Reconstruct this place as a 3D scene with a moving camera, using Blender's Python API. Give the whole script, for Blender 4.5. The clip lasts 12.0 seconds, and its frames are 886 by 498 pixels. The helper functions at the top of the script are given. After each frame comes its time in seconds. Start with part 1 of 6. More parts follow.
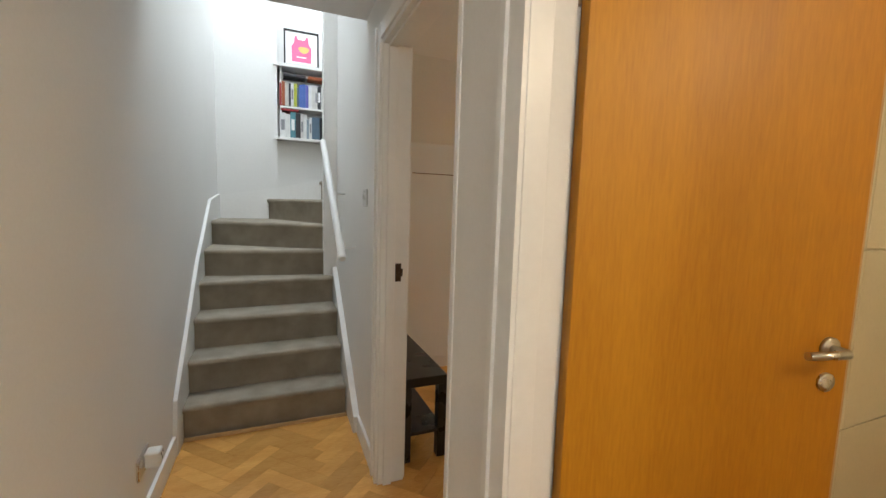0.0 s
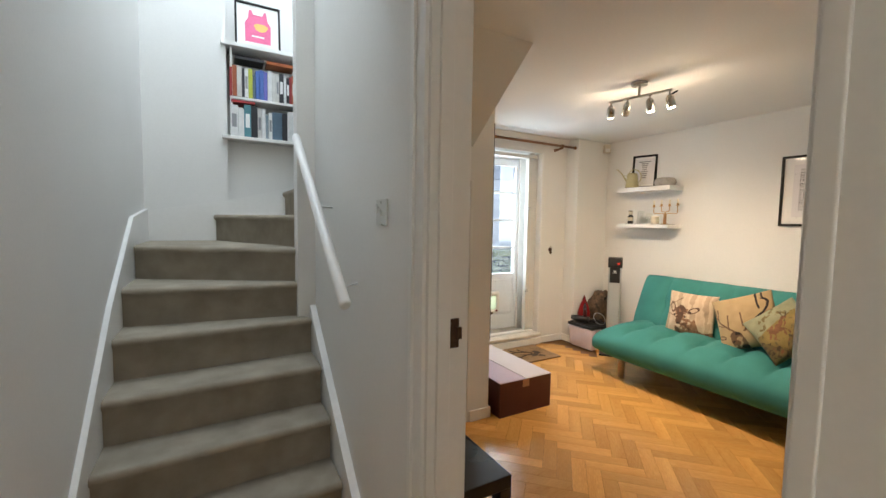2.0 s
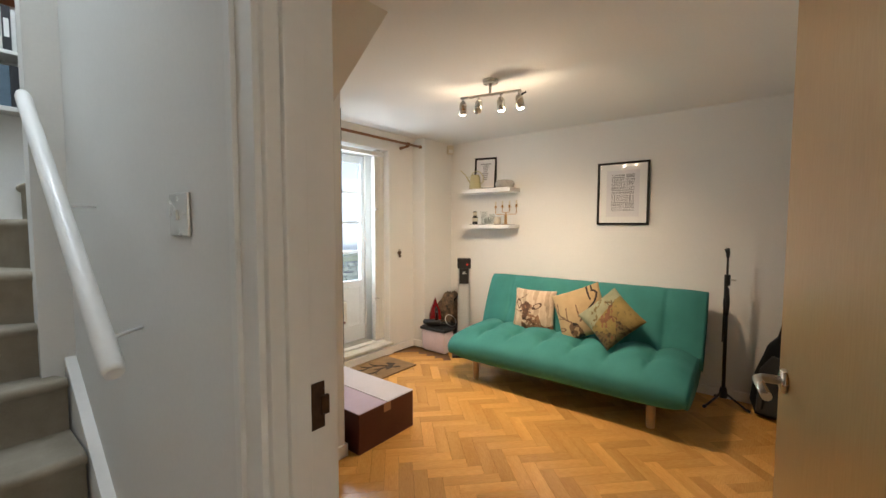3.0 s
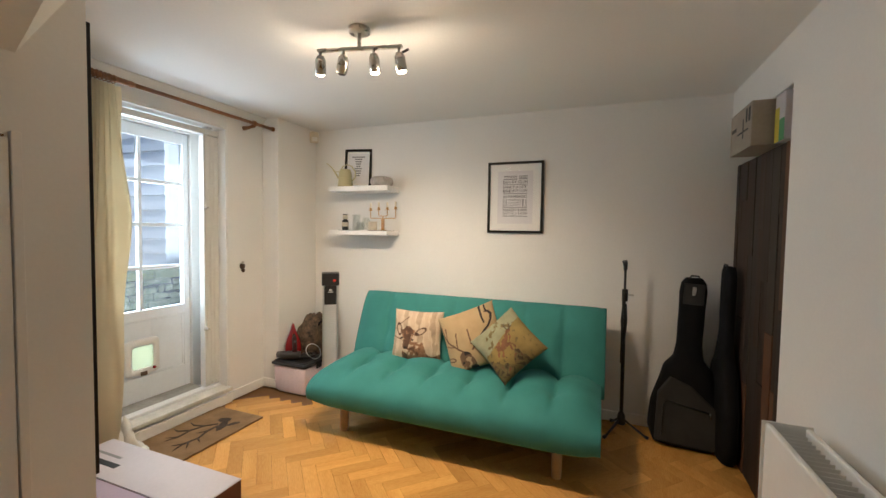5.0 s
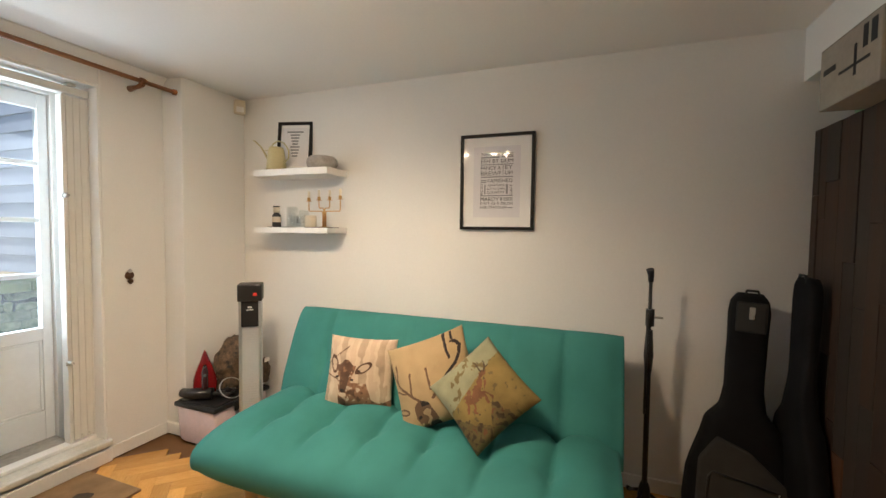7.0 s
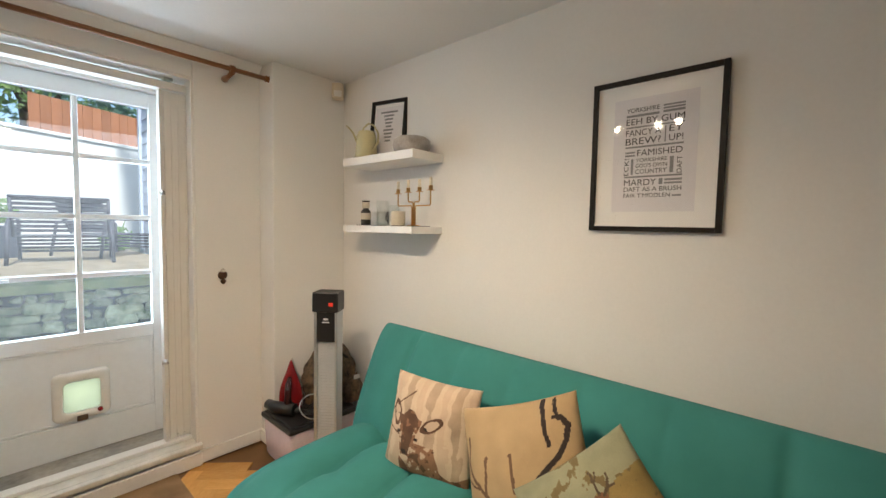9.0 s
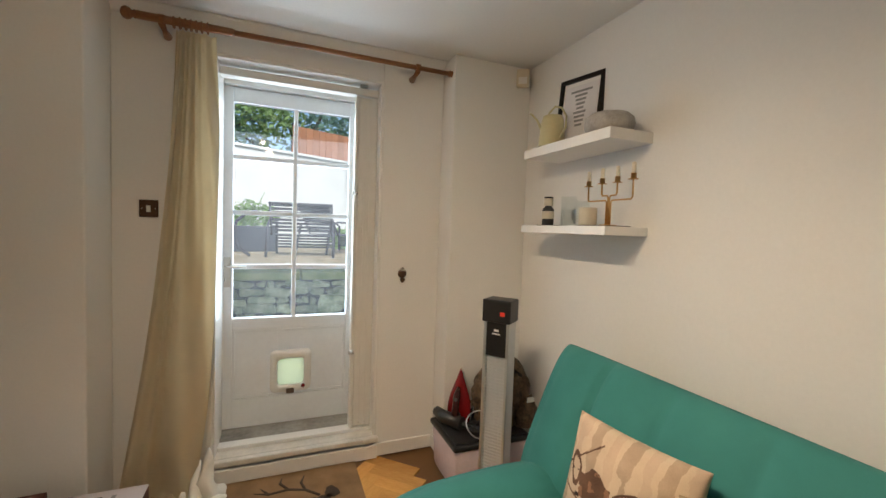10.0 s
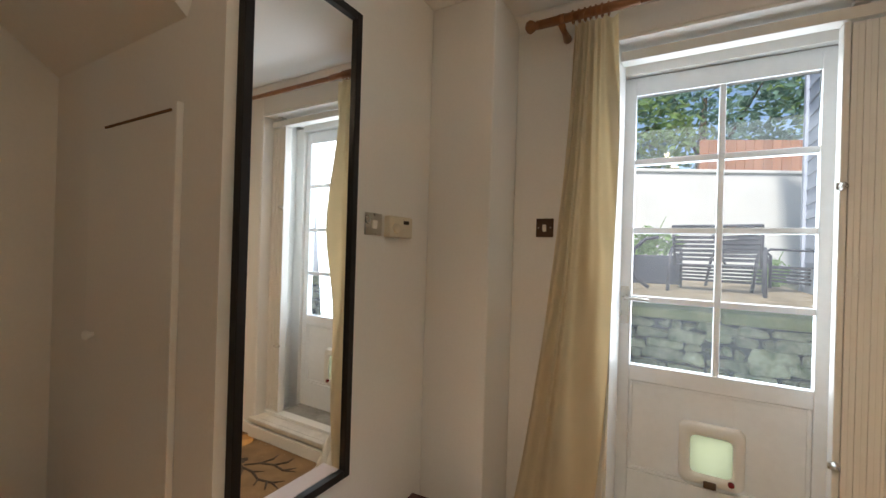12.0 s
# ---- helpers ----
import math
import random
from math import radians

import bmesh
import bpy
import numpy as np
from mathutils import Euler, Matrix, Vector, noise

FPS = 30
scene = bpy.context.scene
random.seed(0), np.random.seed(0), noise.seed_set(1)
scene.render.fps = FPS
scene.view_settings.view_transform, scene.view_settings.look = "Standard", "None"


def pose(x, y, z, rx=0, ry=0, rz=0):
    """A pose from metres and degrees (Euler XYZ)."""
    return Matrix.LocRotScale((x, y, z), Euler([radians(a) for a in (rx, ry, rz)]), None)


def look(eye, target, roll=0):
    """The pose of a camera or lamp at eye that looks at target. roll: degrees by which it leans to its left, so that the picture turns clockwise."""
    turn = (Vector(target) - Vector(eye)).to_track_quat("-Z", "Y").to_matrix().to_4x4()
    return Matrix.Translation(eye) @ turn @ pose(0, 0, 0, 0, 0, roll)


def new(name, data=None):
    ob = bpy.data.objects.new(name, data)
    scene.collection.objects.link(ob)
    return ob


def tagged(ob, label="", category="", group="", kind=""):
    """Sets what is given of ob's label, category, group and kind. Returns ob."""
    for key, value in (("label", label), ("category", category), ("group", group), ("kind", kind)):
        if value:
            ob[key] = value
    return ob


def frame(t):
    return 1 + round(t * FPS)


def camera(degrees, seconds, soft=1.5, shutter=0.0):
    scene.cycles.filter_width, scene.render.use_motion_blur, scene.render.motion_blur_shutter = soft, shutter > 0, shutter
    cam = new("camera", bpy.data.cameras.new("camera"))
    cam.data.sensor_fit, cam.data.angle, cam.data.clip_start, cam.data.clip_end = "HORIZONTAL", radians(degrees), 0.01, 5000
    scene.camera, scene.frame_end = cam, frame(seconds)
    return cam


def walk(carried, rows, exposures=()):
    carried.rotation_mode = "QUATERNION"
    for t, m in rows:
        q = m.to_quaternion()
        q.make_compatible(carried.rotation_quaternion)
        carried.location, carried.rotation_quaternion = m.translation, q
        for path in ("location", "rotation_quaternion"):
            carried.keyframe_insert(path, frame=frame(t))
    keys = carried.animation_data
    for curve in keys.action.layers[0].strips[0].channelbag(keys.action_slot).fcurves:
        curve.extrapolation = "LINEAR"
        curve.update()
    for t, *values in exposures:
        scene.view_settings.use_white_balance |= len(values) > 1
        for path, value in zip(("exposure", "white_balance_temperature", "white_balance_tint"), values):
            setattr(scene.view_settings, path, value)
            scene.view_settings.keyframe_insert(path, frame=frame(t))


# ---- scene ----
cam = camera(95.0, 12.0)
PATH = [
    (0, (1.096, 1.904, 1.35), (1.855, 3.743, 1.147), 1.7),
    (0.5, (1.01, 2.039, 1.359), (1.524, 3.963, 1.174), 0.7),
    (1, (0.971, 2.245, 1.361), (1.532, 4.158, 1.209), 0.5),
    (1.5, (0.999, 2.504, 1.362), (1.724, 4.364, 1.231), 1.0),
    (2, (1.033, 2.737, 1.359), (2.005, 4.479, 1.225), 0.9),
    (2.5, (1.071, 2.95, 1.378), (2.375, 4.459, 1.221), -0.2),
    (3, (1.2, 3.098, 1.368), (2.769, 4.332, 1.247), 0.1),
    (3.5, (1.353, 3.222, 1.377), (3.097, 4.198, 1.299), 0.7),
    (5.5, (2.048, 3.469, 1.363), (3.913, 4.186, 1.276), 0.9),
    (6, (2.25, 3.458, 1.334), (4.115, 4.178, 1.256), 0.7),
    (6.5, (2.471, 3.512, 1.359), (4.349, 4.194, 1.265), 0.8),
    (8.5, (3.324, 3.594, 1.345), (5.027, 4.639, 1.258), 1.3),
    (9, (3.452, 3.66, 1.377), (4.938, 4.995, 1.259), 1.1),
    (9.5, (3.61, 3.788, 1.339), (4.769, 5.415, 1.247), 1.8),
    (10, (3.671, 3.89, 1.333), (4.419, 5.743, 1.234), 2.0),
    (10.5, (3.662, 4.06, 1.334), (4.008, 6.027, 1.233), 2.2),
    (11, (3.722, 4.24, 1.352), (3.675, 6.237, 1.253), 1.9),
    (11.5, (3.723, 4.362, 1.355), (3.261, 6.306, 1.265), 1.9),
    (12, (3.604, 4.426, 1.274), (2.603, 6.158, 1.276), 1.7),
]
EXPOSURES = [(0.0, 0.95, 6300, 10), (0.5, 0.80, 6100, 9), (1.0, 0.72, 5950, 9), (2.0, 0.74, 6150, 9), (2.5, 0.74, 6350, 10), (3.0, 0.72, 6200, 9), (3.5, 0.58, 6650, 11), (5.5, 0.65, 5750, 7), (6.5, 0.64, 6150, 9), (8.5, 0.68, 5950, 8),
             (9.0, 0.46, 5950, 8), (9.5, 0.20, 6050, 9), (10.0, 0.16, 6150, 9), (10.5, 0.22, 6250, 10), (11.0, 0.22, 6300, 10), (11.5, -0.04, 6350, 11), (12.0, 0.14, 6400, 12)]
walk(cam, [(t, look(eye, target, roll)) for t, eye, target, roll in PATH], EXPOSURES)

# ---- world and lights ----
world = bpy.data.worlds.new("world")
scene.world = world
world.use_nodes = True
wn = world.node_tree.nodes
sky = wn.new("ShaderNodeTexSky")
sky.sky_type = "NISHITA"
sky.sun_disc = False
sky.sun_elevation, sky.sun_rotation = radians(48), radians(190)
world.node_tree.links.new(sky.outputs[0], wn["Background"].inputs[0])
wn["Background"].inputs[1].default_value = 0.15


def lamp(name, kind, m, power, color, size=0.1, size_y=None, spot=None, blend=0.5):
    data = bpy.data.lights.new(name, kind)
    data.energy, data.color = power, color
    if kind == "AREA":
        data.size = size
        if size_y:
            data.shape, data.size_y = "RECTANGLE", size_y
    elif kind == "SUN":
        data.angle = size
    else:
        data.shadow_soft_size = size
    if spot:
        data.spot_size, data.spot_blend = radians(spot), blend
    ob = new(name, data)
    ob.matrix_world = m
    return ob


SPOT_POWER = 40.0
WARM = (1.0, 0.745, 0.49)
DAY = (0.84, 0.93, 1.0)
lamp("sun", "SUN", look((0, 0, 10), (0.8, 6.5, 2.0)), 5.0, (1.0, 0.95, 0.88), radians(3))
# daylight in the garden door's opening
lamp("door_daylight", "AREA", look((3.745, 6.56, 1.22), (3.745, 4.0, 0.95)), 15.5, DAY, 0.64, 1.68)
# unseen lamp added for the daylight that falls from above the stairs
lamp("stair_daylight", "AREA", pose(1.35, 5.25, 4.895), 44, DAY, 1.3, 1.8)
# lamp added out of view to brighten the hall walls
lamp("unseen_hall_lamp", "POINT", pose(1.06, 0.85, 2.13), 12.0, (1.0, 0.95, 0.85), 0.10)
# lamp of the side room
lamp("side_room_lamp", "POINT", pose(2.5, 1.2, 2.15), 10.5, (1.0, 0.78, 0.5), 0.12)


# ---- materials ----
def mat(name, color, rough=0.6, metal=0.0, var=0.08, scale=3.0, fine=60.0, bump=0.1, dist=0.002, second=None, transmission=0.0, emit=None, random_tint=0.0, ior=None):
    """A surface with a broad and a fine variation of its colour, uneven gloss and a fine relief."""
    m = bpy.data.materials.new(name)
    m.use_nodes = True
    n, link = m.node_tree.nodes, m.node_tree.links.new
    b = n["Principled BSDF"]
    co = n.new("ShaderNodeTexCoord")
    big, small = n.new("ShaderNodeTexNoise"), n.new("ShaderNodeTexNoise")
    big.inputs["Scale"].default_value, small.inputs["Scale"].default_value = scale, fine
    big.inputs["Detail"].default_value, small.inputs["Detail"].default_value = 4, 3
    link(co.outputs["Object"], big.inputs["Vector"])
    link(co.outputs["Object"], small.inputs["Vector"])
    ramp = n.new("ShaderNodeMix")
    ramp.data_type = "RGBA"
    other = second or tuple(max(0.0, c * (1 - 2.2 * var)) for c in color)
    ramp.inputs[6].default_value = (*color, 1)
    ramp.inputs[7].default_value = (*other, 1)
    add = n.new("ShaderNodeMath")
    add.operation = "MULTIPLY_ADD"
    add.inputs[1].default_value = 0.35
    link(small.outputs[0], add.inputs[0])
    half = n.new("ShaderNodeMath")
    half.operation = "MULTIPLY"
    half.inputs[1].default_value = 0.65
    link(big.outputs[0], half.inputs[0])
    link(half.outputs[0], add.inputs[2])
    span = n.new("ShaderNodeMapRange")
    span.inputs[1].default_value, span.inputs[2].default_value = 0.32, 0.68
    link(add.outputs[0], span.inputs[0])
    link(span.outputs[0], ramp.inputs[0])
    out = ramp.outputs[2]
    if random_tint:
        info, hsv, mr = n.new("ShaderNodeObjectInfo"), n.new("ShaderNodeHueSaturation"), n.new("ShaderNodeMapRange")
        mr.inputs[3].default_value, mr.inputs[4].default_value = 1 - random_tint, 1 + random_tint
        link(info.outputs["Random"], mr.inputs[0])
        link(mr.outputs[0], hsv.inputs["Value"])
        link(out, hsv.inputs["Color"])
        out = hsv.outputs[0]
    link(out, b.inputs["Base Color"])
    rr = n.new("ShaderNodeMapRange")
    rr.inputs[3].default_value, rr.inputs[4].default_value = max(0.02, rough * 0.85), min(1, rough * 1.15)
    link(big.outputs[0], rr.inputs[0])
    link(rr.outputs[0], b.inputs["Roughness"])
    b.inputs["Metallic"].default_value = metal
    if transmission:
        b.inputs["Transmission Weight"].default_value = transmission
    if ior:
        b.inputs["IOR"].default_value = ior
    if emit:
        b.inputs["Emission Color"].default_value = (*emit[0], 1)
        b.inputs["Emission Strength"].default_value = emit[1]
    if bump:
        bp = n.new("ShaderNodeBump")
        bp.inputs["Strength"].default_value, bp.inputs["Distance"].default_value = bump, dist
        link(small.outputs[0], bp.inputs["Height"])
        link(bp.outputs[0], b.inputs["Normal"])
    return m


def wood(name, light, dark, along="X", rough=0.35, rings=9.0, stretch=12.0, random_tint=0.0, island=False):
    """Wood with grain stretched along one axis."""
    m = bpy.data.materials.new(name)
    m.use_nodes = True
    n, link = m.node_tree.nodes, m.node_tree.links.new
    b = n["Principled BSDF"]
    co, mp, no, fi = n.new("ShaderNodeTexCoord"), n.new("ShaderNodeMapping"), n.new("ShaderNodeTexNoise"), n.new("ShaderNodeTexNoise")
    sc = {"X": (1, stretch, stretch), "Y": (stretch, 1, stretch), "Z": (stretch, stretch, 1)}[along]
    mp.inputs["Scale"].default_value = sc
    info = n.new("ShaderNodeObjectInfo")
    geo = n.new("ShaderNodeNewGeometry")
    rnd = geo.outputs["Random Per Island"] if island else info.outputs["Random"]
    sh = n.new("ShaderNodeMath")
    sh.operation = "MULTIPLY"
    sh.inputs[1].default_value = 37.0
    link(rnd, sh.inputs[0])
    cb = n.new("ShaderNodeCombineXYZ")
    link(sh.outputs[0], cb.inputs[0])
    link(sh.outputs[0], cb.inputs[1])
    link(cb.outputs[0], mp.inputs["Location"])
    link(co.outputs["Object"], mp.inputs["Vector"])
    for t, s, d in ((no, rings / 6, 5), (fi, rings * 3, 4)):
        t.inputs["Scale"].default_value, t.inputs["Detail"].default_value = s, d
        link(mp.outputs[0], t.inputs["Vector"])
    mx = n.new("ShaderNodeMath")
    mx.operation = "MULTIPLY_ADD"
    mx.inputs[1].default_value = 0.5
    link(fi.outputs[0], mx.inputs[0])
    hf = n.new("ShaderNodeMath")
    hf.operation = "MULTIPLY"
    hf.inputs[1].default_value = 0.5
    link(no.outputs[0], hf.inputs[0])
    link(hf.outputs[0], mx.inputs[2])
    rp = n.new("ShaderNodeValToRGB")
    rp.color_ramp.elements[0].position, rp.color_ramp.elements[1].position = 0.35, 0.65
    rp.color_ramp.elements[0].color, rp.color_ramp.elements[1].color = (*dark, 1), (*light, 1)
    link(mx.outputs[0], rp.inputs[0])
    out = rp.outputs[0]
    if random_tint:
        hsv, mr = n.new("ShaderNodeHueSaturation"), n.new("ShaderNodeMapRange")
        mr.inputs[3].default_value, mr.inputs[4].default_value = 1 - random_tint, 1 + random_tint
        link(rnd, mr.inputs[0])
        link(mr.outputs[0], hsv.inputs["Value"])
        link(out, hsv.inputs["Color"])
        out = hsv.outputs[0]
    link(out, b.inputs["Base Color"])
    rr = n.new("ShaderNodeMapRange")
    rr.inputs[3].default_value, rr.inputs[4].default_value = rough * 0.8, rough * 1.3
    link(no.outputs[0], rr.inputs[0])
    link(rr.outputs[0], b.inputs["Roughness"])
    bp = n.new("ShaderNodeBump")
    bp.inputs["Strength"].default_value, bp.inputs["Distance"].default_value = 0.12, 0.001
    link(fi.outputs[0], bp.inputs["Height"])
    link(bp.outputs[0], b.inputs["Normal"])
    return m


WALL = mat("wall_paint", (0.79, 0.782, 0.758), 0.75, var=0.03, scale=1.2, fine=90, bump=0.12, dist=0.0015)
HALL = mat("hall_paint", (0.80, 0.79, 0.76), 0.7, var=0.03, scale=1.0, fine=90, bump=0.12, dist=0.0015)
CEIL = mat("ceiling_paint", (0.84, 0.832, 0.815), 0.8, var=0.03, scale=0.8, fine=70, bump=0.1, dist=0.0015)
GLOSS = mat("gloss_white_paint", (0.82, 0.81, 0.78), 0.32, var=0.03, scale=2.5, fine=40, bump=0.08, dist=0.0012)
# white paint with the blue of scattered daylight put into its colour
DOORPAINT = mat("door_daylit_white", (0.82, 0.86, 0.89), 0.35, var=0.04, scale=4, fine=40, bump=0.1, dist=0.0012)
CREAM = mat("cream_wall", (0.72, 0.66, 0.48), 0.4, var=0.05, scale=2)
ORANGE = wood("oak_veneer", (0.56, 0.25, 0.014), (0.46, 0.19, 0.009), "Z", 0.45, 6, 9)
PALEDOOR = wood("pale_veneer", (0.55, 0.37, 0.17), (0.48, 0.30, 0.12), "Z", 0.35, 6, 9)
PARQUET = wood("parquet", (0.68, 0.37, 0.105), (0.52, 0.25, 0.062), "X", 0.17, 8, 8, 0.18)
PARQUET_JOINED = wood("parquet_far", (0.68, 0.37, 0.105), (0.52, 0.25, 0.062), "X", 0.17, 8, 8, 0.18, True)
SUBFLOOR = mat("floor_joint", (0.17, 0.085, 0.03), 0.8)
CARPET = mat("stair_carpet", (0.40, 0.345, 0.265), 0.95, var=0.16, scale=8, fine=420, bump=0.9, dist=0.004)
TEAL = mat("teal_fabric", (0.037, 0.208, 0.194), 0.85, var=0.10, scale=5, fine=700, bump=0.45, dist=0.0012)
LEG = wood("beech_leg", (0.60, 0.40, 0.20), (0.50, 0.31, 0.14), "Z", 0.4)
RODWOOD = wood("stained_pine", (0.27, 0.11, 0.035), (0.17, 0.06, 0.02), "X", 0.35)
BLACKWOOD = mat("black_lacquer", (0.018, 0.017, 0.017), 0.28, var=0.1, scale=5, bump=0.05)
FRAMEBLACK = mat("black_frame", (0.016, 0.013, 0.011), 0.38, var=0.15, scale=9, bump=0.08)
BLACKPL = mat("black_plastic", (0.015, 0.015, 0.016), 0.4, var=0.15, scale=14, bump=0.1)
# nylon set blacker and duller, carrying the shade of the unlit corner
BLACKCLOTH = mat("black_nylon", (0.007, 0.007, 0.008), 0.8, var=0.15, scale=9, fine=500, bump=0.5)
GREYCLOTH = mat("grey_nylon", (0.050, 0.050, 0.048), 0.85, var=0.15, scale=9, fine=500, bump=0.5)
for m in (BLACKCLOTH, GREYCLOTH, FRAMEBLACK):
    m.node_tree.nodes["Principled BSDF"].inputs["Specular IOR Level"].default_value = 0.2
STEEL = mat("brushed_steel", (0.62, 0.60, 0.56), 0.28, 1.0, var=0.05, scale=20, fine=300, bump=0.05)
ALU = mat("aluminium", (0.60, 0.62, 0.63), 0.38, 0.85, var=0.05, scale=10, fine=300, bump=0.05)
BRASS = mat("brass", (0.62, 0.36, 0.13), 0.3, 1.0, var=0.06, scale=15)
BRONZE = mat("aged_bronze", (0.10, 0.055, 0.03), 0.5, 0.6, var=0.2, scale=40)
PAPER = mat("white_card", (0.86, 0.85, 0.83), 0.7, var=0.02, scale=3, bump=0.05)
PRINT = mat("print_paper", (0.78, 0.76, 0.78), 0.7, var=0.03, scale=6, bump=0.04)
INK = mat("black_ink", (0.014, 0.014, 0.016), 0.6, bump=0)
GREYINK = mat("grey_ink", (0.28, 0.28, 0.29), 0.6, bump=0)
PINK = mat("pink_ink", (0.85, 0.16, 0.33), 0.6, var=0.12, scale=9, bump=0)
YELLOWINK = mat("yellow_ink", (0.85, 0.55, 0.16), 0.6, bump=0)
WHITEPL = mat("white_plastic", (0.78, 0.77, 0.73), 0.35, var=0.03, bump=0.03)
CREAMPL = mat("cream_plastic", (0.66, 0.60, 0.47), 0.4, var=0.03, bump=0.03)
RED = mat("red_plastic", (0.20, 0.008, 0.010), 0.14, var=0.1, scale=8, bump=0.0)
REDLIGHT = mat("red_light", (0.5, 0.02, 0.01), 0.3, emit=((1.0, 0.08, 0.04), 0.25))
CURTAIN = mat("curtain_cloth", (0.78, 0.68, 0.49), 0.9, var=0.06, scale=4, fine=600, bump=0.4)
COIR = mat("coir", (0.30, 0.175, 0.075), 0.95, var=0.18, scale=10, fine=350, bump=1.0, dist=0.004)
COIRDARK = mat("coir_dark", (0.075, 0.048, 0.028), 0.95, var=0.2, scale=10, fine=350, bump=1.0, dist=0.004)
CARDRED = mat("dark_red_carton", (0.085, 0.018, 0.012), 0.5, var=0.12, scale=6)
CARDTOP = mat("pale_carton", (0.62, 0.58, 0.62), 0.55, var=0.05, scale=4)
CARDLILAC = mat("lilac_carton", (0.50, 0.40, 0.52), 0.55, var=0.05, scale=4)
CARDGREY = mat("grey_carton", (0.34, 0.30, 0.25), 0.75, var=0.10, scale=5)
CARDGREEN = mat("green_carton", (0.10, 0.32, 0.16), 0.6, var=0.1, scale=5)
CARDYELLOW = mat("yellow_carton", (0.60, 0.50, 0.05), 0.6, var=0.1, scale=5)
TUB = mat("cloudy_plastic", (0.78, 0.66, 0.70), 0.25, var=0.08, scale=6, transmission=0.12)
CAMO = mat("camouflage_cloth", (0.19, 0.12, 0.065), 0.8, scale=26, fine=70, second=(0.012, 0.011, 0.010), bump=0.4, dist=0.004)
STONEBOWL = mat("grey_stoneware", (0.46, 0.43, 0.39), 0.75, var=0.15, scale=30, fine=120, bump=0.4)
ENAMEL = mat("cream_enamel", (0.55, 0.49, 0.27), 0.35, var=0.06, scale=6, bump=0.03)
WAX = mat("candle_wax", (0.78, 0.70, 0.55), 0.5, var=0.03, bump=0.02)
SLATE = mat("dark_slate", (0.03, 0.028, 0.026), 0.6, var=0.2, scale=20)
LABELCREAM = mat("cream_label", (0.62, 0.56, 0.44), 0.6, bump=0.02)
BULB = mat("lit_bulb", (1, 0.9, 0.7), 0.3, bump=0, emit=((1.0, 0.80, 0.50), 22.0))
DARKBULB = mat("unlit_bulb", (0.25, 0.25, 0.24), 0.2, bump=0)
SHUTTER = mat("shutter_paint", (0.74, 0.725, 0.68), 0.42, var=0.03, scale=3, fine=25, bump=0.05)
SILL = mat("worn_sill_paint", (0.72, 0.69, 0.62), 0.45, var=0.12, scale=9, fine=50, bump=0.2)
# browns darkened past their own tone, with the alcove's shade put in
BOARD_MATS = [wood("board_%s" % k, a, b, "Z", 0.6, 10, 14) for k, a, b in (
    ("dark", (0.040, 0.021, 0.011), (0.017, 0.009, 0.005)), ("mid", (0.052, 0.027, 0.014), (0.023, 0.012, 0.006)),
    ("warm", (0.14, 0.062, 0.026), (0.07, 0.030, 0.013)), ("grey", (0.042, 0.030, 0.021), (0.018, 0.013, 0.009)))]
MIRROR = mat("mirror_glass", (0.92, 0.93, 0.92), 0.02, 1.0, var=0.0, bump=0)
MIRROR.node_tree.nodes["Principled BSDF"].inputs["Roughness"].default_value = 0.01


def pane_glass(name, rough=0.02, tint=(0.96, 0.985, 0.98)):
    """Thin window glass: clear, with a Fresnel gloss."""
    m = bpy.data.materials.new(name)
    m.use_nodes = True
    n, link = m.node_tree.nodes, m.node_tree.links.new
    n.remove(n["Principled BSDF"])
    tr, gl, fr, mx = n.new("ShaderNodeBsdfTransparent"), n.new("ShaderNodeBsdfGlossy"), n.new("ShaderNodeFresnel"), n.new("ShaderNodeMixShader")
    tr.inputs[0].default_value = (*tint, 1)
    gl.inputs["Roughness"].default_value = rough
    fr.inputs[0].default_value = 1.45
    link(fr.outputs[0], mx.inputs[0])
    link(tr.outputs[0], mx.inputs[1])
    link(gl.outputs[0], mx.inputs[2])
    link(mx.outputs[0], n["Material Output"].inputs[0])
    return m


LINING = mat("curtain_lining", (0.76, 0.74, 0.68), 0.9, var=0.06, scale=6, fine=500, bump=0.4)


def cloudy(name, color, clear=0.25):
    """Cloudy plastic that glows through with the daylight behind it."""
    m = bpy.data.materials.new(name)
    m.use_nodes = True
    n, link = m.node_tree.nodes, m.node_tree.links.new
    n.remove(n["Principled BSDF"])
    no, tl, tr, mx = n.new("ShaderNodeTexNoise"), n.new("ShaderNodeBsdfTranslucent"), n.new("ShaderNodeBsdfTransparent"), n.new("ShaderNodeMixShader")
    no.inputs["Scale"].default_value = 9.0
    co, mr = n.new("ShaderNodeTexCoord"), n.new("ShaderNodeMapRange")
    link(co.outputs["Object"], no.inputs["Vector"])
    mr.inputs[3].default_value, mr.inputs[4].default_value = clear * 0.5, clear * 1.5
    link(no.outputs[0], mr.inputs[0])
    tl.inputs[0].default_value = (*color, 1)
    link(mr.outputs[0], mx.inputs[0])
    link(tl.outputs[0], mx.inputs[1])
    link(tr.outputs[0], mx.inputs[2])
    link(mx.outputs[0], n["Material Output"].inputs[0])
    return m


FLAP = cloudy("cloudy_flap", (0.44, 0.44, 0.31), 0.14)
PANE = pane_glass("window_glass")
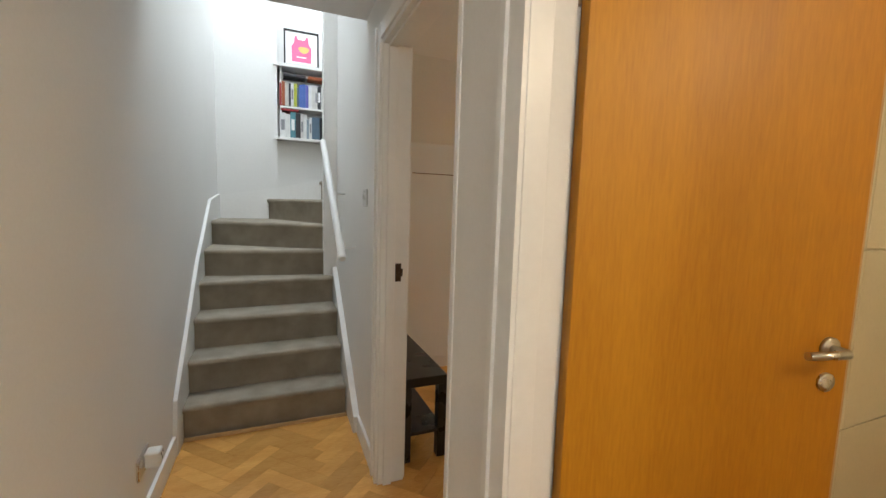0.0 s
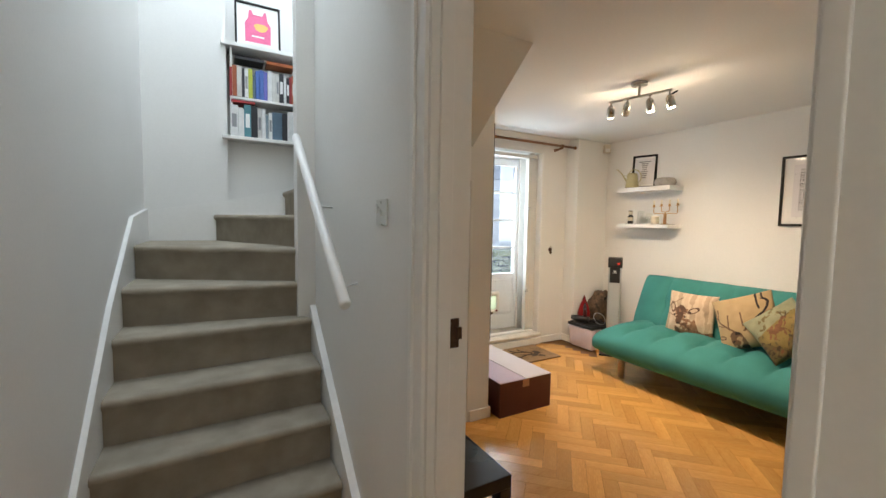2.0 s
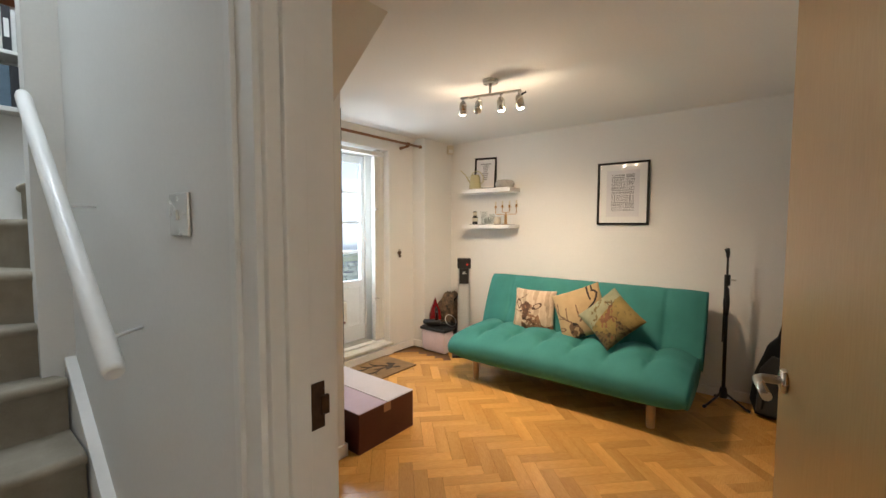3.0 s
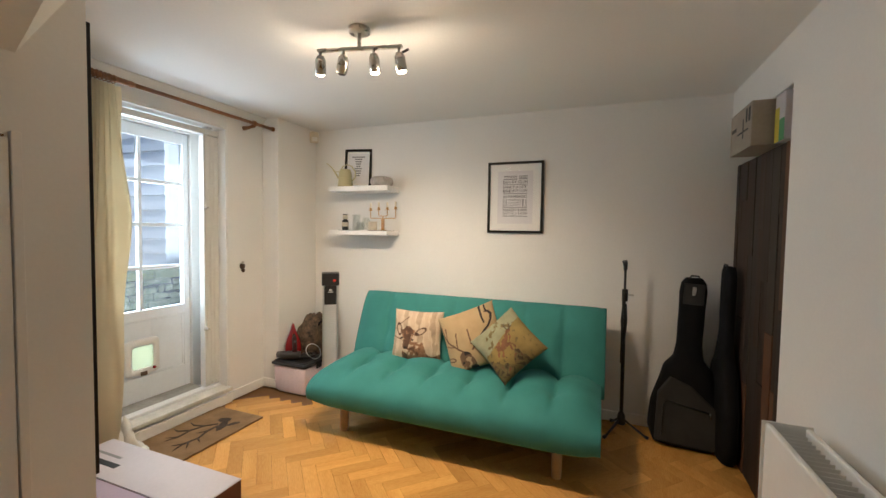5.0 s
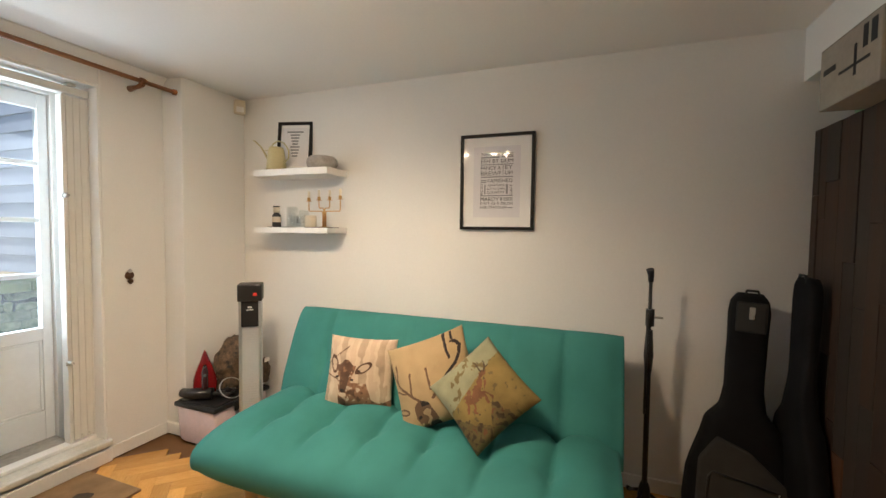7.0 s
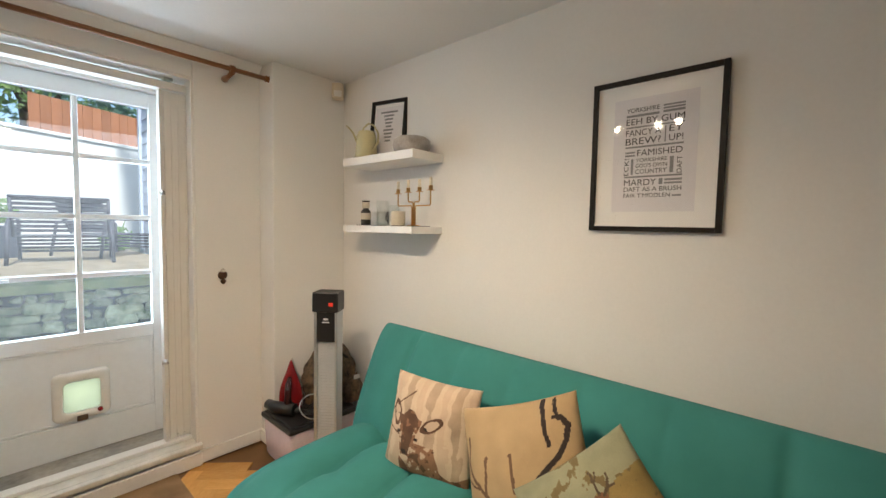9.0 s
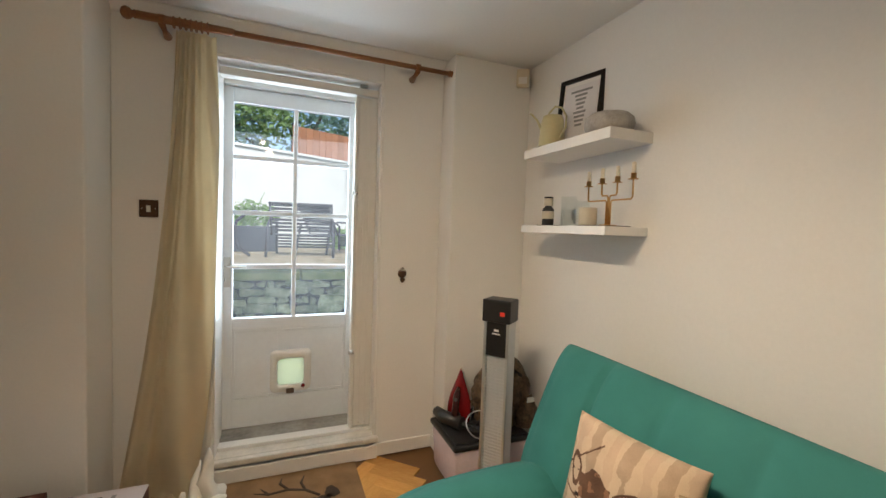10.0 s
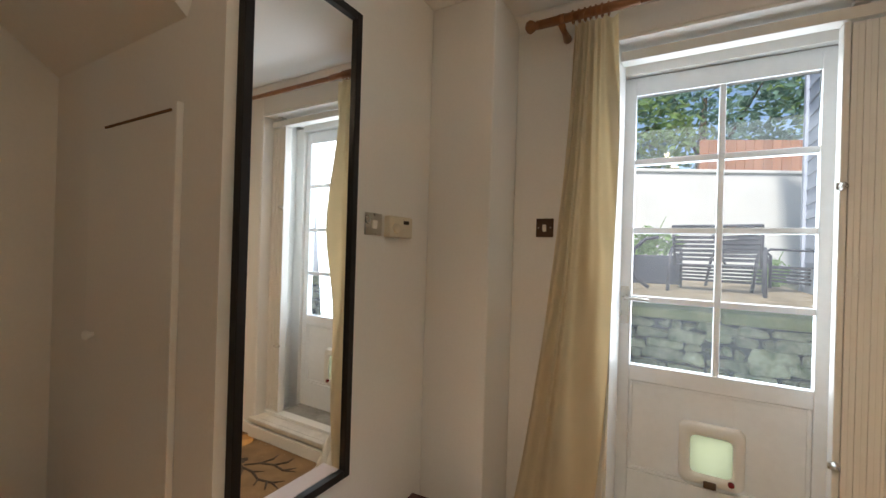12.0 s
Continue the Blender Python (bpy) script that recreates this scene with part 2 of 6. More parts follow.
# a pale translucent share puts the glare's haze into the window glass
n, link = PANE.node_tree.nodes, PANE.node_tree.links.new
veil, veil_mix, veil_noise = n.new("ShaderNodeBsdfTranslucent"), n.new("ShaderNodeMixShader"), n.new("ShaderNodeTexNoise")
veil_noise.inputs["Scale"].default_value = 5.0
share = n.new("ShaderNodeMapRange")
share.inputs[3].default_value, share.inputs[4].default_value = 0.026, 0.07
link(veil_noise.outputs[0], share.inputs[0])
link(share.outputs[0], veil_mix.inputs[0])
link(n["Material Output"].inputs[0].links[0].from_socket, veil_mix.inputs[1])
link(veil.outputs[0], veil_mix.inputs[2])
link(veil_mix.outputs[0], n["Material Output"].inputs[0])
GLASSWARE = pane_glass("thin_glassware", 0.03, (0.98, 0.99, 0.985))
PICTURE_GLASS = pane_glass("picture_glass", 0.03, (0.99, 0.99, 0.99))
for m, share in ((GLASSWARE, 0.08), (PICTURE_GLASS, 0.03)):
    for node in m.node_tree.nodes:
        if node.type == "MIX_SHADER":
            for lk in list(node.inputs[0].links):
                m.node_tree.links.remove(lk)
            node.inputs[0].default_value = share
# for the unseen sheet that softens the sun over the stairs
DIFFUSER = cloudy("sun_diffuser", (0.75, 0.78, 0.80), 0.0)


# ---- building helpers ----
def flat_pane(name, x0, z0, x1, z1, y, parent, glass=None):
    """A sheet of glass in x, z that faces -y."""
    me = bpy.data.meshes.new(name)
    me.from_pydata([(x0, y, z0), (x1, y, z0), (x1, y, z1), (x0, y, z1)], [], [(0, 1, 2, 3)])
    me.materials.append(glass or PANE)
    ob = new(name, me)
    ob.parent = parent
    ob.visible_shadow = False
    return ob


def bm_new():
    return bmesh.new()


def box(bm, x0, y0, z0, x1, y1, z1, bevel=0.0, mi=0, m=None):
    """A box, bevelled, added to bm."""
    geo = bmesh.ops.create_cube(bm, size=1.0)
    vs = geo["verts"]
    bmesh.ops.scale(bm, vec=(abs(x1 - x0), abs(y1 - y0), abs(z1 - z0)), verts=vs)
    bmesh.ops.translate(bm, vec=((x0 + x1) / 2, (y0 + y1) / 2, (z0 + z1) / 2), verts=vs)
    faces = list({f for v in vs for f in v.link_faces})
    if bevel:
        es = list({e for v in vs for e in v.link_edges})
        r = bmesh.ops.bevel(bm, geom=es, offset=bevel, segments=2, profile=0.5, affect="EDGES")
        faces = list({f for f in r["faces"]} | {f for f in faces if f.is_valid})
        vs = list({v for f in faces for v in f.verts})
    for f in faces:
        f.material_index = mi
    if m is not None:
        bmesh.ops.transform(bm, matrix=m, verts=vs)
    return bm


def tube(bm, points, radius, seg=10, cap=True, mi=0):
    """A round bar along points; radius: one number, or one for each point."""
    pts = [Vector(p) for p in points]
    rad = radius if isinstance(radius, (list, tuple)) else [radius] * len(pts)
    rings, up = [], None
    for i, p in enumerate(pts):
        d = ((pts[min(i + 1, len(pts) - 1)] - pts[max(i - 1, 0)]).normalized())
        if up is None:
            up = Vector((0, 0, 1)) if abs(d.z) < 0.9 else Vector((1, 0, 0))
        a = d.cross(up).normalized()
        b = a.cross(d).normalized()
        up = b
        rings.append([bm.verts.new(p + rad[i] * (math.cos(t) * a + math.sin(t) * b)) for t in (2 * math.pi * k / seg for k in range(seg))])
    for r0, r1 in zip(rings, rings[1:]):
        for k in range(seg):
            f = bm.faces.new((r0[k], r0[(k + 1) % seg], r1[(k + 1) % seg], r1[k]))
            f.smooth, f.material_index = True, mi
    if cap:
        for r in (rings[0][::-1], rings[-1]):
            bm.faces.new(r).material_index = mi
    return bm


def lathe(bm, profile, seg=24, centre=(0, 0, 0), mi=0, axis="Z"):
    """A turned shape from (radius, height) pairs."""
    cx, cy, cz = centre
    rings = []
    for r, h in profile:
        ring = []
        for k in range(seg):
            a = 2 * math.pi * k / seg
            u, v = r * math.cos(a), r * math.sin(a)
            p = {"Z": (u, v, h), "X": (h, u, v), "Y": (v, h, u)}[axis]
            ring.append(bm.verts.new((cx + p[0], cy + p[1], cz + p[2])))
        rings.append(ring)
    for r0, r1 in zip(rings, rings[1:]):
        for k in range(seg):
            f = bm.faces.new((r0[k], r0[(k + 1) % seg], r1[(k + 1) % seg], r1[k]))
            f.smooth, f.material_index = True, mi
    bm.faces.new(rings[0][::-1]).material_index = mi
    bm.faces.new(rings[-1]).material_index = mi
    return bm


def hull(bm, points):
    vs = [bm.verts.new(p) for p in points]
    r = bmesh.ops.convex_hull(bm, input=vs)
    return bm


def finish(name, bm, material, smooth=False):
    bmesh.ops.recalc_face_normals(bm, faces=bm.faces)
    me = bpy.data.meshes.new(name)
    bm.to_mesh(me)
    bm.free()
    for k in (material if isinstance(material, (list, tuple)) else [material]):
        me.materials.append(k)
    if smooth:
        for p in me.polygons:
            p.use_smooth = True
    return me


def part(name, bm, material, parent, label="", smooth=False):
    ob = new(name, finish(name, bm, material, smooth))
    ob.parent = parent
    return tagged(ob, label)


def thing(name, label, category, x=0, y=0, z=0, rz=0, group="", kind=""):
    ob = new(name)
    ob.empty_display_size = 0.1
    ob.matrix_basis = pose(x, y, z, 0, 0, rz)
    return tagged(ob, label, category, group, kind)


def single(name, bm, material, label, category, x=0, y=0, z=0, rz=0, group="", smooth=False):
    ob = new(name, finish(name, bm, material, smooth))
    ob.matrix_basis = pose(x, y, z, 0, 0, rz)
    return tagged(ob, label, category, group)


def structure(name, boxes, material, label, category="wall", bevel=0.0):
    bm = bm_new()
    for b in boxes:
        box(bm, *b, bevel=bevel)
    return tagged(new(name, finish(name, bm, material)), label, category, kind="structure")


def words(name, text, height, material, parent, m, width=None, thick=0.0004):
    """Lettering in the built-in font, as a mesh. m: pose of its lower left corner."""
    cu = bpy.data.curves.new(name, "FONT")
    cu.body, cu.size, cu.extrude = text, 1.0, 0.0
    tmp = bpy.data.objects.new(name, cu)
    scene.collection.objects.link(tmp)
    me = bpy.data.meshes.new_from_object(tmp.evaluated_get(bpy.context.evaluated_depsgraph_get()))
    bpy.data.objects.remove(tmp)
    co = np.array([v.co[:] for v in me.vertices])
    lo, hi = co.min(0), co.max(0)
    sy = height / (hi[1] - lo[1])
    sx = width / (hi[0] - lo[0]) if width else sy
    for v in me.vertices:
        v.co = ((v.co.x - lo[0]) * sx, (v.co.y - lo[1]) * sy, thick)
    me.materials.clear()
    me.materials.append(material)
    ob = new(name, me)
    ob.parent = parent
    ob.matrix_basis = m
    return ob


# ---- the large structure ----
H = 2.30      # ceiling
TOP = 4.90    # top of the stair well
structure("wall_east", [(5.05, 1.95, 0, 5.20, 6.60, H)], WALL, "off-white painted plaster wall behind the sofa")
structure("wall_south", [(1.66, 2.62, 0, 4.14, 2.67, H), (4.14, 2.55, 2.06, 5.05, 2.67, H), (4.02, 1.95, 0, 4.14, 2.62, H), (4.14, 1.95, 0, 5.05, 2.07, H)],
          WALL, "off-white painted wall with a deep alcove")
structure("wall_west", [(1.54, 0.4, 0, 1.66, 1.72, H), (1.54, 1.72, 2.06, 1.66, 2.60, H), (1.54, 2.60, 0, 1.66, 2.89, H), (1.54, 2.89, 2.08, 1.66, 3.74, H),
                        (1.54, 3.74, 0, 1.66, 5.30, H), (1.54, 4.11, H, 1.66, 5.30, TOP), (1.44, 5.19, 0, 1.54, 5.30, TOP)],
          HALL, "white painted partition between hall and living room")
structure("wall_hall_outer", [(0.43, 0.4, 0, 0.58, 6.76, TOP)], HALL, "white painted plaster wall along hall and stairs")
structure("wall_stair_back", [(0.58, 6.36, 0, 1.12, 6.76, TOP), (1.12, 6.53, 0, 2.67, 6.76, TOP), (1.12, 6.43, 0, 2.55, 6.53, 1.972)], HALL, "white painted wall with a book niche above the winders")
structure("wall_stair_side", [(2.55, 4.99, 0, 2.67, 6.62, H), (2.55, 4.11, H + 0.15, 2.67, 6.62, TOP)],
          WALL, "off-white painted wall with the tall mirror")
structure("wall_understairs", [(1.66, 4.99, 0, 2.55, 5.09, H)], WALL, "off-white painted wall of the cupboard under the stairs")
structure("wall_north", [(2.67, 5.90, 0, 2.96, 6.60, H), (2.96, 6.165, 0, 3.37, 6.60, H), (4.20, 6.165, 0, 4.56, 6.60, H), (3.37, 6.165, 2.14, 4.20, 6.60, H),
                         (3.37, 6.165, 0, 4.20, 6.60, 0.10), (4.56, 6.00, 0, 5.05, 6.60, H)], WALL, "off-white painted wall with the garden door in a shallow recess", bevel=0.006)
structure("wall_hall_end", [(0.43, 0.25, 0, 3.6, 0.4, H)], HALL, "white painted wall closing the hall")
structure("wall_well_front", [(0.58, 3.99, H + 0.15, 2.55, 4.11, TOP)], HALL, "white painted wall above the hall ceiling")
structure("wall_side_room", [(3.5, 0.4, 0, 3.6, 2.62, H), (1.70, 2.616, 0, 3.5, 2.62, H)], CREAM, "cream tiled wall of the side room", "wall")
structure("ceiling", [(1.66, 1.95, H, 5.20, 6.60, H + 0.15)], CEIL, "white painted living room ceiling", "ceiling")
structure("ceiling_hall", [(0.43, 0.25, H, 1.66, 4.11, H + 0.15), (1.66, 0.25, H, 3.6, 1.95, H + 0.15)], CEIL, "white painted hall ceiling ending at the stair well", "ceiling")
structure("ceiling_stair_well", [(0.43, 3.99, TOP, 0.70, 6.76, TOP + 0.1), (2.0, 3.99, TOP, 2.67, 6.76, TOP + 0.1), (0.70, 3.99, TOP, 2.0, 4.35, TOP + 0.1), (0.70, 6.15, TOP, 2.0, 6.76, TOP + 0.1)], CEIL, "white painted unseen ceiling with an opening for the added lamp", "ceiling")

# unseen sheet, added to keep a sun patch off the stair walls
structure("well_diffuser", [(0.68, 4.33, TOP + 0.06, 2.02, 6.17, TOP + 0.07)], DIFFUSER, "unseen diffusing sheet added above the stairs", "window")

bm = hull(bm_new(), [(1.66, 4.99, 1.85), (2.50, 4.99, 1.85), (2.67, 4.99, 2.14), (2.67, 4.99, H), (1.66, 4.43, H), (2.50, 4.43, H), (1.66, 4.99, H)])
tagged(new("stair_soffit", finish("stair_soffit", bm, WALL)), "off-white painted sloping underside of the upper stairs", "ceiling", kind="structure")

# uneven plaster cove over the garden door
bm = bm_new()
cove_rows = []
for k in range(33):
    x = 2.965 + 1.59 * k / 32
    w = 0.058 + 0.012 * noise.noise(Vector((x * 2.3, 0, 0)))
    cove_rows.append([bm.verts.new((x, 6.166 - w * u, H - 0.001 - 0.052 * v)) for u, v in ((0.0, 1.0), (0.22, 0.78), (0.55, 0.42), (0.82, 0.2), (1.0, 0.0), (0.0, 0.0))])
for r0, r1 in zip(cove_rows, cove_rows[1:]):
    for k in range(6):
        bm.faces.new((r0[k], r1[k], r1[(k + 1) % 6], r0[(k + 1) % 6])).smooth = k < 4
tagged(new("trim_cove", finish("trim_cove", bm, CEIL)), "white painted uneven plaster cove above the garden door", "trim", kind="structure")

# baseboards
def baseboard(name, runs, height=0.085):
    ob = thing(name, "white painted low skirting board", "skirting", kind="structure")
    for x0, y0, x1, y1 in runs:
        part("board", box(bm_new(), x0, y0, 0.0, x1, y1, height, 0.003), GLOSS, ob)


baseboard("baseboard_room", [(5.036, 2.70, 5.05, 6.0), (4.575, 5.986, 5.034, 6.0), (4.546, 6.0, 4.56, 6.163), (4.20, 6.15, 4.544, 6.163), (3.362, 6.13, 4.208, 6.15),
                             (2.98, 6.15, 3.36, 6.163), (2.684, 5.886, 2.96, 5.90), (2.67, 4.98, 2.684, 5.884), (2.51, 4.976, 2.684, 4.99), (1.674, 4.976, 2.0, 4.99), (1.66, 3.82, 1.674, 4.974), (1.674, 2.67, 4.13, 2.684)], 0.075)
baseboard("baseboard_hall", [(0.58, 0.42, 0.596, 4.30), (1.524, 3.83, 1.54, 4.20), (1.524, 2.668, 1.54, 2.87)], 0.11)

# ---- stairs ----
RISE = 0.198
stairs = thing("stairs", "narrow winding stairs in beige-grey carpet with white strings", "stairs", kind="structure")
NOSES = [((0.60, 4.45), (1.50, 4.47)), ((0.60, 4.63), (1.50, 4.68)), ((0.60, 4.85), (1.50, 4.88)), ((0.60, 5.08), (1.50, 5.13)),
         ((0.60, 5.33), (1.46, 5.23)), ((0.60, 5.74), (1.46, 5.27)), ((1.03, 6.34), (1.50, 5.31)), ((1.53, 6.53), (1.56, 5.31)), ((2.2, 6.53), (1.66, 5.31))]


def tread(i):
    """One step: carpet over riser and tread, with a rounded nose."""
    (ax, ay), (bx, by) = NOSES[i]
    (cx, cy), (dx, dy) = NOSES[i + 1] if i + 1 < len(NOSES) else ((2.5, 6.53), (2.5, 5.31))
    z = RISE * (i + 1)
    pts = [(ax, ay), (bx, by), (dx, dy), (cx, cy)]
    if i == 5:
        pts = [(ax, ay), (bx, by), (dx, dy), (cx, cy), (0.60, 6.34)]
    a, b = Vector((ax, ay, 0)), Vector((bx, by, 0))
    d = (b - a).normalized()
    out = Vector((d.y, -d.x, 0))
    bm = bm_new()
    prof = [(0.0, -RISE - 0.02), (0.0, -0.045), (0.012, -0.038), (0.020, -0.022), (0.016, -0.007), (0.004, 0.0)]
    n = 14
    rows = []
    for k in range(n + 1):
        p = a.lerp(b, k / n)
        sag = 0.0025 * noise.noise(Vector((p.x * 3, p.y * 3, i)))
        rows.append([bm.verts.new(p + out * (o + sag) + Vector((0, 0, z + h + sag))) for o, h in prof])
    for r0, r1 in zip(rows, rows[1:]):
        for k in range(len(prof) - 1):
            bm.faces.new((r0[k], r1[k], r1[k + 1], r0[k + 1])).smooth = True
    back = [bm.verts.new((x, y, z)) for x, y in pts[2:]]
    bm.faces.new([r[-1] for r in rows] + back)
    return bm


for i in range(len(NOSES)):
    part("step", tread(i), CARPET, stairs)


def slant(name, pts, x0, x1, bevel=0.003):
    """A board with the outline pts (y, z), between x0 and x1."""
    bm = bm_new()
    f0 = [bm.verts.new((x0, y, z)) for y, z in pts]
    f1 = [bm.verts.new((x1, y, z)) for y, z in pts]
    bm.faces.new(f0)
    bm.faces.new(f1[::-1])
    for k in range(len(pts)):
        j = (k + 1) % len(pts)
        bm.faces.new((f0[k], f0[j], f1[j], f1[k]))
    bmesh.ops.bevel(bm, geom=bm.edges[:], offset=bevel, segments=2, profile=0.5, affect="EDGES")
    return part(name, bm, GLOSS, stairs, "white painted stair string")


slant("string", [(4.30, 0.0), (4.30, 0.14), (4.33, 0.29), (5.10, 0.94), (5.75, 1.36), (6.36, 1.42), (6.36, 0.9), (5.6, 0.9), (4.75, 0.0)], 0.58, 0.602)
slant("string", [(4.21, 0.0), (4.21, 0.10), (4.27, 0.155), (5.19, 0.856), (5.19, 0.5), (4.75, 0.0)], 1.505, 1.54)
bm = bm_new()
f = [(0.60, 0.9), (0.60, 1.41), (1.12, 1.50), (2.1, 1.76), (2.1, 1.2), (1.12, 0.9)]
f0 = [bm.verts.new((x, 6.345, z)) for x, z in f]
f1 = [bm.verts.new((x, 6.36, z)) for x, z in f]
bm.faces.new(f0)
bm.faces.new(f1[::-1])
for k in range(6):
    bm.faces.new((f0[k], f0[(k + 1) % 6], f1[(k + 1) % 6], f1[k]))
part("string", bm, GLOSS, stairs, "white painted stair string")
part("board_edge", box(bm_new(), 0.604, 4.425, 0.0, 1.503, 4.436, 0.022, 0.002), LEG, stairs, "pale wooden strip at the foot")

rail = thing("handrail", "white painted round handrail fixed along the stair wall", "handrail", 1.432, 4.165, 1.05)
SLOPE = 0.768
part("rail", tube(bm_new(), [(0, 0, 0), (0, 0.012, 0.012 * SLOPE), (0, 0.99, 0.99 * SLOPE), (0, 1.01, 1.01 * SLOPE)], [0.018, 0.0225, 0.0225, 0.018], 18), GLOSS, rail)
for yy in (0.11, 0.53):
    zr = yy * SLOPE
    part("bracket", tube(bm_new(), [(0.0, yy, zr - 0.018), (0.010, yy + 0.008, zr - 0.032), (0.035, yy + 0.03, zr - 0.036), (0.107, yy + 0.09, zr - 0.036)], 0.0045, 8), GLOSS, rail)

# ---- living room door, its lining and architraves ----
def profile_strip(bm, x, y0, y1, z0, z1, side, steps=((0.0, 0.016), (0.35, 0.016), (0.42, 0.011), (0.7, 0.011), (0.76, 0.02), (1.0, 0.02))):
    """A moulded upright or head strip on a wall facing side."""
    for (u0, d), (u1, _) in zip(steps, steps[1:]):
        box(bm, x, y0 + (y1 - y0) * u0, z0, x + side * d, y0 + (y1 - y0) * u1, z1)
    return bm


door_frame = thing("door_frame", "white painted door lining with moulded architrave and strike plate", "door frame", 1.6, 3.3, 0, kind="structure")
def inframe(bm):
    bmesh.ops.translate(bm, vec=(-1.6, -3.3, 0), verts=bm.verts)
    return bm


part("lining", inframe(box(box(box(bm_new(), 1.535, 3.715, 0, 1.665, 3.74, 2.055, 0.002), 1.535, 2.89, 0, 1.665, 2.912, 2.055, 0.002), 1.535, 2.89, 2.055, 1.665, 3.74, 2.08, 0.002)), GLOSS, door_frame)
part("door_stop", inframe(box(box(box(bm_new(), 1.560, 3.702, 0, 1.60, 3.715, 2.042, 0.002), 1.560, 2.912, 0, 1.60, 2.924, 2.042, 0.002), 1.560, 2.912, 2.042, 1.60, 3.715, 2.055, 0.002)), GLOSS, door_frame)
part("architrave", inframe(profile_strip(bm_new(), 1.54, 3.73, 3.815, 0, 2.14, -1)), GLOSS, door_frame)
part("architrave", inframe(box(bm_new(), 1.524, 2.87, 2.075, 1.54, 3.728, 2.14, 0.004)), GLOSS, door_frame)
part("architrave", inframe(box(bm_new(), 1.66, 3.73, 0, 1.676, 3.80, 2.14, 0.004)), GLOSS, door_frame)
part("architrave", inframe(box(bm_new(), 1.66, 2.84, 0, 1.676, 2.90, 2.14, 0.004)), GLOSS, door_frame)
part("strike_plate", inframe(box(box(bm_new(), 1.606, 3.712, 1.00, 1.634, 3.7155, 1.085, 0.001), 1.624, 3.706, 1.025, 1.640, 3.7125, 1.06, 0.001)), BRONZE, door_frame, "dull bronze strike plate")


def flush_door(name, label, material, x, y, rz, width, edge, zc=1.0, back=0.06, lock=True):
    ob = thing(name, label, "door", x, y, 0, rz)
    part("leaf", box(bm_new(), 0.0, -0.020, 0.008, width, 0.020, 2.04, 0.002), material, ob)
    part("edge_strip", box(bm_new(), width, -0.0195, 0.008, width + 0.006, 0.0195, 2.04, 0.001), edge, ob, "pale lipping of the door edge")
    for s in (1, -1):
        prof = [(0.0, 0.0201), (0.026, 0.0201), (0.026, 0.027), (0.022, 0.030), (0.0, 0.030)]
        h = part("handle", lathe(bm_new(), [(r, d * s) for r, d in prof], 20, (width - back, 0, zc), 0, "Y"), STEEL, ob, "brushed steel lever handle")
        part("lever", tube(bm_new(), [(width - back, 0.026 * s, zc), (width - back, 0.062 * s, zc), (width - back - 0.012, 0.072 * s, zc), (width - back - 0.12, 0.072 * s, zc)], 0.0095, 10), STEEL, h)
        if lock:
            part("lock_rose", lathe(bm_new(), [(r * 0.9, d * s * 0.97) for r, d in prof], 20, (width - back, 0, zc - 0.085), 0, "Y"), STEEL, h)
    for zz in (0.22, 1.82):
        part("hinge", tube(bm_new(), [(-0.004, 0.022, zz - 0.05), (-0.004, 0.022, zz + 0.05)], 0.006, 8), STEEL, ob)
    return ob


flush_door("door_living_room", "pale wood veneer flush door standing wide open", PALEDOOR, 1.672, 2.925, 8.6, 0.735, LEG, 1.03, 0.06, False)
flush_door("door_side_room", "orange-stained wood veneer flush door standing open", ORANGE, 1.6755, 2.596, -13.5, 0.72, LEG, 1.045, 0.06)

side_frame = thing("door_frame", "white painted door lining and moulded architrave of the side room", "door frame", 1.6, 2.1, 0, kind="structure")
def insf(bm):
    bmesh.ops.translate(bm, vec=(-1.6, -2.1, 0), verts=bm.verts)
    return bm


part("lining", insf(box(box(box(bm_new(), 1.535, 2.577, 0, 1.590, 2.60, 2.035, 0.002), 1.535, 1.72, 0, 1.665, 1.745, 2.035, 0.002), 1.535, 1.72, 2.035, 1.665, 2.60, 2.06, 0.002)), GLOSS, side_frame)
part("architrave", insf(profile_strip(bm_new(), 1.54, 2.58, 2.665, 0, 2.14, -1)), GLOSS, side_frame)
part("architrave", insf(box(bm_new(), 1.524, 1.62, 2.05, 1.54, 2.578, 2.14, 0.004)), GLOSS, side_frame)
part("architrave", insf(profile_strip(bm_new(), 1.54, 1.735, 1.62, 0, 2.05, -1)), GLOSS, side_frame)
part("door_stop", insf(box(bm_new(), 1.545, 1.745, 0, 1.575, 1.758, 2.02, 0.002)), GLOSS, side_frame)

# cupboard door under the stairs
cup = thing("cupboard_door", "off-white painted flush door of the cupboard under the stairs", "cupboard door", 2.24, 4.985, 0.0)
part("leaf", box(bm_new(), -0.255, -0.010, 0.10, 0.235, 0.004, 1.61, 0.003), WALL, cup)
# dark strip put in for the shade of the gap above the leaf
part("gap_shade_strip", box(bm_new(), -0.15, -0.0115, 1.6105, 0.225, 0.004, 1.6165), SUBFLOOR, cup, "dark strip for the shade in the top gap")
part("knob", lathe(bm_new(), [(0.0, -0.035), (0.013, -0.035), (0.015, -0.028), (0.008, -0.018), (0.008, -0.010)], 14, (-0.19, 0, 0.98), 0, "Y"), GLOSS, cup)
part("cover_strip", box(bm_new(), 0.238, -0.014, 0.09, 0.262, 0.004, 1.63, 0.003), WALL, cup)

# ---- garden door ----
gd = thing("garden_door", "white painted garden door with eight panes and a cat flap", "door", 3.37, 6.47, 0.13)
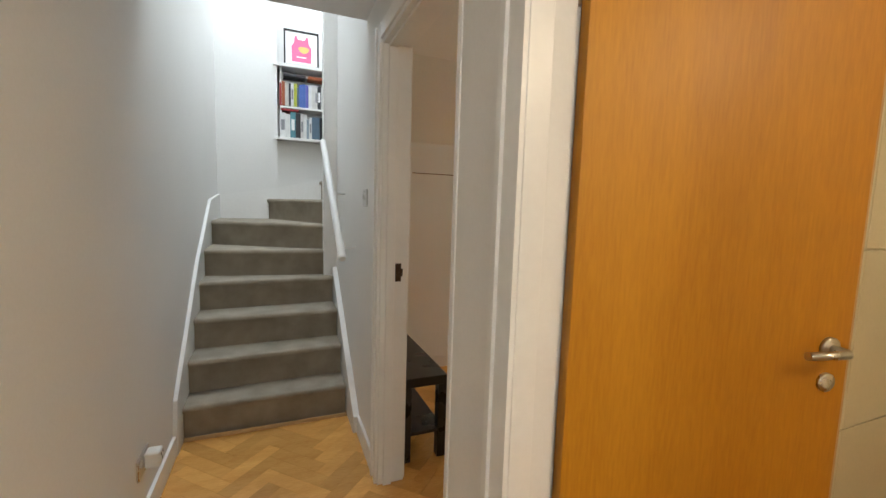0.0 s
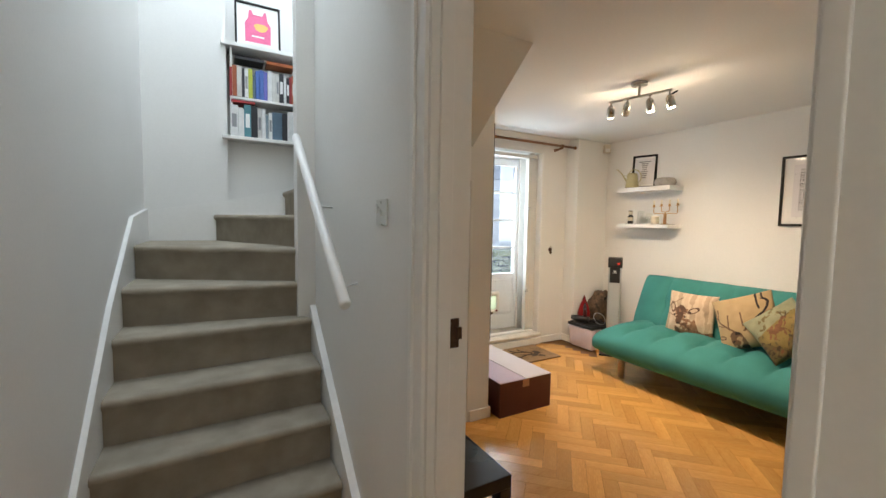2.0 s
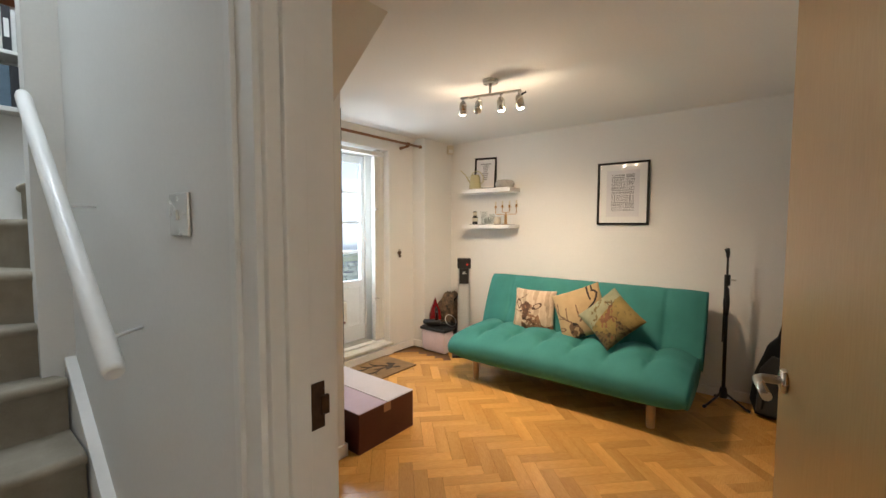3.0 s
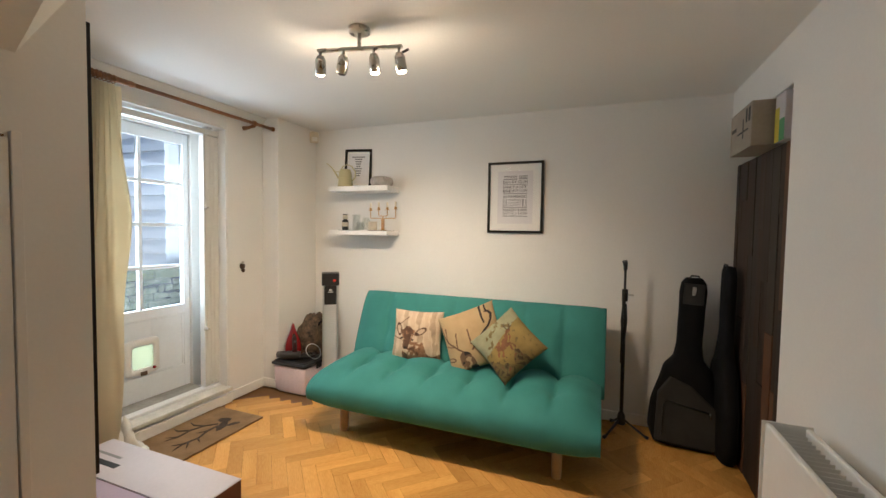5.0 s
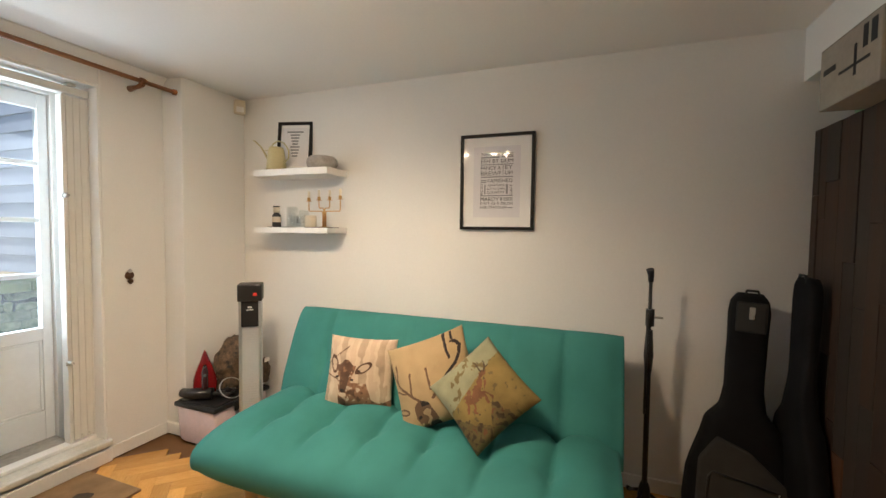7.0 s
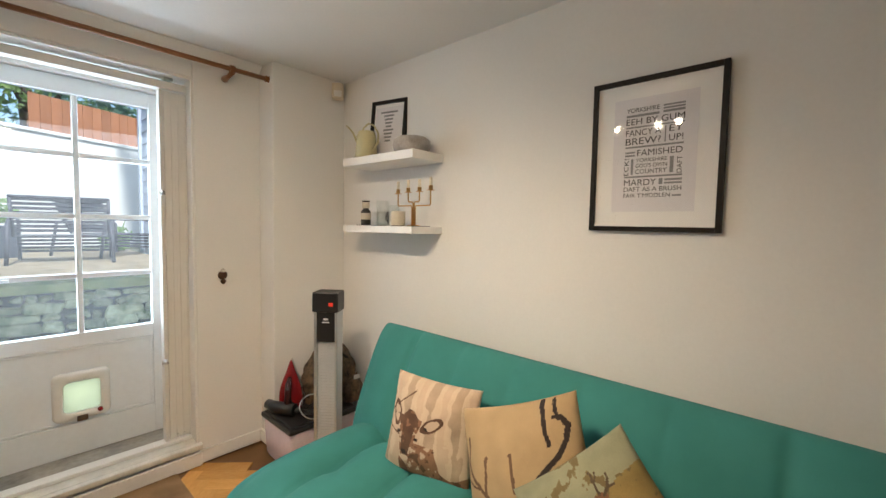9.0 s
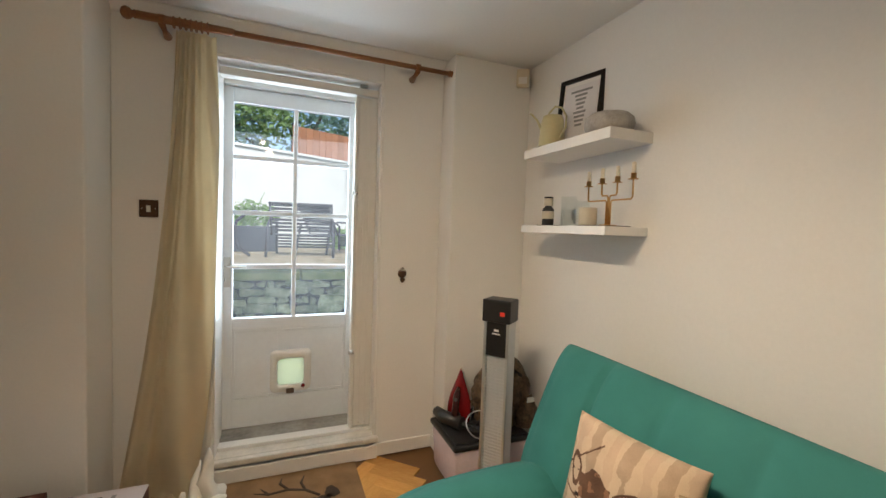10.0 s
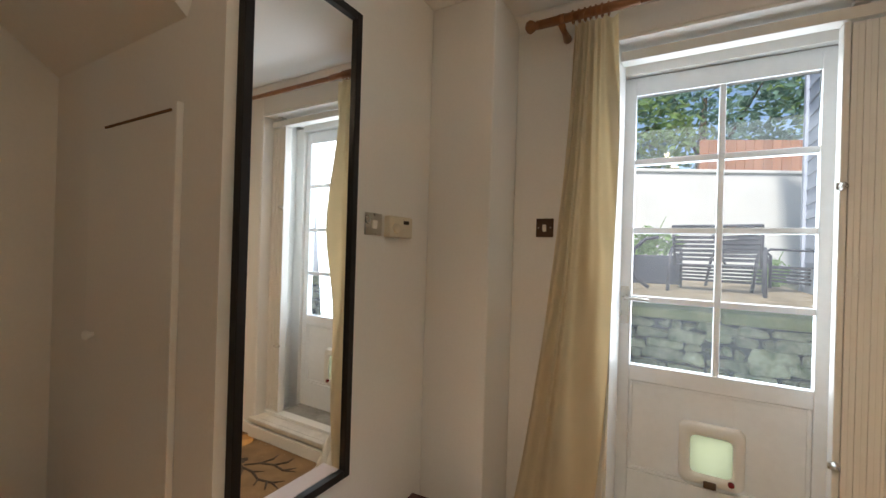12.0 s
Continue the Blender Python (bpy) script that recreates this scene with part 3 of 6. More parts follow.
W, HH = 0.74, 1.955
XS = [0.0, 0.055, 0.371, 0.395, 0.695, W]
ZS = [0.0, 0.645, 0.945, 1.256, 1.569, 1.872, HH]


def gbox(n, x0, z0, x1, z1, y0=0.0, y1=0.045, b=0.003, mat_=None):
    return part(n, box(bm_new(), x0, y0, z0, x1, y1, z1, b), mat_ or DOORPAINT, gd)


gbox("stile", 0, 0, XS[1], HH)
gbox("stile", XS[4], 0, W, HH)
gbox("top_rail", XS[1], ZS[5], XS[4], HH)
gbox("lock_rail", XS[1], 0.575, XS[4], ZS[1])
gbox("bottom_rail", XS[1], 0, XS[4], 0.17)
gbox("panel", XS[1], 0.17, 0.30, 0.575, 0.012, 0.032, 0.001)
gbox("panel", 0.45, 0.17, XS[4], 0.575, 0.012, 0.032, 0.001)
gbox("panel", 0.30, 0.395, 0.45, 0.575, 0.0125, 0.0325, 0.001)
gbox("panel", 0.30, 0.17, 0.45, 0.235, 0.0125, 0.0325, 0.001)
gbox("panel_bead", XS[1] + 0.002, 0.172, XS[1] + 0.016, 0.573, 0.004, 0.014)
gbox("panel_bead", XS[4] - 0.016, 0.172, XS[4] - 0.002, 0.573, 0.004, 0.014)
gbox("panel_bead", XS[1] + 0.016, 0.559, XS[4] - 0.016, 0.573, 0.004, 0.014)
gbox("panel_bead", XS[1] + 0.016, 0.172, XS[4] - 0.016, 0.186, 0.004, 0.014)
gbox("glazing_bar", XS[2], ZS[1], XS[3], ZS[5], 0.006, 0.040)
for k in (2, 3, 4):
    gbox("glazing_bar", XS[1], ZS[k] - 0.013, XS[2], ZS[k] + 0.013, 0.006, 0.040)
    gbox("glazing_bar", XS[3], ZS[k] - 0.013, XS[4], ZS[k] + 0.013, 0.006, 0.040)
for k in range(1, 5):
    for x0, x1 in ((XS[1], XS[2]), (XS[3], XS[4])):
        z0, z1 = ZS[k] + (0.013 if k > 1 else 0), ZS[k + 1] - (0.013 if k < 4 else 0)
        flat_pane("pane", x0, z0, x1, z1, 0.024, gd)
hd = part("handle", box(bm_new(), 0.012, -0.006, 0.83, 0.045, 0.0, 1.0, 0.002), STEEL, gd, "steel lever handle on a plate")
part("lever", tube(bm_new(), [(0.028, -0.004, 0.95), (0.028, -0.04, 0.95), (0.04, -0.045, 0.95), (0.13, -0.045, 0.945)], 0.007, 8), STEEL, hd)


def rounded(x0, z0, x1, z1, r, y):
    """Corner-rounded outline in x, z."""
    return [(cx + r * math.cos(radians(a)), y, cz + r * math.sin(radians(a))) for cx, cz, s in ((x1 - r, z1 - r, 0), (x0 + r, z1 - r, 90), (x0 + r, z0 + r, 180), (x1 - r, z0 + r, 270)) for a in range(s, s + 91, 15)]


bm = bm_new()
rings = [rounded(0.258, 0.190, 0.492, 0.445, 0.032, 0.0), rounded(0.260, 0.192, 0.490, 0.443, 0.032, -0.014), rounded(0.268, 0.200, 0.482, 0.435, 0.03, -0.022), rounded(0.290, 0.223, 0.460, 0.410, 0.026, -0.022), rounded(0.300, 0.235, 0.450, 0.395, 0.024, -0.016), rounded(0.300, 0.235, 0.450, 0.395, 0.024, 0.0)]
rings = [[bm.verts.new(p) for p in r] for r in rings]
for r0, r1 in zip(rings, rings[1:]):
    for k in range(len(r0)):
        bm.faces.new((r0[k], r0[(k + 1) % len(r0)], r1[(k + 1) % len(r0)], r1[k])).smooth = True
cf = part("cat_flap", bm, WHITEPL, gd, "white plastic cat flap")
part("flap", box(bm_new(), 0.30, -0.010, 0.235, 0.45, -0.006, 0.395, 0.002), FLAP, cf, "cloudy see-through flap")
part("latch", box(bm_new(), 0.35, -0.030, 0.185, 0.395, -0.0222, 0.215, 0.003), mat("brown_plastic", (0.09, 0.055, 0.035), 0.4), cf, "brown plastic latch")
part("dial", lathe(bm_new(), [(0.0, -0.032), (0.011, -0.032), (0.012, -0.0222)], 12, (0.445, 0, 0.225), 0, "Y"), RED, cf, "red dial")

frame1 = thing("door_frame_garden", "white painted garden door frame with worn threshold", "door frame", 3.37, 6.165, 0, kind="structure")
part("jamb", box(bm_new(), -0.028, 0.28, 0.10, -0.002, 0.36, 2.11, 0.002), GLOSS, frame1)
part("jamb", box(bm_new(), 0.743, 0.28, 0.10, 0.83, 0.36, 2.11, 0.002), GLOSS, frame1)
part("head", box(bm_new(), 0.0, 0.27, 2.088, 0.742, 0.36, 2.14, 0.002), GLOSS, frame1)
part("threshold", box(bm_new(), 0.0, 0.15, 0.10, 0.742, 0.36, 0.129, 0.004), mat("bare_worn_timber", (0.42, 0.40, 0.36), 0.7, var=0.22, scale=7, fine=45, bump=0.4), frame1, "worn grey timber threshold")
part("sill", box(bm_new(), -0.025, -0.035, 0.092, 0.845, 0.0, 0.122, 0.006), SILL, frame1)
part("sill", box(bm_new(), 0.0, 0.0, 0.10, 0.83, 0.149, 0.122, 0.003), SILL, frame1)
part("reveal_lining", box(bm_new(), 0.819, 0.002, 0.122, 0.830, 0.279, 2.14, 0.002), GLOSS, frame1)
part("reveal_lining", box(bm_new(), 0.0, 0.002, 0.122, 0.010, 0.279, 2.14, 0.002), GLOSS, frame1)
part("reveal_lining", box(bm_new(), 0.010, 0.002, 2.128, 0.819, 0.268, 2.14, 0.002), GLOSS, frame1)

shut = thing("folding_grille", "cream painted concertina security grille pushed to one side", "security grille", 4.062, 6.235, 0.125)
# pleats, front and back by turns, behind a flat leading bar
for k in range(6):
    x = 0.0215 + k * 0.0157
    part("slat", box(bm_new(), x, 0.006 + 0.003 * (k % 2), 0.03, x + 0.0154, 0.052 + 0.003 * (k % 2), 1.935, 0.0016), SHUTTER, shut)
part("leading_bar", box(bm_new(), 0.0, 0.006, 0.022, 0.019, 0.058, 1.94, 0.003), SHUTTER, shut)
part("fixed_bar", box(bm_new(), 0.1165, 0.010, 0.022, 0.1265, 0.066, 1.94, 0.003), SHUTTER, shut)
part("top_track", box(bm_new(), -0.680, 0.0, 1.945, 0.1265, 0.062, 1.985, 0.003), SHUTTER, shut)
part("bottom_track", box(bm_new(), -0.680, 0.0, -0.002, 0.1265, 0.066, 0.018, 0.003), GLOSS, shut)
for zz in (0.475, 1.395):
    lk = part("lock", lathe(bm_new(), [(0.0, 0.0), (0.014, 0.0), (0.014, -0.012), (0.009, -0.018), (0.007, -0.034), (0.0, -0.034)], 14, (0.006, 0.006, zz), 0, "Y"), STEEL, shut, "small steel lock knob")
    part("lock_bolt", box(bm_new(), -0.012, -0.006, zz - 0.012, 0.010, 0.003, zz + 0.012, 0.002), STEEL, lk)
for k in range(2):
    part("rivet", lathe(bm_new(), [(0.0, -0.003), (0.004, -0.003), (0.005, 0.0)], 8, (0.055 + 0.035 * k, 0.004, 0.05), 0, "Y"), STEEL, shut)
part("track_clip", box(bm_new(), 0.02, -0.012, 1.987, 0.062, 0.05, 2.004, 0.003), STEEL, shut, "steel track fixing under the lintel")

# ---- floor ----
structure("floor", [(0.43, 0.25, -0.15, 5.20, 2.55, -0.012), (0.43, 2.55, -0.15, 5.20, 6.60, -0.012)], SUBFLOOR, "dark bed of the herringbone floor", "floor")
# ---- large furniture ----
def loft(bm, rows, close=True):
    """Faces between rows of points (closed loops), capped at both ends."""
    vs = [[bm.verts.new(p) for p in r] for r in rows]
    for r0, r1 in zip(vs, vs[1:]):
        n = len(r0)
        for k in range(n):
            bm.faces.new((r0[k], r0[(k + 1) % n], r1[(k + 1) % n], r1[k])).smooth = True
    for r in (vs[0][::-1], vs[-1]):
        c = bm.verts.new(sum((v.co for v in r), Vector()) / len(r))
        for k in range(len(r)):
            bm.faces.new((r[k], r[(k + 1) % len(r)], c)).smooth = True
    return bm


def pad(width, depth, thick, cols, tuft_rows, exp=3.2, soft_front=False, inner=1.0):
    """An upholstered slab: width along y, depth along x, its padded face up, stitched in columns with tufts."""
    bm, rows = bm_new(), []
    n_u, n_v = 120, 56
    for i in range(n_u + 1):
        u = i / n_u
        s = 2 * u - 1
        end = (1 - abs(s) ** 10) ** 0.25 if abs(s) < 1 else 0.0
        end = max(end, 0.74)
        row = []
        for j in range(n_v):
            a = 2 * math.pi * j / n_v
            c, sn = math.cos(a), math.sin(a)
            px = math.copysign(abs(c) ** (2 / exp), c) * depth / 2 * (0.97 + 0.03 * end)
            pz = math.copysign(abs(sn) ** (2 / exp), sn) * thick / 2 * end
            py = s * width / 2
            if pz > 0:
                col = u * cols
                near = abs(col - round(col)) / cols * width
                seam = math.exp(-(near / 0.012) ** 2) * (0.0 if round(col) in (0, cols) else 1.0)
                d = 0.017 * seam * (1 - (2 * px / depth) ** 12)
                bulge = 0.026 * math.sin(math.pi * (col % 1.0)) ** 0.7 if 0 < col < cols else 0
                for tx in tuft_rows:
                    r2 = (near / 0.05) ** 2 + ((px - tx) / 0.055) ** 2
                    if 0 < round(col) < cols:
                        d += 0.038 * math.exp(-r2)
                fade = min(1.0, max(0.0, (px / depth + 0.46) / 0.26)) if soft_front else 1.0
                deep = 1.0 if round(col) in (1, cols - 1) and near < 0.06 else inner
                pz += (bulge * inner - d * deep) * fade * fade * (3 - 2 * fade)
            row.append((px, py, pz))
        rows.append(row)
    return loft(bm, rows)


def moved(bm, m):
    bmesh.ops.transform(bm, matrix=m, verts=bm.verts)
    return bm


sofa = thing("sofa_bed", "teal tufted fabric sofa bed on short round beech legs", "sofa", 4.45, 4.335, 0)
part("seat", moved(pad(1.83, 0.75, 0.285, 7, (-0.06, 0.24), 2.7, True), pose(-0.07, 0, 0.298, 0, -2.0, 0)), TEAL, sofa)
part("backrest", moved(pad(1.87, 0.60, 0.18, 7, (-0.02,), 2.9, False, 0.42), pose(0.290, 0, 0.580, 0, -68, 0)), TEAL, sofa)
part("frame", box(bm_new(), -0.30, -0.80, 0.165, 0.28, 0.80, 0.20, 0.01), BLACKPL, sofa, "dark underframe")
for x, y in ((-0.28, 0.72), (-0.28, -0.69), (0.26, 0.72), (0.26, -0.69)):
    part("leg", lathe(bm_new(), [(0.0, 0.0), (0.025, 0.0), (0.027, 0.004), (0.032, 0.19), (0.0, 0.19)], 18, (x, y, 0)), LEG, sofa)

# ---- hall things ----
def switch_plate(name, label, category, x, y, z, rz, w=0.086, h=0.086, body=None, rocker=None, rw=0.012, rh=0.022):
    """A wall plate facing local -y, with screws and a rocker."""
    ob = thing(name, label, category, x, y, z, rz)
    part("plate", box(bm_new(), -w / 2, -0.008, -h / 2, w / 2, 0.0, h / 2, 0.003), body, ob)
    part("rocker", box(bm_new(), -rw / 2, -0.014, -rh / 2, rw / 2, -0.008, rh / 2, 0.002, m=pose(0, 0, 0, 6, 0, 0)), rocker, ob)
    for sx in (-1, 1):
        part("screw", lathe(bm_new(), [(0.0, -0.0095), (0.0028, -0.0095), (0.003, -0.008)], 8, (sx * w * 0.35, 0, 0), 0, "Y"), STEEL, ob)
    return ob


switch_plate("light_switch", "brushed steel light switch beside the living room door", "light switch", 1.54, 4.077, 1.388, -90, 0.10, 0.092, STEEL, STEEL)
switch_plate("light_switch", "brushed steel light switch with white rocker beside the mirror", "light switch", 2.67, 5.54, 1.356, 90, 0.088, 0.078, STEEL, WHITEPL, 0.022, 0.03)
switch_plate("light_switch", "bronze coloured light switch with white rocker beside the curtain", "light switch", 3.105, 6.165, 1.38, 0, 0.075, 0.08, BRONZE, WHITEPL, 0.016, 0.03)
th = thing("thermostat", "small cream plastic wall thermostat", "thermostat", 2.67, 5.675, 1.352, 90)
part("body", box(bm_new(), -0.072, -0.03, -0.04, 0.072, 0.0, 0.04, 0.006), CREAMPL, th)
part("display", box(bm_new(), 0.01, -0.0315, 0.012, 0.045, -0.0295, 0.026), mat("dark_display", (0.05, 0.04, 0.03), 0.2), th, "small dark display")
part("dial", lathe(bm_new(), [(0.0, -0.04), (0.017, -0.04), (0.019, -0.03)], 16, (-0.035, 0, -0.005), 0, "Y"), CREAMPL, th)

sk = thing("wall_socket", "steel double socket with a white adaptor plugged in", "socket", 0.58, 3.79, 0.285, 90)
part("plate", box(bm_new(), -0.073, -0.009, -0.043, 0.073, 0.0, 0.043, 0.003), STEEL, sk)
ad = part("adaptor", box(bm_new(), -0.005, -0.065, -0.03, 0.055, -0.009, 0.035, 0.008), WHITEPL, sk, "white plastic plug adaptor")
# raised dark patches stand in for the shade inside the pin holes
for dx, dz in ((0.012, 0.018), (0.038, 0.018), (0.025, -0.004)):
    part("dark_pin_patch", box(bm_new(), dx - 0.003, -0.0665, dz - 0.006, dx + 0.003, -0.0645, dz + 0.006), INK, ad)

# unseen base, added to go with the hall's extra light
hl = thing("unseen_lamp_base", "round white lamp base added out of view in the hall", "ceiling lamp", 1.06, 0.85, H)
part("base", lathe(bm_new(), [(0.0, -0.001), (0.13, -0.001), (0.13, -0.03), (0.0, -0.03)], 28), WHITEPL, hl)

# ---- books in the stair niche ----
ns = thing("niche_shelves", "white painted shelves built into the stair niche", "shelf", 1.085, 6.34, 1.975)
for z, h in ((0.0, 0.026), (0.315, 0.02), (0.705, 0.03)):
    part("shelf_board", box(bm_new(), 0.0 if h > 0.021 else 0.062, -0.02 if h > 0.021 else 0.015, z, 1.44, 0.189, z + h, 0.003), GLOSS, ns)
part("side_panel", box(bm_new(), 0.061, 0.022, 0.027, 0.076, 0.189, 0.704, 0.002), GLOSS, ns)
rng = random.Random(4)
BOOKCOLS = [(0.62, 0.60, 0.55), (0.03, 0.03, 0.035), (0.35, 0.03, 0.03), (0.05, 0.09, 0.30), (0.55, 0.50, 0.05), (0.55, 0.57, 0.60), (0.10, 0.16, 0.22), (0.45, 0.13, 0.04), (0.30, 0.38, 0.42), (0.68, 0.66, 0.62)]
BOOKMATS = [mat("book_cloth", c, 0.5, var=0.12, scale=14, fine=80) for c in BOOKCOLS]
PAGES = mat("book_pages", (0.66, 0.62, 0.52), 0.85, var=0.06, scale=40)


def book(x, y, z, t, h, d, material, band, lean=0.0):
    """An upright book: cover, spine and page block."""
    ob = thing("book", "hardback or paperback book standing on the niche shelf", "book", x, y, z, group="books in the stair niche")
    ob.matrix_basis = pose(x, y, z, 0, lean, 0)
    part("cover", box(box(box(bm_new(), 0, 0, 0, t, 0.003, h, 0.001), 0, 0.003, 0, 0.0025, d, h), t - 0.0025, 0.003, 0, t, d, h), material, ob)
    part("pages", box(bm_new(), 0.0026, 0.0031, 0.003, t - 0.0026, d - 0.004, h - 0.003), PAGES, ob)
    if band:
        part("spine_print", box(bm_new(), t * 0.2, -0.0006, h * 0.3, t * 0.8, 0.0, h * 0.72), band, ob)


BOOKMATS += [mat("book_cloth", c, 0.5, var=0.12, scale=14, fine=80) for c in ((0.40, 0.11, 0.04), (0.52, 0.55, 0.06), (0.08, 0.16, 0.48), (0.16, 0.15, 0.50), (0.10, 0.28, 0.33), (0.78, 0.78, 0.76))]
# the rows as they stand: thickness, height, cover
UPPER = ((0.018, 0.22, 2), (0.030, 0.235, 10), (0.034, 0.23, 0), (0.018, 0.225, 1), (0.026, 0.225, 15), (0.030, 0.23, 11), (0.020, 0.19, 6), (0.026, 0.225, 12), (0.032, 0.23, 12), (0.026, 0.225, 13),
         (0.034, 0.235, 15), (0.026, 0.225, 9), (0.024, 0.225, 9), (0.034, 0.235, 1), (0.018, 0.22, 15), (0.022, 0.21, 1))
LOWER = ((0.055, 0.245, 15), (0.040, 0.22, 15), (0.050, 0.26, 14), (0.045, 0.255, 1), (0.030, 0.235, 9), (0.026, 0.24, 15), (0.022, 0.20, 8), (0.026, 0.22, 15), (0.075, 0.225, 6), (0.04, 0.23, 1))
for base, row in ((2.002, LOWER), (2.311, UPPER)):
    x, k = 1.142, 0
    while x < 2.3:
        t, h, cover = row[k % len(row)]
        band = None if t < 0.02 else (PAPER if cover in (1, 2, 6, 10, 12, 13, 14) else GREYINK)
        book(x, 6.348 + rng.uniform(0.0, 0.018), base, t, h * rng.uniform(0.98, 1.01), rng.uniform(0.12, 0.155), BOOKMATS[cover], band if rng.random() < 0.3 else None)
        x += t + 0.0012
        k += 1
red_book = thing("book", "thin red book lying flat on top of the lower row", "book", 1.15, 6.352, 2.2645, group="books in the stair niche")
part("cover", box(bm_new(), 0, 0, 0, 0.17, 0.15, 0.018, 0.002), BOOKMATS[2], red_book)
for i in range(4):
    fb = thing("book", "book lying flat on top of the row", "book", 1.18 + 0.23 * i, 6.36, 2.6005, group="books in the stair niche")
    part("cover", box(bm_new(), 0, 0, 0, 0.21, 0.15, 0.024, 0.002), BOOKMATS[(1, 7, 1, 2)[i]], fb)


def picture(name, label, x, y, z, rz, tilt, w, h, bar, inner, paper_w, paper_h, glass=True):
    """A framed picture in local x, z, facing -y: frame bars, backing, mount and print."""
    ob = thing(name, label, "picture", x, y, z, rz)
    ob.matrix_basis = pose(x, y, z, 0, 0, rz) @ pose(0, 0, 0, tilt, 0, 0)
    d = 0.022
    part("frame_bar", box(bm_new(), -w / 2, -d, 0, -w / 2 + bar, 0, h, 0.0015), FRAMEBLACK, ob)
    part("frame_bar", box(bm_new(), w / 2 - bar, -d, 0, w / 2, 0, h, 0.0015), FRAMEBLACK, ob)
    part("frame_bar", box(bm_new(), -w / 2 + bar, -d, 0, w / 2 - bar, 0, bar, 0.0015), FRAMEBLACK, ob)
    part("frame_bar", box(bm_new(), -w / 2 + bar, -d, h - bar, w / 2 - bar, 0, h, 0.0015), FRAMEBLACK, ob)
    part("mount", box(bm_new(), -w / 2 + bar, -0.010, bar, w / 2 - bar, -0.004, h - bar), PAPER, ob, "white card mount")
    pr = part("print", box(bm_new(), -paper_w / 2, -0.012, h / 2 - paper_h / 2, paper_w / 2, -0.0102, h / 2 + paper_h / 2), inner, ob, "printed sheet")
    if glass:
        flat_pane("glass", -w / 2 + bar, bar, w / 2 - bar, h - bar, -0.017, ob, PICTURE_GLASS)
    return ob, pr


art, art_print = picture("picture_frame", "black framed print of a pink vest, standing on the top shelf", 1.35, 6.38, 2.708, 0, -5, 0.33, 0.35, 0.014, PAPER, 0.30, 0.31, False)
bm = bm_new()
vest = [(-0.092, 0.042), (0.092, 0.042), (0.094, 0.19), (0.072, 0.225), (0.062, 0.295), (0.046, 0.297), (0.032, 0.262), (0.0, 0.248), (-0.032, 0.262), (-0.046, 0.297), (-0.062, 0.295), (-0.072, 0.225), (-0.094, 0.19)]
bm.faces.new([bm.verts.new((x, -0.0132, z)) for x, z in vest])
bmesh.ops.triangulate(bm, faces=bm.faces[:])
part("vest_print", bm, PINK, art_print, "pink vest shape")
bm = bm_new()
bm.faces.new([bm.verts.new((0.022 + (0.05 + 0.006 * math.sin(5 * a)) * math.cos(a), -0.0138, 0.168 + (0.032 + 0.004 * math.sin(3 * a)) * math.sin(a))) for a in (2 * math.pi * k / 24 for k in range(24))])
part("vest_motif", bm, YELLOWINK, art_print, "yellow motif")
part("vest_lettering", box(bm_new(), -0.045, -0.0142, 0.085, 0.045, -0.0134, 0.097), PAPER, art_print, "pale lettering bar")

poster, poster_print = picture("picture_frame", "large black framed poster of dialect words on the wall", 5.048, 4.088, 1.367, -90, 0, 0.435, 0.555, 0.018, PRINT, 0.275, 0.41)
# words on the poster: text, left, base, width, height (from the sheet's centre line)
for text, x, z, w, h in (("YORKSHIRE", -0.094, 0.432, 0.110, 0.016), ("EEH BY GUM", -0.094, 0.388, 0.190, 0.022), ("FANCY A", -0.094, 0.348, 0.118, 0.022), ("EY", 0.05, 0.350, 0.042, 0.022),
                         ("BREW?", -0.094, 0.316, 0.118, 0.024), ("UP!", 0.05, 0.318, 0.044, 0.022), ("FAMISHED", -0.052, 0.274, 0.146, 0.022), ("YORKSHIRE", -0.056, 0.252, 0.104, 0.013),
                         ("GOD'S OWN", -0.056, 0.232, 0.104, 0.014), ("COUNTRY", -0.056, 0.210, 0.104, 0.016), ("MARDY", -0.094, 0.168, 0.110, 0.022), ("DAFT AS A BRUSH", -0.094, 0.146, 0.190, 0.016),
                         ("FAIR T'MIDDLEN", -0.094, 0.124, 0.156, 0.015)):
    words("lettering", text, h, INK, poster_print, pose(x, -0.0124, z, 90, 0, 0), w)
for text, x, z, w, h in (("ECK!", -0.080, 0.205, 0.062, 0.016), ("DAFT", 0.094, 0.205, 0.058, 0.015)):
    words("lettering", text, h, INK, poster_print, pose(x, -0.0124, z, 90, -90, 0), w)
bm = bm_new()
for x0, z0, x1, z1 in ((-0.094, 0.416, 0.016, 0.424), (0.028, 0.418, 0.096, 0.426), (0.028, 0.430, 0.096, 0.436), (0.028, 0.440, 0.096, 0.446), (-0.094, 0.376, 0.096, 0.381), (0.036, 0.316, 0.040, 0.372),
                       (-0.094, 0.304, 0.096, 0.310), (-0.094, 0.274, -0.06, 0.280), (-0.094, 0.285, -0.06, 0.291), (-0.072, 0.208, -0.064, 0.264), (0.056, 0.208, 0.068, 0.264), (-0.094, 0.196, 0.096, 0.202),
                       (0.024, 0.169, 0.036, 0.190), (0.042, 0.170, 0.096, 0.176), (0.042, 0.181, 0.096, 0.188), (0.068, 0.126, 0.096, 0.132)):
    box(bm, x0, -0.0126, z0, x1, -0.0121, z1)
part("small_print", bm, GREYINK, poster_print, "rows of small grey print")

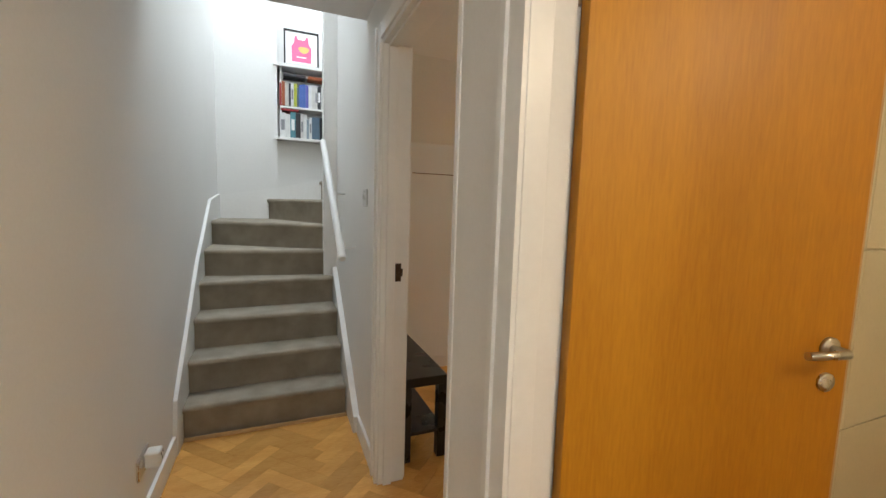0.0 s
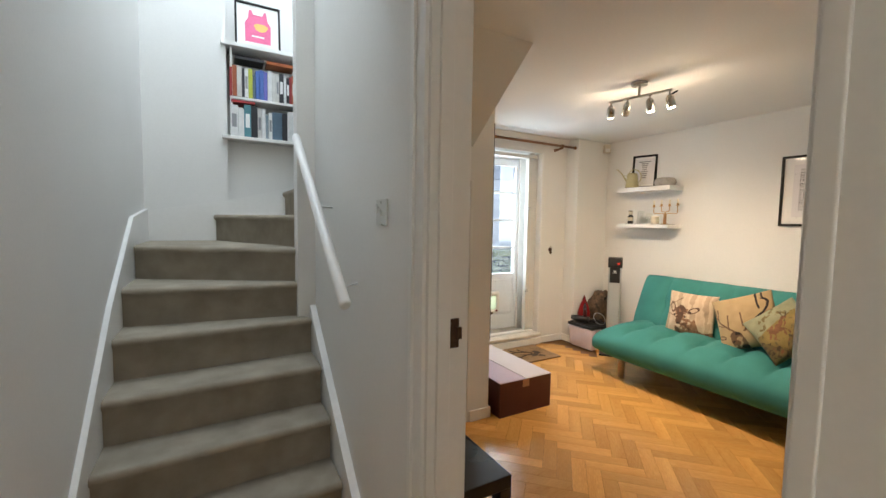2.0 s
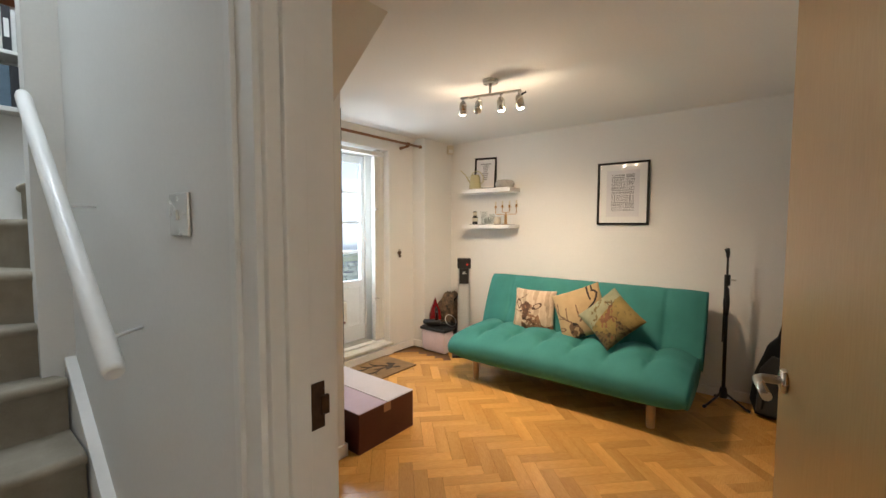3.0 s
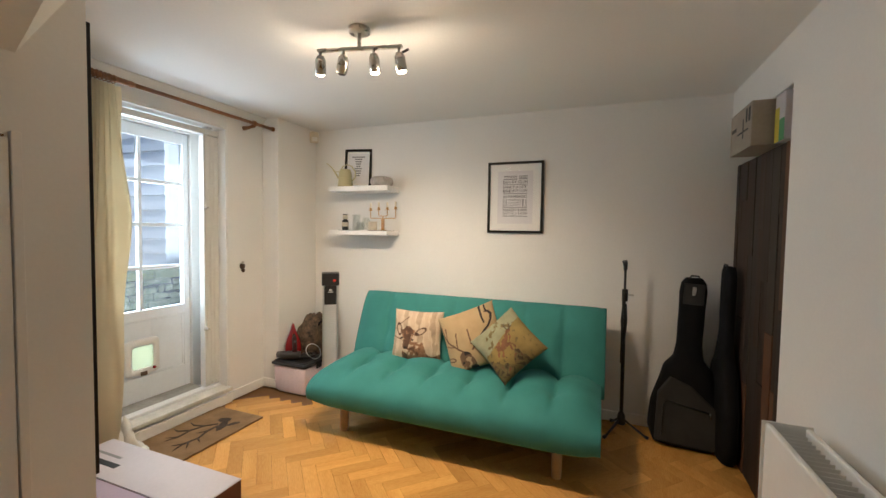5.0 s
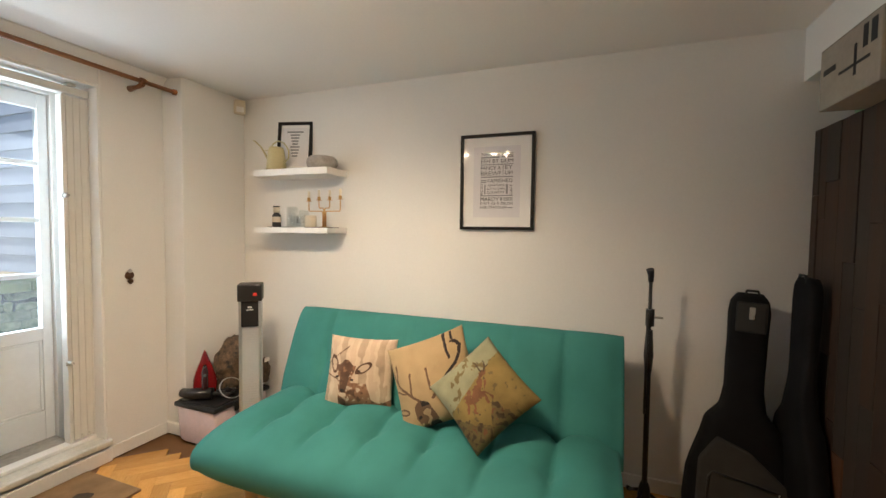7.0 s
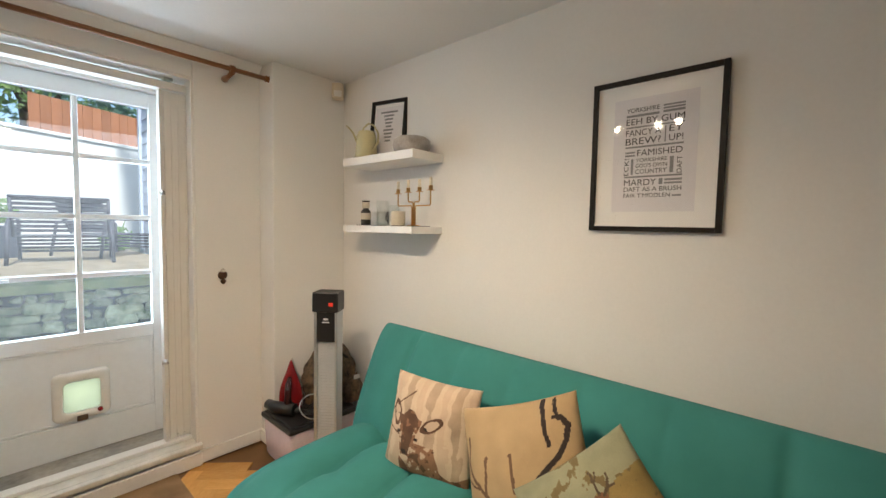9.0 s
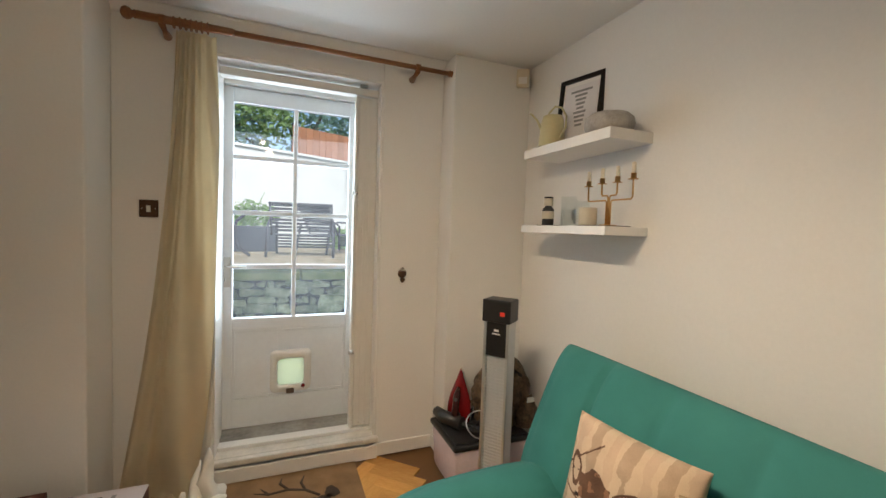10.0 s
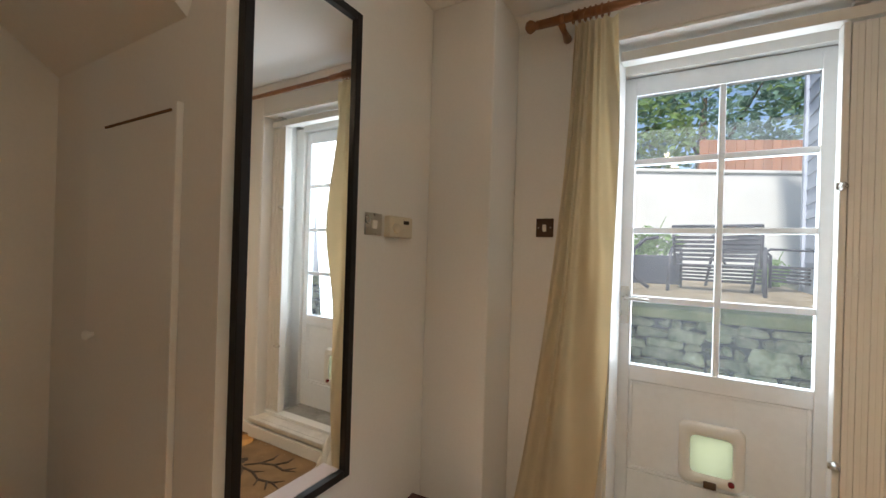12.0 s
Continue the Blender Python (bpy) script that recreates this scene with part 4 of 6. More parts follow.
# ---- tall mirror ----
mr = thing("wall_mirror", "tall narrow mirror in a black frame on the wall", "mirror", 2.67, 5.225, 0.53, 90)
for x0, z0, x1, z1 in ((-0.205, 0, -0.18, 1.50), (0.18, 0, 0.205, 1.50), (-0.18, 0, 0.18, 0.025), (-0.18, 1.475, 0.18, 1.50)):
    part("frame_bar", box(bm_new(), x0, -0.028, z0, x1, 0.0, z1, 0.002), FRAMEBLACK, mr)
part("mirror_glass", box(bm_new(), -0.18, -0.016, 0.025, 0.18, -0.012, 1.475), MIRROR, mr, "clear mirror glass")

# ---- curtain and pole ----
pole = thing("curtain_pole", "brown stained wooden curtain pole on turned brackets", "curtain pole", 3.06, 6.05, 2.205)
part("pole", tube(bm_new(), [(0.40, 0, 0), (1.48, 0, 0)], 0.0125, 14), RODWOOD, pole)
part("outer_pole", tube(bm_new(), [(0.03, 0, 0), (0.395, 0, 0), (0.405, 0, 0)], [0.0175, 0.0175, 0.0145], 16), RODWOOD, pole)
for x, s in ((0.03, -1), (1.48, 1)):
    part("finial", lathe(bm_new(), [(0.0, 0.0), (0.014, 0.0), (0.019, 0.006), (0.014, 0.014), (0.022, 0.024), (0.027, 0.037), (0.022, 0.05), (0.010, 0.057), (0.0, 0.058)], 16, (x, 0, 0), 0, "X") if s > 0 else
         lathe(bm_new(), [(0.0, -0.0), (0.014, -0.0), (0.019, -0.006), (0.014, -0.014), (0.022, -0.024), (0.027, -0.037), (0.022, -0.05), (0.010, -0.057), (0.0, -0.058)], 16, (x, 0, 0), 0, "X"), RODWOOD, pole)
for x in (0.12, 1.30):
    br = part("bracket", tube(bm_new(), [(x, 0.0, -0.018), (x, 0.05, -0.026), (x, 0.112, -0.03)], [0.014, 0.011, 0.018], 12), RODWOOD, pole)
    part("bracket_ring", tube(bm_new(), [(x - 0.012, 0, 0), (x + 0.012, 0, 0)], 0.02, 14), RODWOOD, br)
for k in range(7):
    part("ring", tube(bm_new(), [(0.165 + 0.022 * k + 0.002 * math.sin(k), 0.023 * math.cos(a), -0.004 + 0.023 * math.sin(a)) for a in (2 * math.pi * j / 12 for j in range(13))], 0.0035, 6, False), RODWOOD, pole)


def curtain():
    """A gathered curtain that widens downwards, in deep uneven folds, and spills onto the floor."""
    bm, rows = bm_new(), []
    nz, nu = 56, 120
    for i in range(nz + 1):
        f = i / nz
        z = 2.17 - 2.13 * f
        x0 = 3.235 - 0.09 * f - 0.12 * f ** 2.2
        x1 = 3.392 + 0.022 * math.sin(math.pi * f) - 0.085 * f ** 3
        row = []
        for j in range(nu + 1):
            u = j / nu
            ph = 2 * math.pi * (3.4 * u + 0.55 * math.sin(3.1 * u + 1.3 * f) - 1.1 * u * f)
            amp = (0.014 + 0.032 * min(1, f * 1.6)) * (0.6 + 0.4 * math.sin(6 * u + 2 + 2 * f))
            pinch = 1 - 0.5 * math.exp(-((f - 0.04) / 0.03) ** 2)
            y = 6.045 + amp * math.sin(ph) * pinch + 0.008 * math.sin(ph * 2 + 3 * f) - 0.03 * f + 0.006 * noise.noise(Vector((u * 6, f * 5, 0)))
            x = x0 + (x1 - x0) * u + 0.010 * math.cos(ph) * f
            zz = z + (0.02 * noise.noise(Vector((u * 8, 3, 0))) if i == nz else 0)
            row.append(bm.verts.new((x, y, zz)))
        rows.append(row)
    for i in range(10):
        f = (i + 1) / 10
        row = []
        for j in range(nu + 1):
            u = j / nu
            p = rows[nz][j].co
            row.append(bm.verts.new((p.x + 0.10 * f * u + 0.02 * math.sin(9 * u + 4 * f), p.y - 0.20 * f - 0.03 * math.sin(14 * u), 0.035 + 0.028 * math.sin(11 * u + 6 * f) + 0.02 * math.sin(3.1 * f) - 0.018 * f)))
        rows.append(row)
    for r0, r1 in zip(rows, rows[1:]):
        for k in range(nu):
            bm.faces.new((r0[k], r0[k + 1], r1[k + 1], r1[k])).smooth = True
    r = bmesh.ops.solidify(bm, geom=bm.faces[:], thickness=0.002)
    return bm


cu = thing("curtain", "heavy cream-yellow curtain drawn aside, pooling on the floor", "curtain", 0, 0, 0)
part("cloth", curtain(), CURTAIN, cu)
bm = bm_new()
tube(bm, [(3.372, 6.045, 0.25), (3.375, 6.02, 0.19), (3.365, 5.99, 0.12), (3.385, 5.985, 0.06), (3.425, 6.01, 0.052), (3.432, 6.05, 0.05)], [0.006, 0.022, 0.034, 0.036, 0.030, 0.014], 18)
tube(bm, [(3.335, 6.03, 0.20), (3.325, 5.98, 0.10), (3.33, 5.93, 0.05), (3.385, 5.915, 0.042), (3.43, 5.95, 0.040), (3.445, 5.985, 0.036)], [0.006, 0.024, 0.034, 0.032, 0.028, 0.012], 18)
tube(bm, [(3.28, 5.97, 0.10), (3.275, 5.91, 0.045), (3.31, 5.87, 0.038), (3.37, 5.875, 0.030)], [0.008, 0.028, 0.028, 0.012], 18)
bmesh.ops.subdivide_edges(bm, edges=bm.edges[:], cuts=2, use_grid_fill=True)
for v in bm.verts:
    v.co += Vector((0.010 * noise.noise(v.co * 26), 0.010 * noise.noise(v.co * 26 + Vector((7, 0, 0))), 0.007 * noise.noise(v.co * 30 + Vector((0, 9, 0)))))
    v.co.z = max(v.co.z, 0.002)
for f in bm.faces:
    f.smooth = True
part("lining", bm, LINING, cu, "off-white lining spilling out in soft folds")

tb = thing("tieback_hook", "small aged bronze curtain hook on the wall", "hook", 4.337, 6.163, 1.064)
part("rose", lathe(bm_new(), [(0.0, -0.012), (0.016, -0.012), (0.024, -0.006), (0.026, 0.0)], 18, (0, 0, 0), 0, "Y"), BRONZE, tb)
part("drop", lathe(bm_new(), [(0.0, -0.05), (0.010, -0.042), (0.016, -0.03), (0.010, -0.02), (0.0, -0.018)], 14, (0, -0.01, -0.004)), BRONZE, tb)
part("top_leaf", lathe(bm_new(), [(0.0, 0.018), (0.012, 0.022), (0.013, 0.034), (0.006, 0.042), (0.0, 0.044)], 12, (0, -0.006, -0.004)), STEEL, tb)

se = thing("motion_sensor", "small cream alarm motion sensor in the corner", "sensor", 4.985, 5.980, 2.172, -35)
part("housing", box(bm_new(), -0.037, -0.045, 0.0, 0.037, 0.0, 0.10, 0.01), CREAMPL, se)
part("lens", box(bm_new(), -0.024, -0.0475, 0.012, 0.024, -0.044, 0.05, 0.003), WHITEPL, se)

# ---- ceiling spotlight ----
sp = thing("ceiling_spotlight", "brushed steel ceiling bar with four small spotlights, three lit", "ceiling light", 3.50, 4.52, H)
part("canopy", lathe(bm_new(), [(0.0, -0.001), (0.05, -0.001), (0.05, -0.018), (0.046, -0.022), (0.0, -0.022)], 28), STEEL, sp)
part("stem", tube(bm_new(), [(0, 0, -0.02), (0, 0, -0.085)], 0.009, 12), STEEL, sp)
BD = Vector((0.22, -0.975, 0)).normalized()
bar_m = Matrix.Translation((0, 0, -0.085)) @ Matrix.Rotation(math.atan2(BD.y, BD.x), 4, "Z")
part("bar", moved(box(bm_new(), -0.205, -0.011, -0.014, 0.205, 0.011, 0.0, 0.004), bar_m), STEEL, sp)
HEADS = [(-0.19, (0.66, 0.52, -1), True), (-0.075, (0.25, 0.30, -0.55), False), (0.07, (0.38, 0.10, -1), True), (0.19, (0.34, -0.04, -1), True)]
for t, aim, lit in HEADS:
    base = BD * t + Vector((0, 0, -0.099))
    d = Vector(aim).normalized()
    hd = part("spot_head", tube(bm_new(), [base + Vector((0, 0, -0.028)) - d * 0.01, base + Vector((0, 0, -0.028)) + d * 0.008, base + Vector((0, 0, -0.028)) + d * 0.065, base + Vector((0, 0, -0.028)) + d * 0.069],
                               [0.015, 0.0245, 0.0265, 0.024], 20), STEEL, sp)
    part("knuckle", tube(bm_new(), [base + Vector((0, 0, 0.005)), base + Vector((0, 0, -0.03))], 0.006, 10), STEEL, hd)
    e = base + Vector((0, 0, -0.028))
    part("bulb", tube(bm_new(), [e + d * 0.0692, e + d * 0.076, e + d * 0.080], [0.0215, 0.021, 0.014], 16), BULB if lit else DARKBULB, hd)
    if lit:
        at = Vector((3.50, 4.52, H)) + e
        lamp("spot_bulb", "SPOT", look(at + d * 0.084, at + d * 1.0), SPOT_POWER, WARM, 0.02, None, 134, 1.0)
        lamp("bulb_spill", "POINT", Matrix.Translation(at + d * 0.10), 1.5, WARM, 0.02)
part("pull_knob", tube(bm_new(), [BD * 0.19 + Vector((0, 0, -0.125)), BD * 0.235 + Vector((0, 0, -0.105))], 0.006, 8), BLACKPL, sp)

# ---- bench by the door ----
bn = thing("tv_bench", "low black lacquered open bench against the wall", "bench", 1.69, 3.83, 0)
part("tabletop", box(bm_new(), 0, 0, 0.41, 0.25, 0.90, 0.46, 0.003), BLACKWOOD, bn)
part("shelf", box(bm_new(), 0.01, 0.01, 0.14, 0.24, 0.89, 0.158, 0.002), BLACKWOOD, bn)
for x in (0.0, 0.20):
    for y in (0.0, 0.85):
        part("leg", box(bm_new(), x, y, 0, x + 0.05, y + 0.05, 0.41, 0.002), BLACKWOOD, bn)

# ---- flat carton ----
tv = thing("carton", "large flat carton with white lid and dark red sides", "carton", 2.72, 4.92, 0)
part("side", box(bm_new(), 0.0, 0.0, 0.0, 0.47, 0.90, 0.245, 0.004), CARDRED, tv, "dark red printed side")
part("lid_flap", box(bm_new(), 0.0, 0.0, 0.2455, 0.225, 0.90, 0.250, 0.001), CARDLILAC, tv, "lilac-white lid flap")
part("lid_flap", moved(box(bm_new(), 0.232, 0.0, 0.2455, 0.47, 0.90, 0.250, 0.001), pose(0, 0, 0, 0, 0, 0)), CARDTOP, tv, "white lid flap")
part("tape", box(bm_new(), 0.20, -0.0012, 0.19, 0.26, 0.0, 0.245), mat("parcel_tape", (0.36, 0.20, 0.12), 0.3), tv, "strip of brown parcel tape")
part("print_bar", box(bm_new(), 0.30, 0.60, 0.2502, 0.33, 0.86, 0.2508), INK, tv, "dark printing on the lid")
part("print_bar", box(bm_new(), 0.36, 0.66, 0.2502, 0.375, 0.86, 0.2508), GREYINK, tv, "grey printing on the lid")
rb = thing("small_box", "small dark red box with yellow printing lying on the carton", "box", 2.72, 5.60, 0.2515, 4)
part("body", box(bm_new(), 0, 0, 0, 0.17, 0.19, 0.045, 0.003), CARDRED, rb)
part("print_bar", box(bm_new(), 0.05, 0.08, 0.0452, 0.11, 0.10, 0.0458), CARDYELLOW, rb)

# ---- door mat with a stag ----
mt = thing("door_mat", "brown coir door mat with a dark stag print", "door mat", 3.37, 5.69, 0)
part("mat_body", box(bm_new(), 0, 0, 0.0005, 0.71, 0.43, 0.014, 0.004), COIR, mt)


def blob(bm, cx, cy, rx, ry, z, ang=0.0, n=22, th=0.0015):
    c, s = math.cos(ang), math.sin(ang)
    ring = []
    for k in range(n):
        a = 2 * math.pi * k / n
        w = 1 + 0.10 * math.sin(3 * a + cx * 40) + 0.06 * math.sin(7 * a)
        x, y = rx * math.cos(a) * w, ry * math.sin(a) * w
        ring.append((cx + c * x - s * y, cy + s * x + c * y))
    top = [bm.verts.new((x, y, z + th)) for x, y in ring]
    bot = [bm.verts.new((x, y, z)) for x, y in ring]
    bm.faces.new(top)
    for k in range(n):
        bm.faces.new((bot[k], bot[(k + 1) % n], top[(k + 1) % n], top[k]))


bm = bm_new()
blob(bm, 0.50, 0.15, 0.060, 0.030, 0.0137, 0.45)
blob(bm, 0.56, 0.20, 0.034, 0.045, 0.0137, 0.2)
blob(bm, 0.45, 0.125, 0.024, 0.016, 0.0137, 0.3)
blob(bm, 0.545, 0.10, 0.040, 0.018, 0.0137, -0.5)
for pts in ([(0.50, 0.19), (0.44, 0.25), (0.36, 0.28), (0.27, 0.27), (0.20, 0.30)], [(0.44, 0.25), (0.42, 0.32), (0.44, 0.38)], [(0.36, 0.28), (0.32, 0.34), (0.33, 0.39)], [(0.27, 0.27), (0.23, 0.33)],
            [(0.48, 0.17), (0.40, 0.17), (0.31, 0.14), (0.22, 0.16), (0.14, 0.14)], [(0.40, 0.17), (0.35, 0.21)], [(0.31, 0.14), (0.28, 0.09)], [(0.22, 0.16), (0.18, 0.21)], [(0.25, 0.15), (0.20, 0.10)]):
    tube(bm, [(x, y, 0.0125) for x, y in pts], [0.008] * (len(pts) - 1) + [0.003], 6)
part("stag_print", bm, COIRDARK, mt, "dark stag head print")

# ---- cushions ----
def seg_dist(u, v, pts):
    """Distance from (u, v) to a line of points."""
    best = 9.0
    for (ax, ay), (bx, by) in zip(pts, pts[1:]):
        dx, dy = bx - ax, by - ay
        t = max(0.0, min(1.0, ((u - ax) * dx + (v - ay) * dy) / (dx * dx + dy * dy)))
        best = min(best, math.hypot(u - ax - t * dx, v - ay - t * dy))
    return best


def inside(u, v, cx, cy, rx, ry, ang=0.0):
    c, s = math.cos(ang), math.sin(ang)
    x, y = u - cx, v - cy
    x, y = c * x + s * y, -s * x + c * y
    return (x / rx) ** 2 + (y / ry) ** 2 < 1


def doe_print(u, v):
    w = 0.03 * noise.noise(Vector((u * 5, v * 5, 1)))
    fur = noise.noise(Vector((u * 6, v * 8, 3))) + 0.25 * noise.noise(Vector((u * 20, v * 26, 8)))
    u, v = u + w, v + w
    if inside(u, v, -0.43, -0.53, 0.075, 0.050) or inside(u, v, -0.63, -0.15, 0.048, 0.034) or inside(u, v, -0.14, -0.20, 0.048, 0.034):
        return 2
    if inside(u, v, -0.41, -0.65, 0.11, 0.06):
        return 0
    for cx, cy, rx, ry, a in ((-0.76, 0.20, 0.11, 0.26, 0.25), (0.18, 0.16, 0.29, 0.13, 0.60)):
        if inside(u, v, cx, cy, rx, ry, a):
            if inside(u, v, cx, cy, rx * 0.68, ry * 0.68, a):
                return 2 if fur > 0.25 else 3
            return 1
    f = max(0.0, min(1.0, (0.14 - v) / 0.74))      # down the face to the muzzle
    off = abs(u - (-0.35 - 0.07 * f))
    if (-0.62 < v < 0.20 and off < 0.29 - 0.17 * f) or (0.20 <= v < 0.36 and off < 0.22 - 0.9 * (v - 0.20)):
        if off > 0.19 - 0.10 * f and v < 0.02:
            return 5 if fur > -0.1 else 3
        return 1 if fur > -0.30 else 5
    if v < -0.28 and u > -0.30 and u < 0.30 - 0.35 * (v + 0.28) and u < 0.66:
        return 1 if fur > 0.20 else (5 if fur > -0.35 else 3)
    if v < -0.72 + 0.08 * math.sin(7 * u) and u > -0.55:
        return 1 if fur > -0.05 else 5
    branch = min(abs(v - 0.30 - 0.9 * (u + 0.85)), abs(v + 0.42 + 0.35 * u))
    if branch < 0.018 and u < -0.35:
        return 1
    trunk = math.sin(11.0 * u + 0.9 * math.sin(2.5 * v) + 6 * w) + 0.8 * noise.noise(Vector((u * 9, v * 1.8, 6))) + 0.3 * fur
    return 4 if trunk > 0.45 else (3 if trunk < -0.55 else 0)


# antler lines: points, half width at the root and at the tip
ANTLERS = [([(-0.02, -0.42), (0.30, -0.14), (0.52, 0.04), (0.72, 0.20), (0.84, 0.38), (0.88, 0.56), (0.80, 0.68), (0.70, 0.69)], 0.040, 0.030), ([(0.59, 0.34), (0.52, 0.95)], 0.050, 0.016),
           ([(0.76, 0.66), (0.69, 0.93)], 0.036, 0.014), ([(-0.02, -0.22), (-0.03, 0.26)], 0.045, 0.010), ([(-0.40, -0.40), (-0.62, -0.20), (-0.84, 0.05), (-0.93, 0.28), (-0.95, 0.62)], 0.032, 0.014),
           ([(-0.86, 0.10), (-0.82, 0.52)], 0.028, 0.010), ([(-0.55, -0.22), (-0.47, 0.24)], 0.040, 0.010), ([(-0.66, -0.18), (-0.95, -0.06)], 0.022, 0.010)]


def antler(u, v, pts, w0, w1):
    """Whether (u, v) lies on a line that tapers from w0 to w1."""
    n = len(pts) - 1
    for k in range(n):
        t = (k + 0.5) / n
        if seg_dist(u, v, pts[k:k + 2]) < w0 + (w1 - w0) * t:
            return True
    return False


def stag_print(u, v):
    w = 0.02 * noise.noise(Vector((u * 7, v * 7, 3)))
    for pts, w0, w1 in ANTLERS:
        if antler(u + w, v + w, pts, w0, w1):
            return 2 if u > 0.1 and w0 > 0.034 else 1
    if inside(u, v, -0.47, -0.76, 0.055, 0.035, 0.3) or inside(u, v, -0.16, -0.97, 0.13, 0.07):
        return 2
    if inside(u, v, -0.86, -0.54, 0.17, 0.075, -0.35):
        return 3 if inside(u, v, -0.86, -0.54, 0.12, 0.04, -0.35) else 1
    if inside(u + w, v + w, -0.30, -0.76, 0.24, 0.36, 0.35):
        fur = noise.noise(Vector((u * 6, v * 8, 4)))
        return 2 if v > -0.55 and abs(u + 0.26) < 0.10 else (1 if fur > -0.2 else 3)
    return 0


def hill_print(u, v):
    c = math.sqrt(0.5)
    a, b = c * (u + v), c * (v - u)      # upright axes of the turned cushion
    w = 0.05 * noise.noise(Vector((a * 6, b * 6, 2)))
    fur = noise.noise(Vector((a * 7, b * 7, 8))) + 0.35 * noise.noise(Vector((a * 20, b * 20, 5)))
    a, b = a + w, b + w
    for pts in ([(-0.02, 0.50), (-0.10, 0.62), (-0.26, 0.66)], [(-0.10, 0.62), (-0.16, 0.72)], [(0.04, 0.50), (0.06, 0.64), (-0.02, 0.76)], [(0.06, 0.62), (0.14, 0.70)]):
        if seg_dist(a, b, pts) < 0.018:
            return 2
    body = inside(a, b, 0.02, 0.42, 0.10, 0.12, -0.3) or inside(a, b, 0.03, 0.22, 0.10, 0.26, 0.15) or inside(a, b, -0.10, -0.08, 0.31, 0.19, 0.75)
    for x0, y0, x1, y1 in ((-0.28, -0.2, -0.22, -0.56), (-0.14, -0.22, -0.04, -0.50), (0.06, 0.0, 0.26, -0.22), (0.12, 0.05, 0.34, -0.10), (-0.04, -0.50, 0.06, -0.54)):
        body = body or seg_dist(a, b, [(x0, y0), (x1, y1)]) < 0.028
    if body:
        return 1 if fur > -0.30 else (2 if fur < -0.62 else 0)
    if b < -0.74 + 0.1 * fur or (a > 0.35 and b + a * 0.5 < 0.02 + 0.12 * fur):
        return 2 if fur > 0.15 else (1 if fur < -0.35 else 3)
    if a - 0.6 * b < -0.30:
        vine = min(abs(a + 0.62 + 0.06 * math.sin(9 * b)), abs(b - 0.66 - 0.08 * math.sin(8 * a)))
        return 3 if vine < 0.10 and fur > 0.10 else 4
    return 3 if fur > 0.45 else 0


def cushion(label, x, y, z, tilt, roll, size, thick, mats, pattern, yaw=0):
    ob = thing("cushion", label, "cushion", group="cushions on the sofa")
    ob.matrix_basis = pose(x, y, z, 0, 0, -90 + yaw) @ pose(0, 0, 0, tilt, 0, 0) @ pose(0, 0, 0, 0, roll, 0)
    n, bm = 128, bm_new()
    grids = []
    for side in (-1, 1):
        g = []
        for i in range(n + 1):
            row = []
            for j in range(n + 1):
                u, v = 2 * i / n - 1, 2 * j / n - 1
                e = max(0.0, (1 - u * u) * (1 - v * v))
                px = u * size / 2 * (0.94 + 0.06 * v * v)
                pz = v * size / 2 * (0.94 + 0.06 * u * u)
                if side == 1 and e == 0:
                    row.append(grids[0][i][j])
                    continue
                wr = 0.006 * noise.noise(Vector((u * 3 + x * 9, v * 3, y * 7))) * min(1, e * 4)
                row.append(bm.verts.new((px, side * (thick / 2 * e ** 0.42 + wr), pz)))
            g.append(row)
        grids.append(g)
    for s, g in enumerate(grids):
        for i in range(n):
            for j in range(n):
                q = (g[i][j], g[i + 1][j], g[i + 1][j + 1], g[i][j + 1])
                f = bm.faces.new(q if s == 0 else q[::-1])
                f.smooth = True
                f.material_index = pattern(2 * (i + 0.5) / n - 1, 2 * (j + 0.5) / n - 1) if s == 0 else 0
    part("cover", bm, mats, ob)
    return ob


def cloth(name, c, v=0.10):
    return mat(name, c, 0.9, var=v, scale=12, fine=500, bump=0.4)


cushion("cream cushion with a printed doe head, leaning on the backrest", 4.545, 4.682, 0.606, -14, 2, 0.365, 0.14,
        [cloth("doe_cream", (0.60, 0.475, 0.345)), cloth("doe_brown", (0.15, 0.075, 0.042), 0.3), cloth("doe_dark", (0.03, 0.018, 0.015)), cloth("doe_pale", (0.55, 0.42, 0.305)), cloth("doe_birch", (0.49, 0.37, 0.26), 0.2), cloth("doe_fawn", (0.30, 0.155, 0.085), 0.25)], doe_print, 14)
cushion("tan cushion with a printed stag and antlers, leaning askew", 4.49, 4.245, 0.648, -20, -24, 0.41, 0.15,
        [cloth("stag_tan", (0.40, 0.285, 0.15)), cloth("stag_brown", (0.15, 0.085, 0.045), 0.2), cloth("stag_dark", (0.022, 0.014, 0.012)), cloth("stag_pale", (0.36, 0.25, 0.14))], stag_print)
cushion("green and gold tapestry cushion with a deer, standing on its corner", 4.41, 3.985, 0.650, -26, 43, 0.355, 0.15,
        [cloth("hill_gold", (0.26, 0.185, 0.055), 0.2), cloth("hill_russet", (0.22, 0.095, 0.040), 0.3), cloth("hill_dark", (0.10, 0.066, 0.032), 0.3), cloth("hill_moss", (0.17, 0.125, 0.045), 0.2), cloth("hill_sage", (0.27, 0.27, 0.165), 0.15)], hill_print)

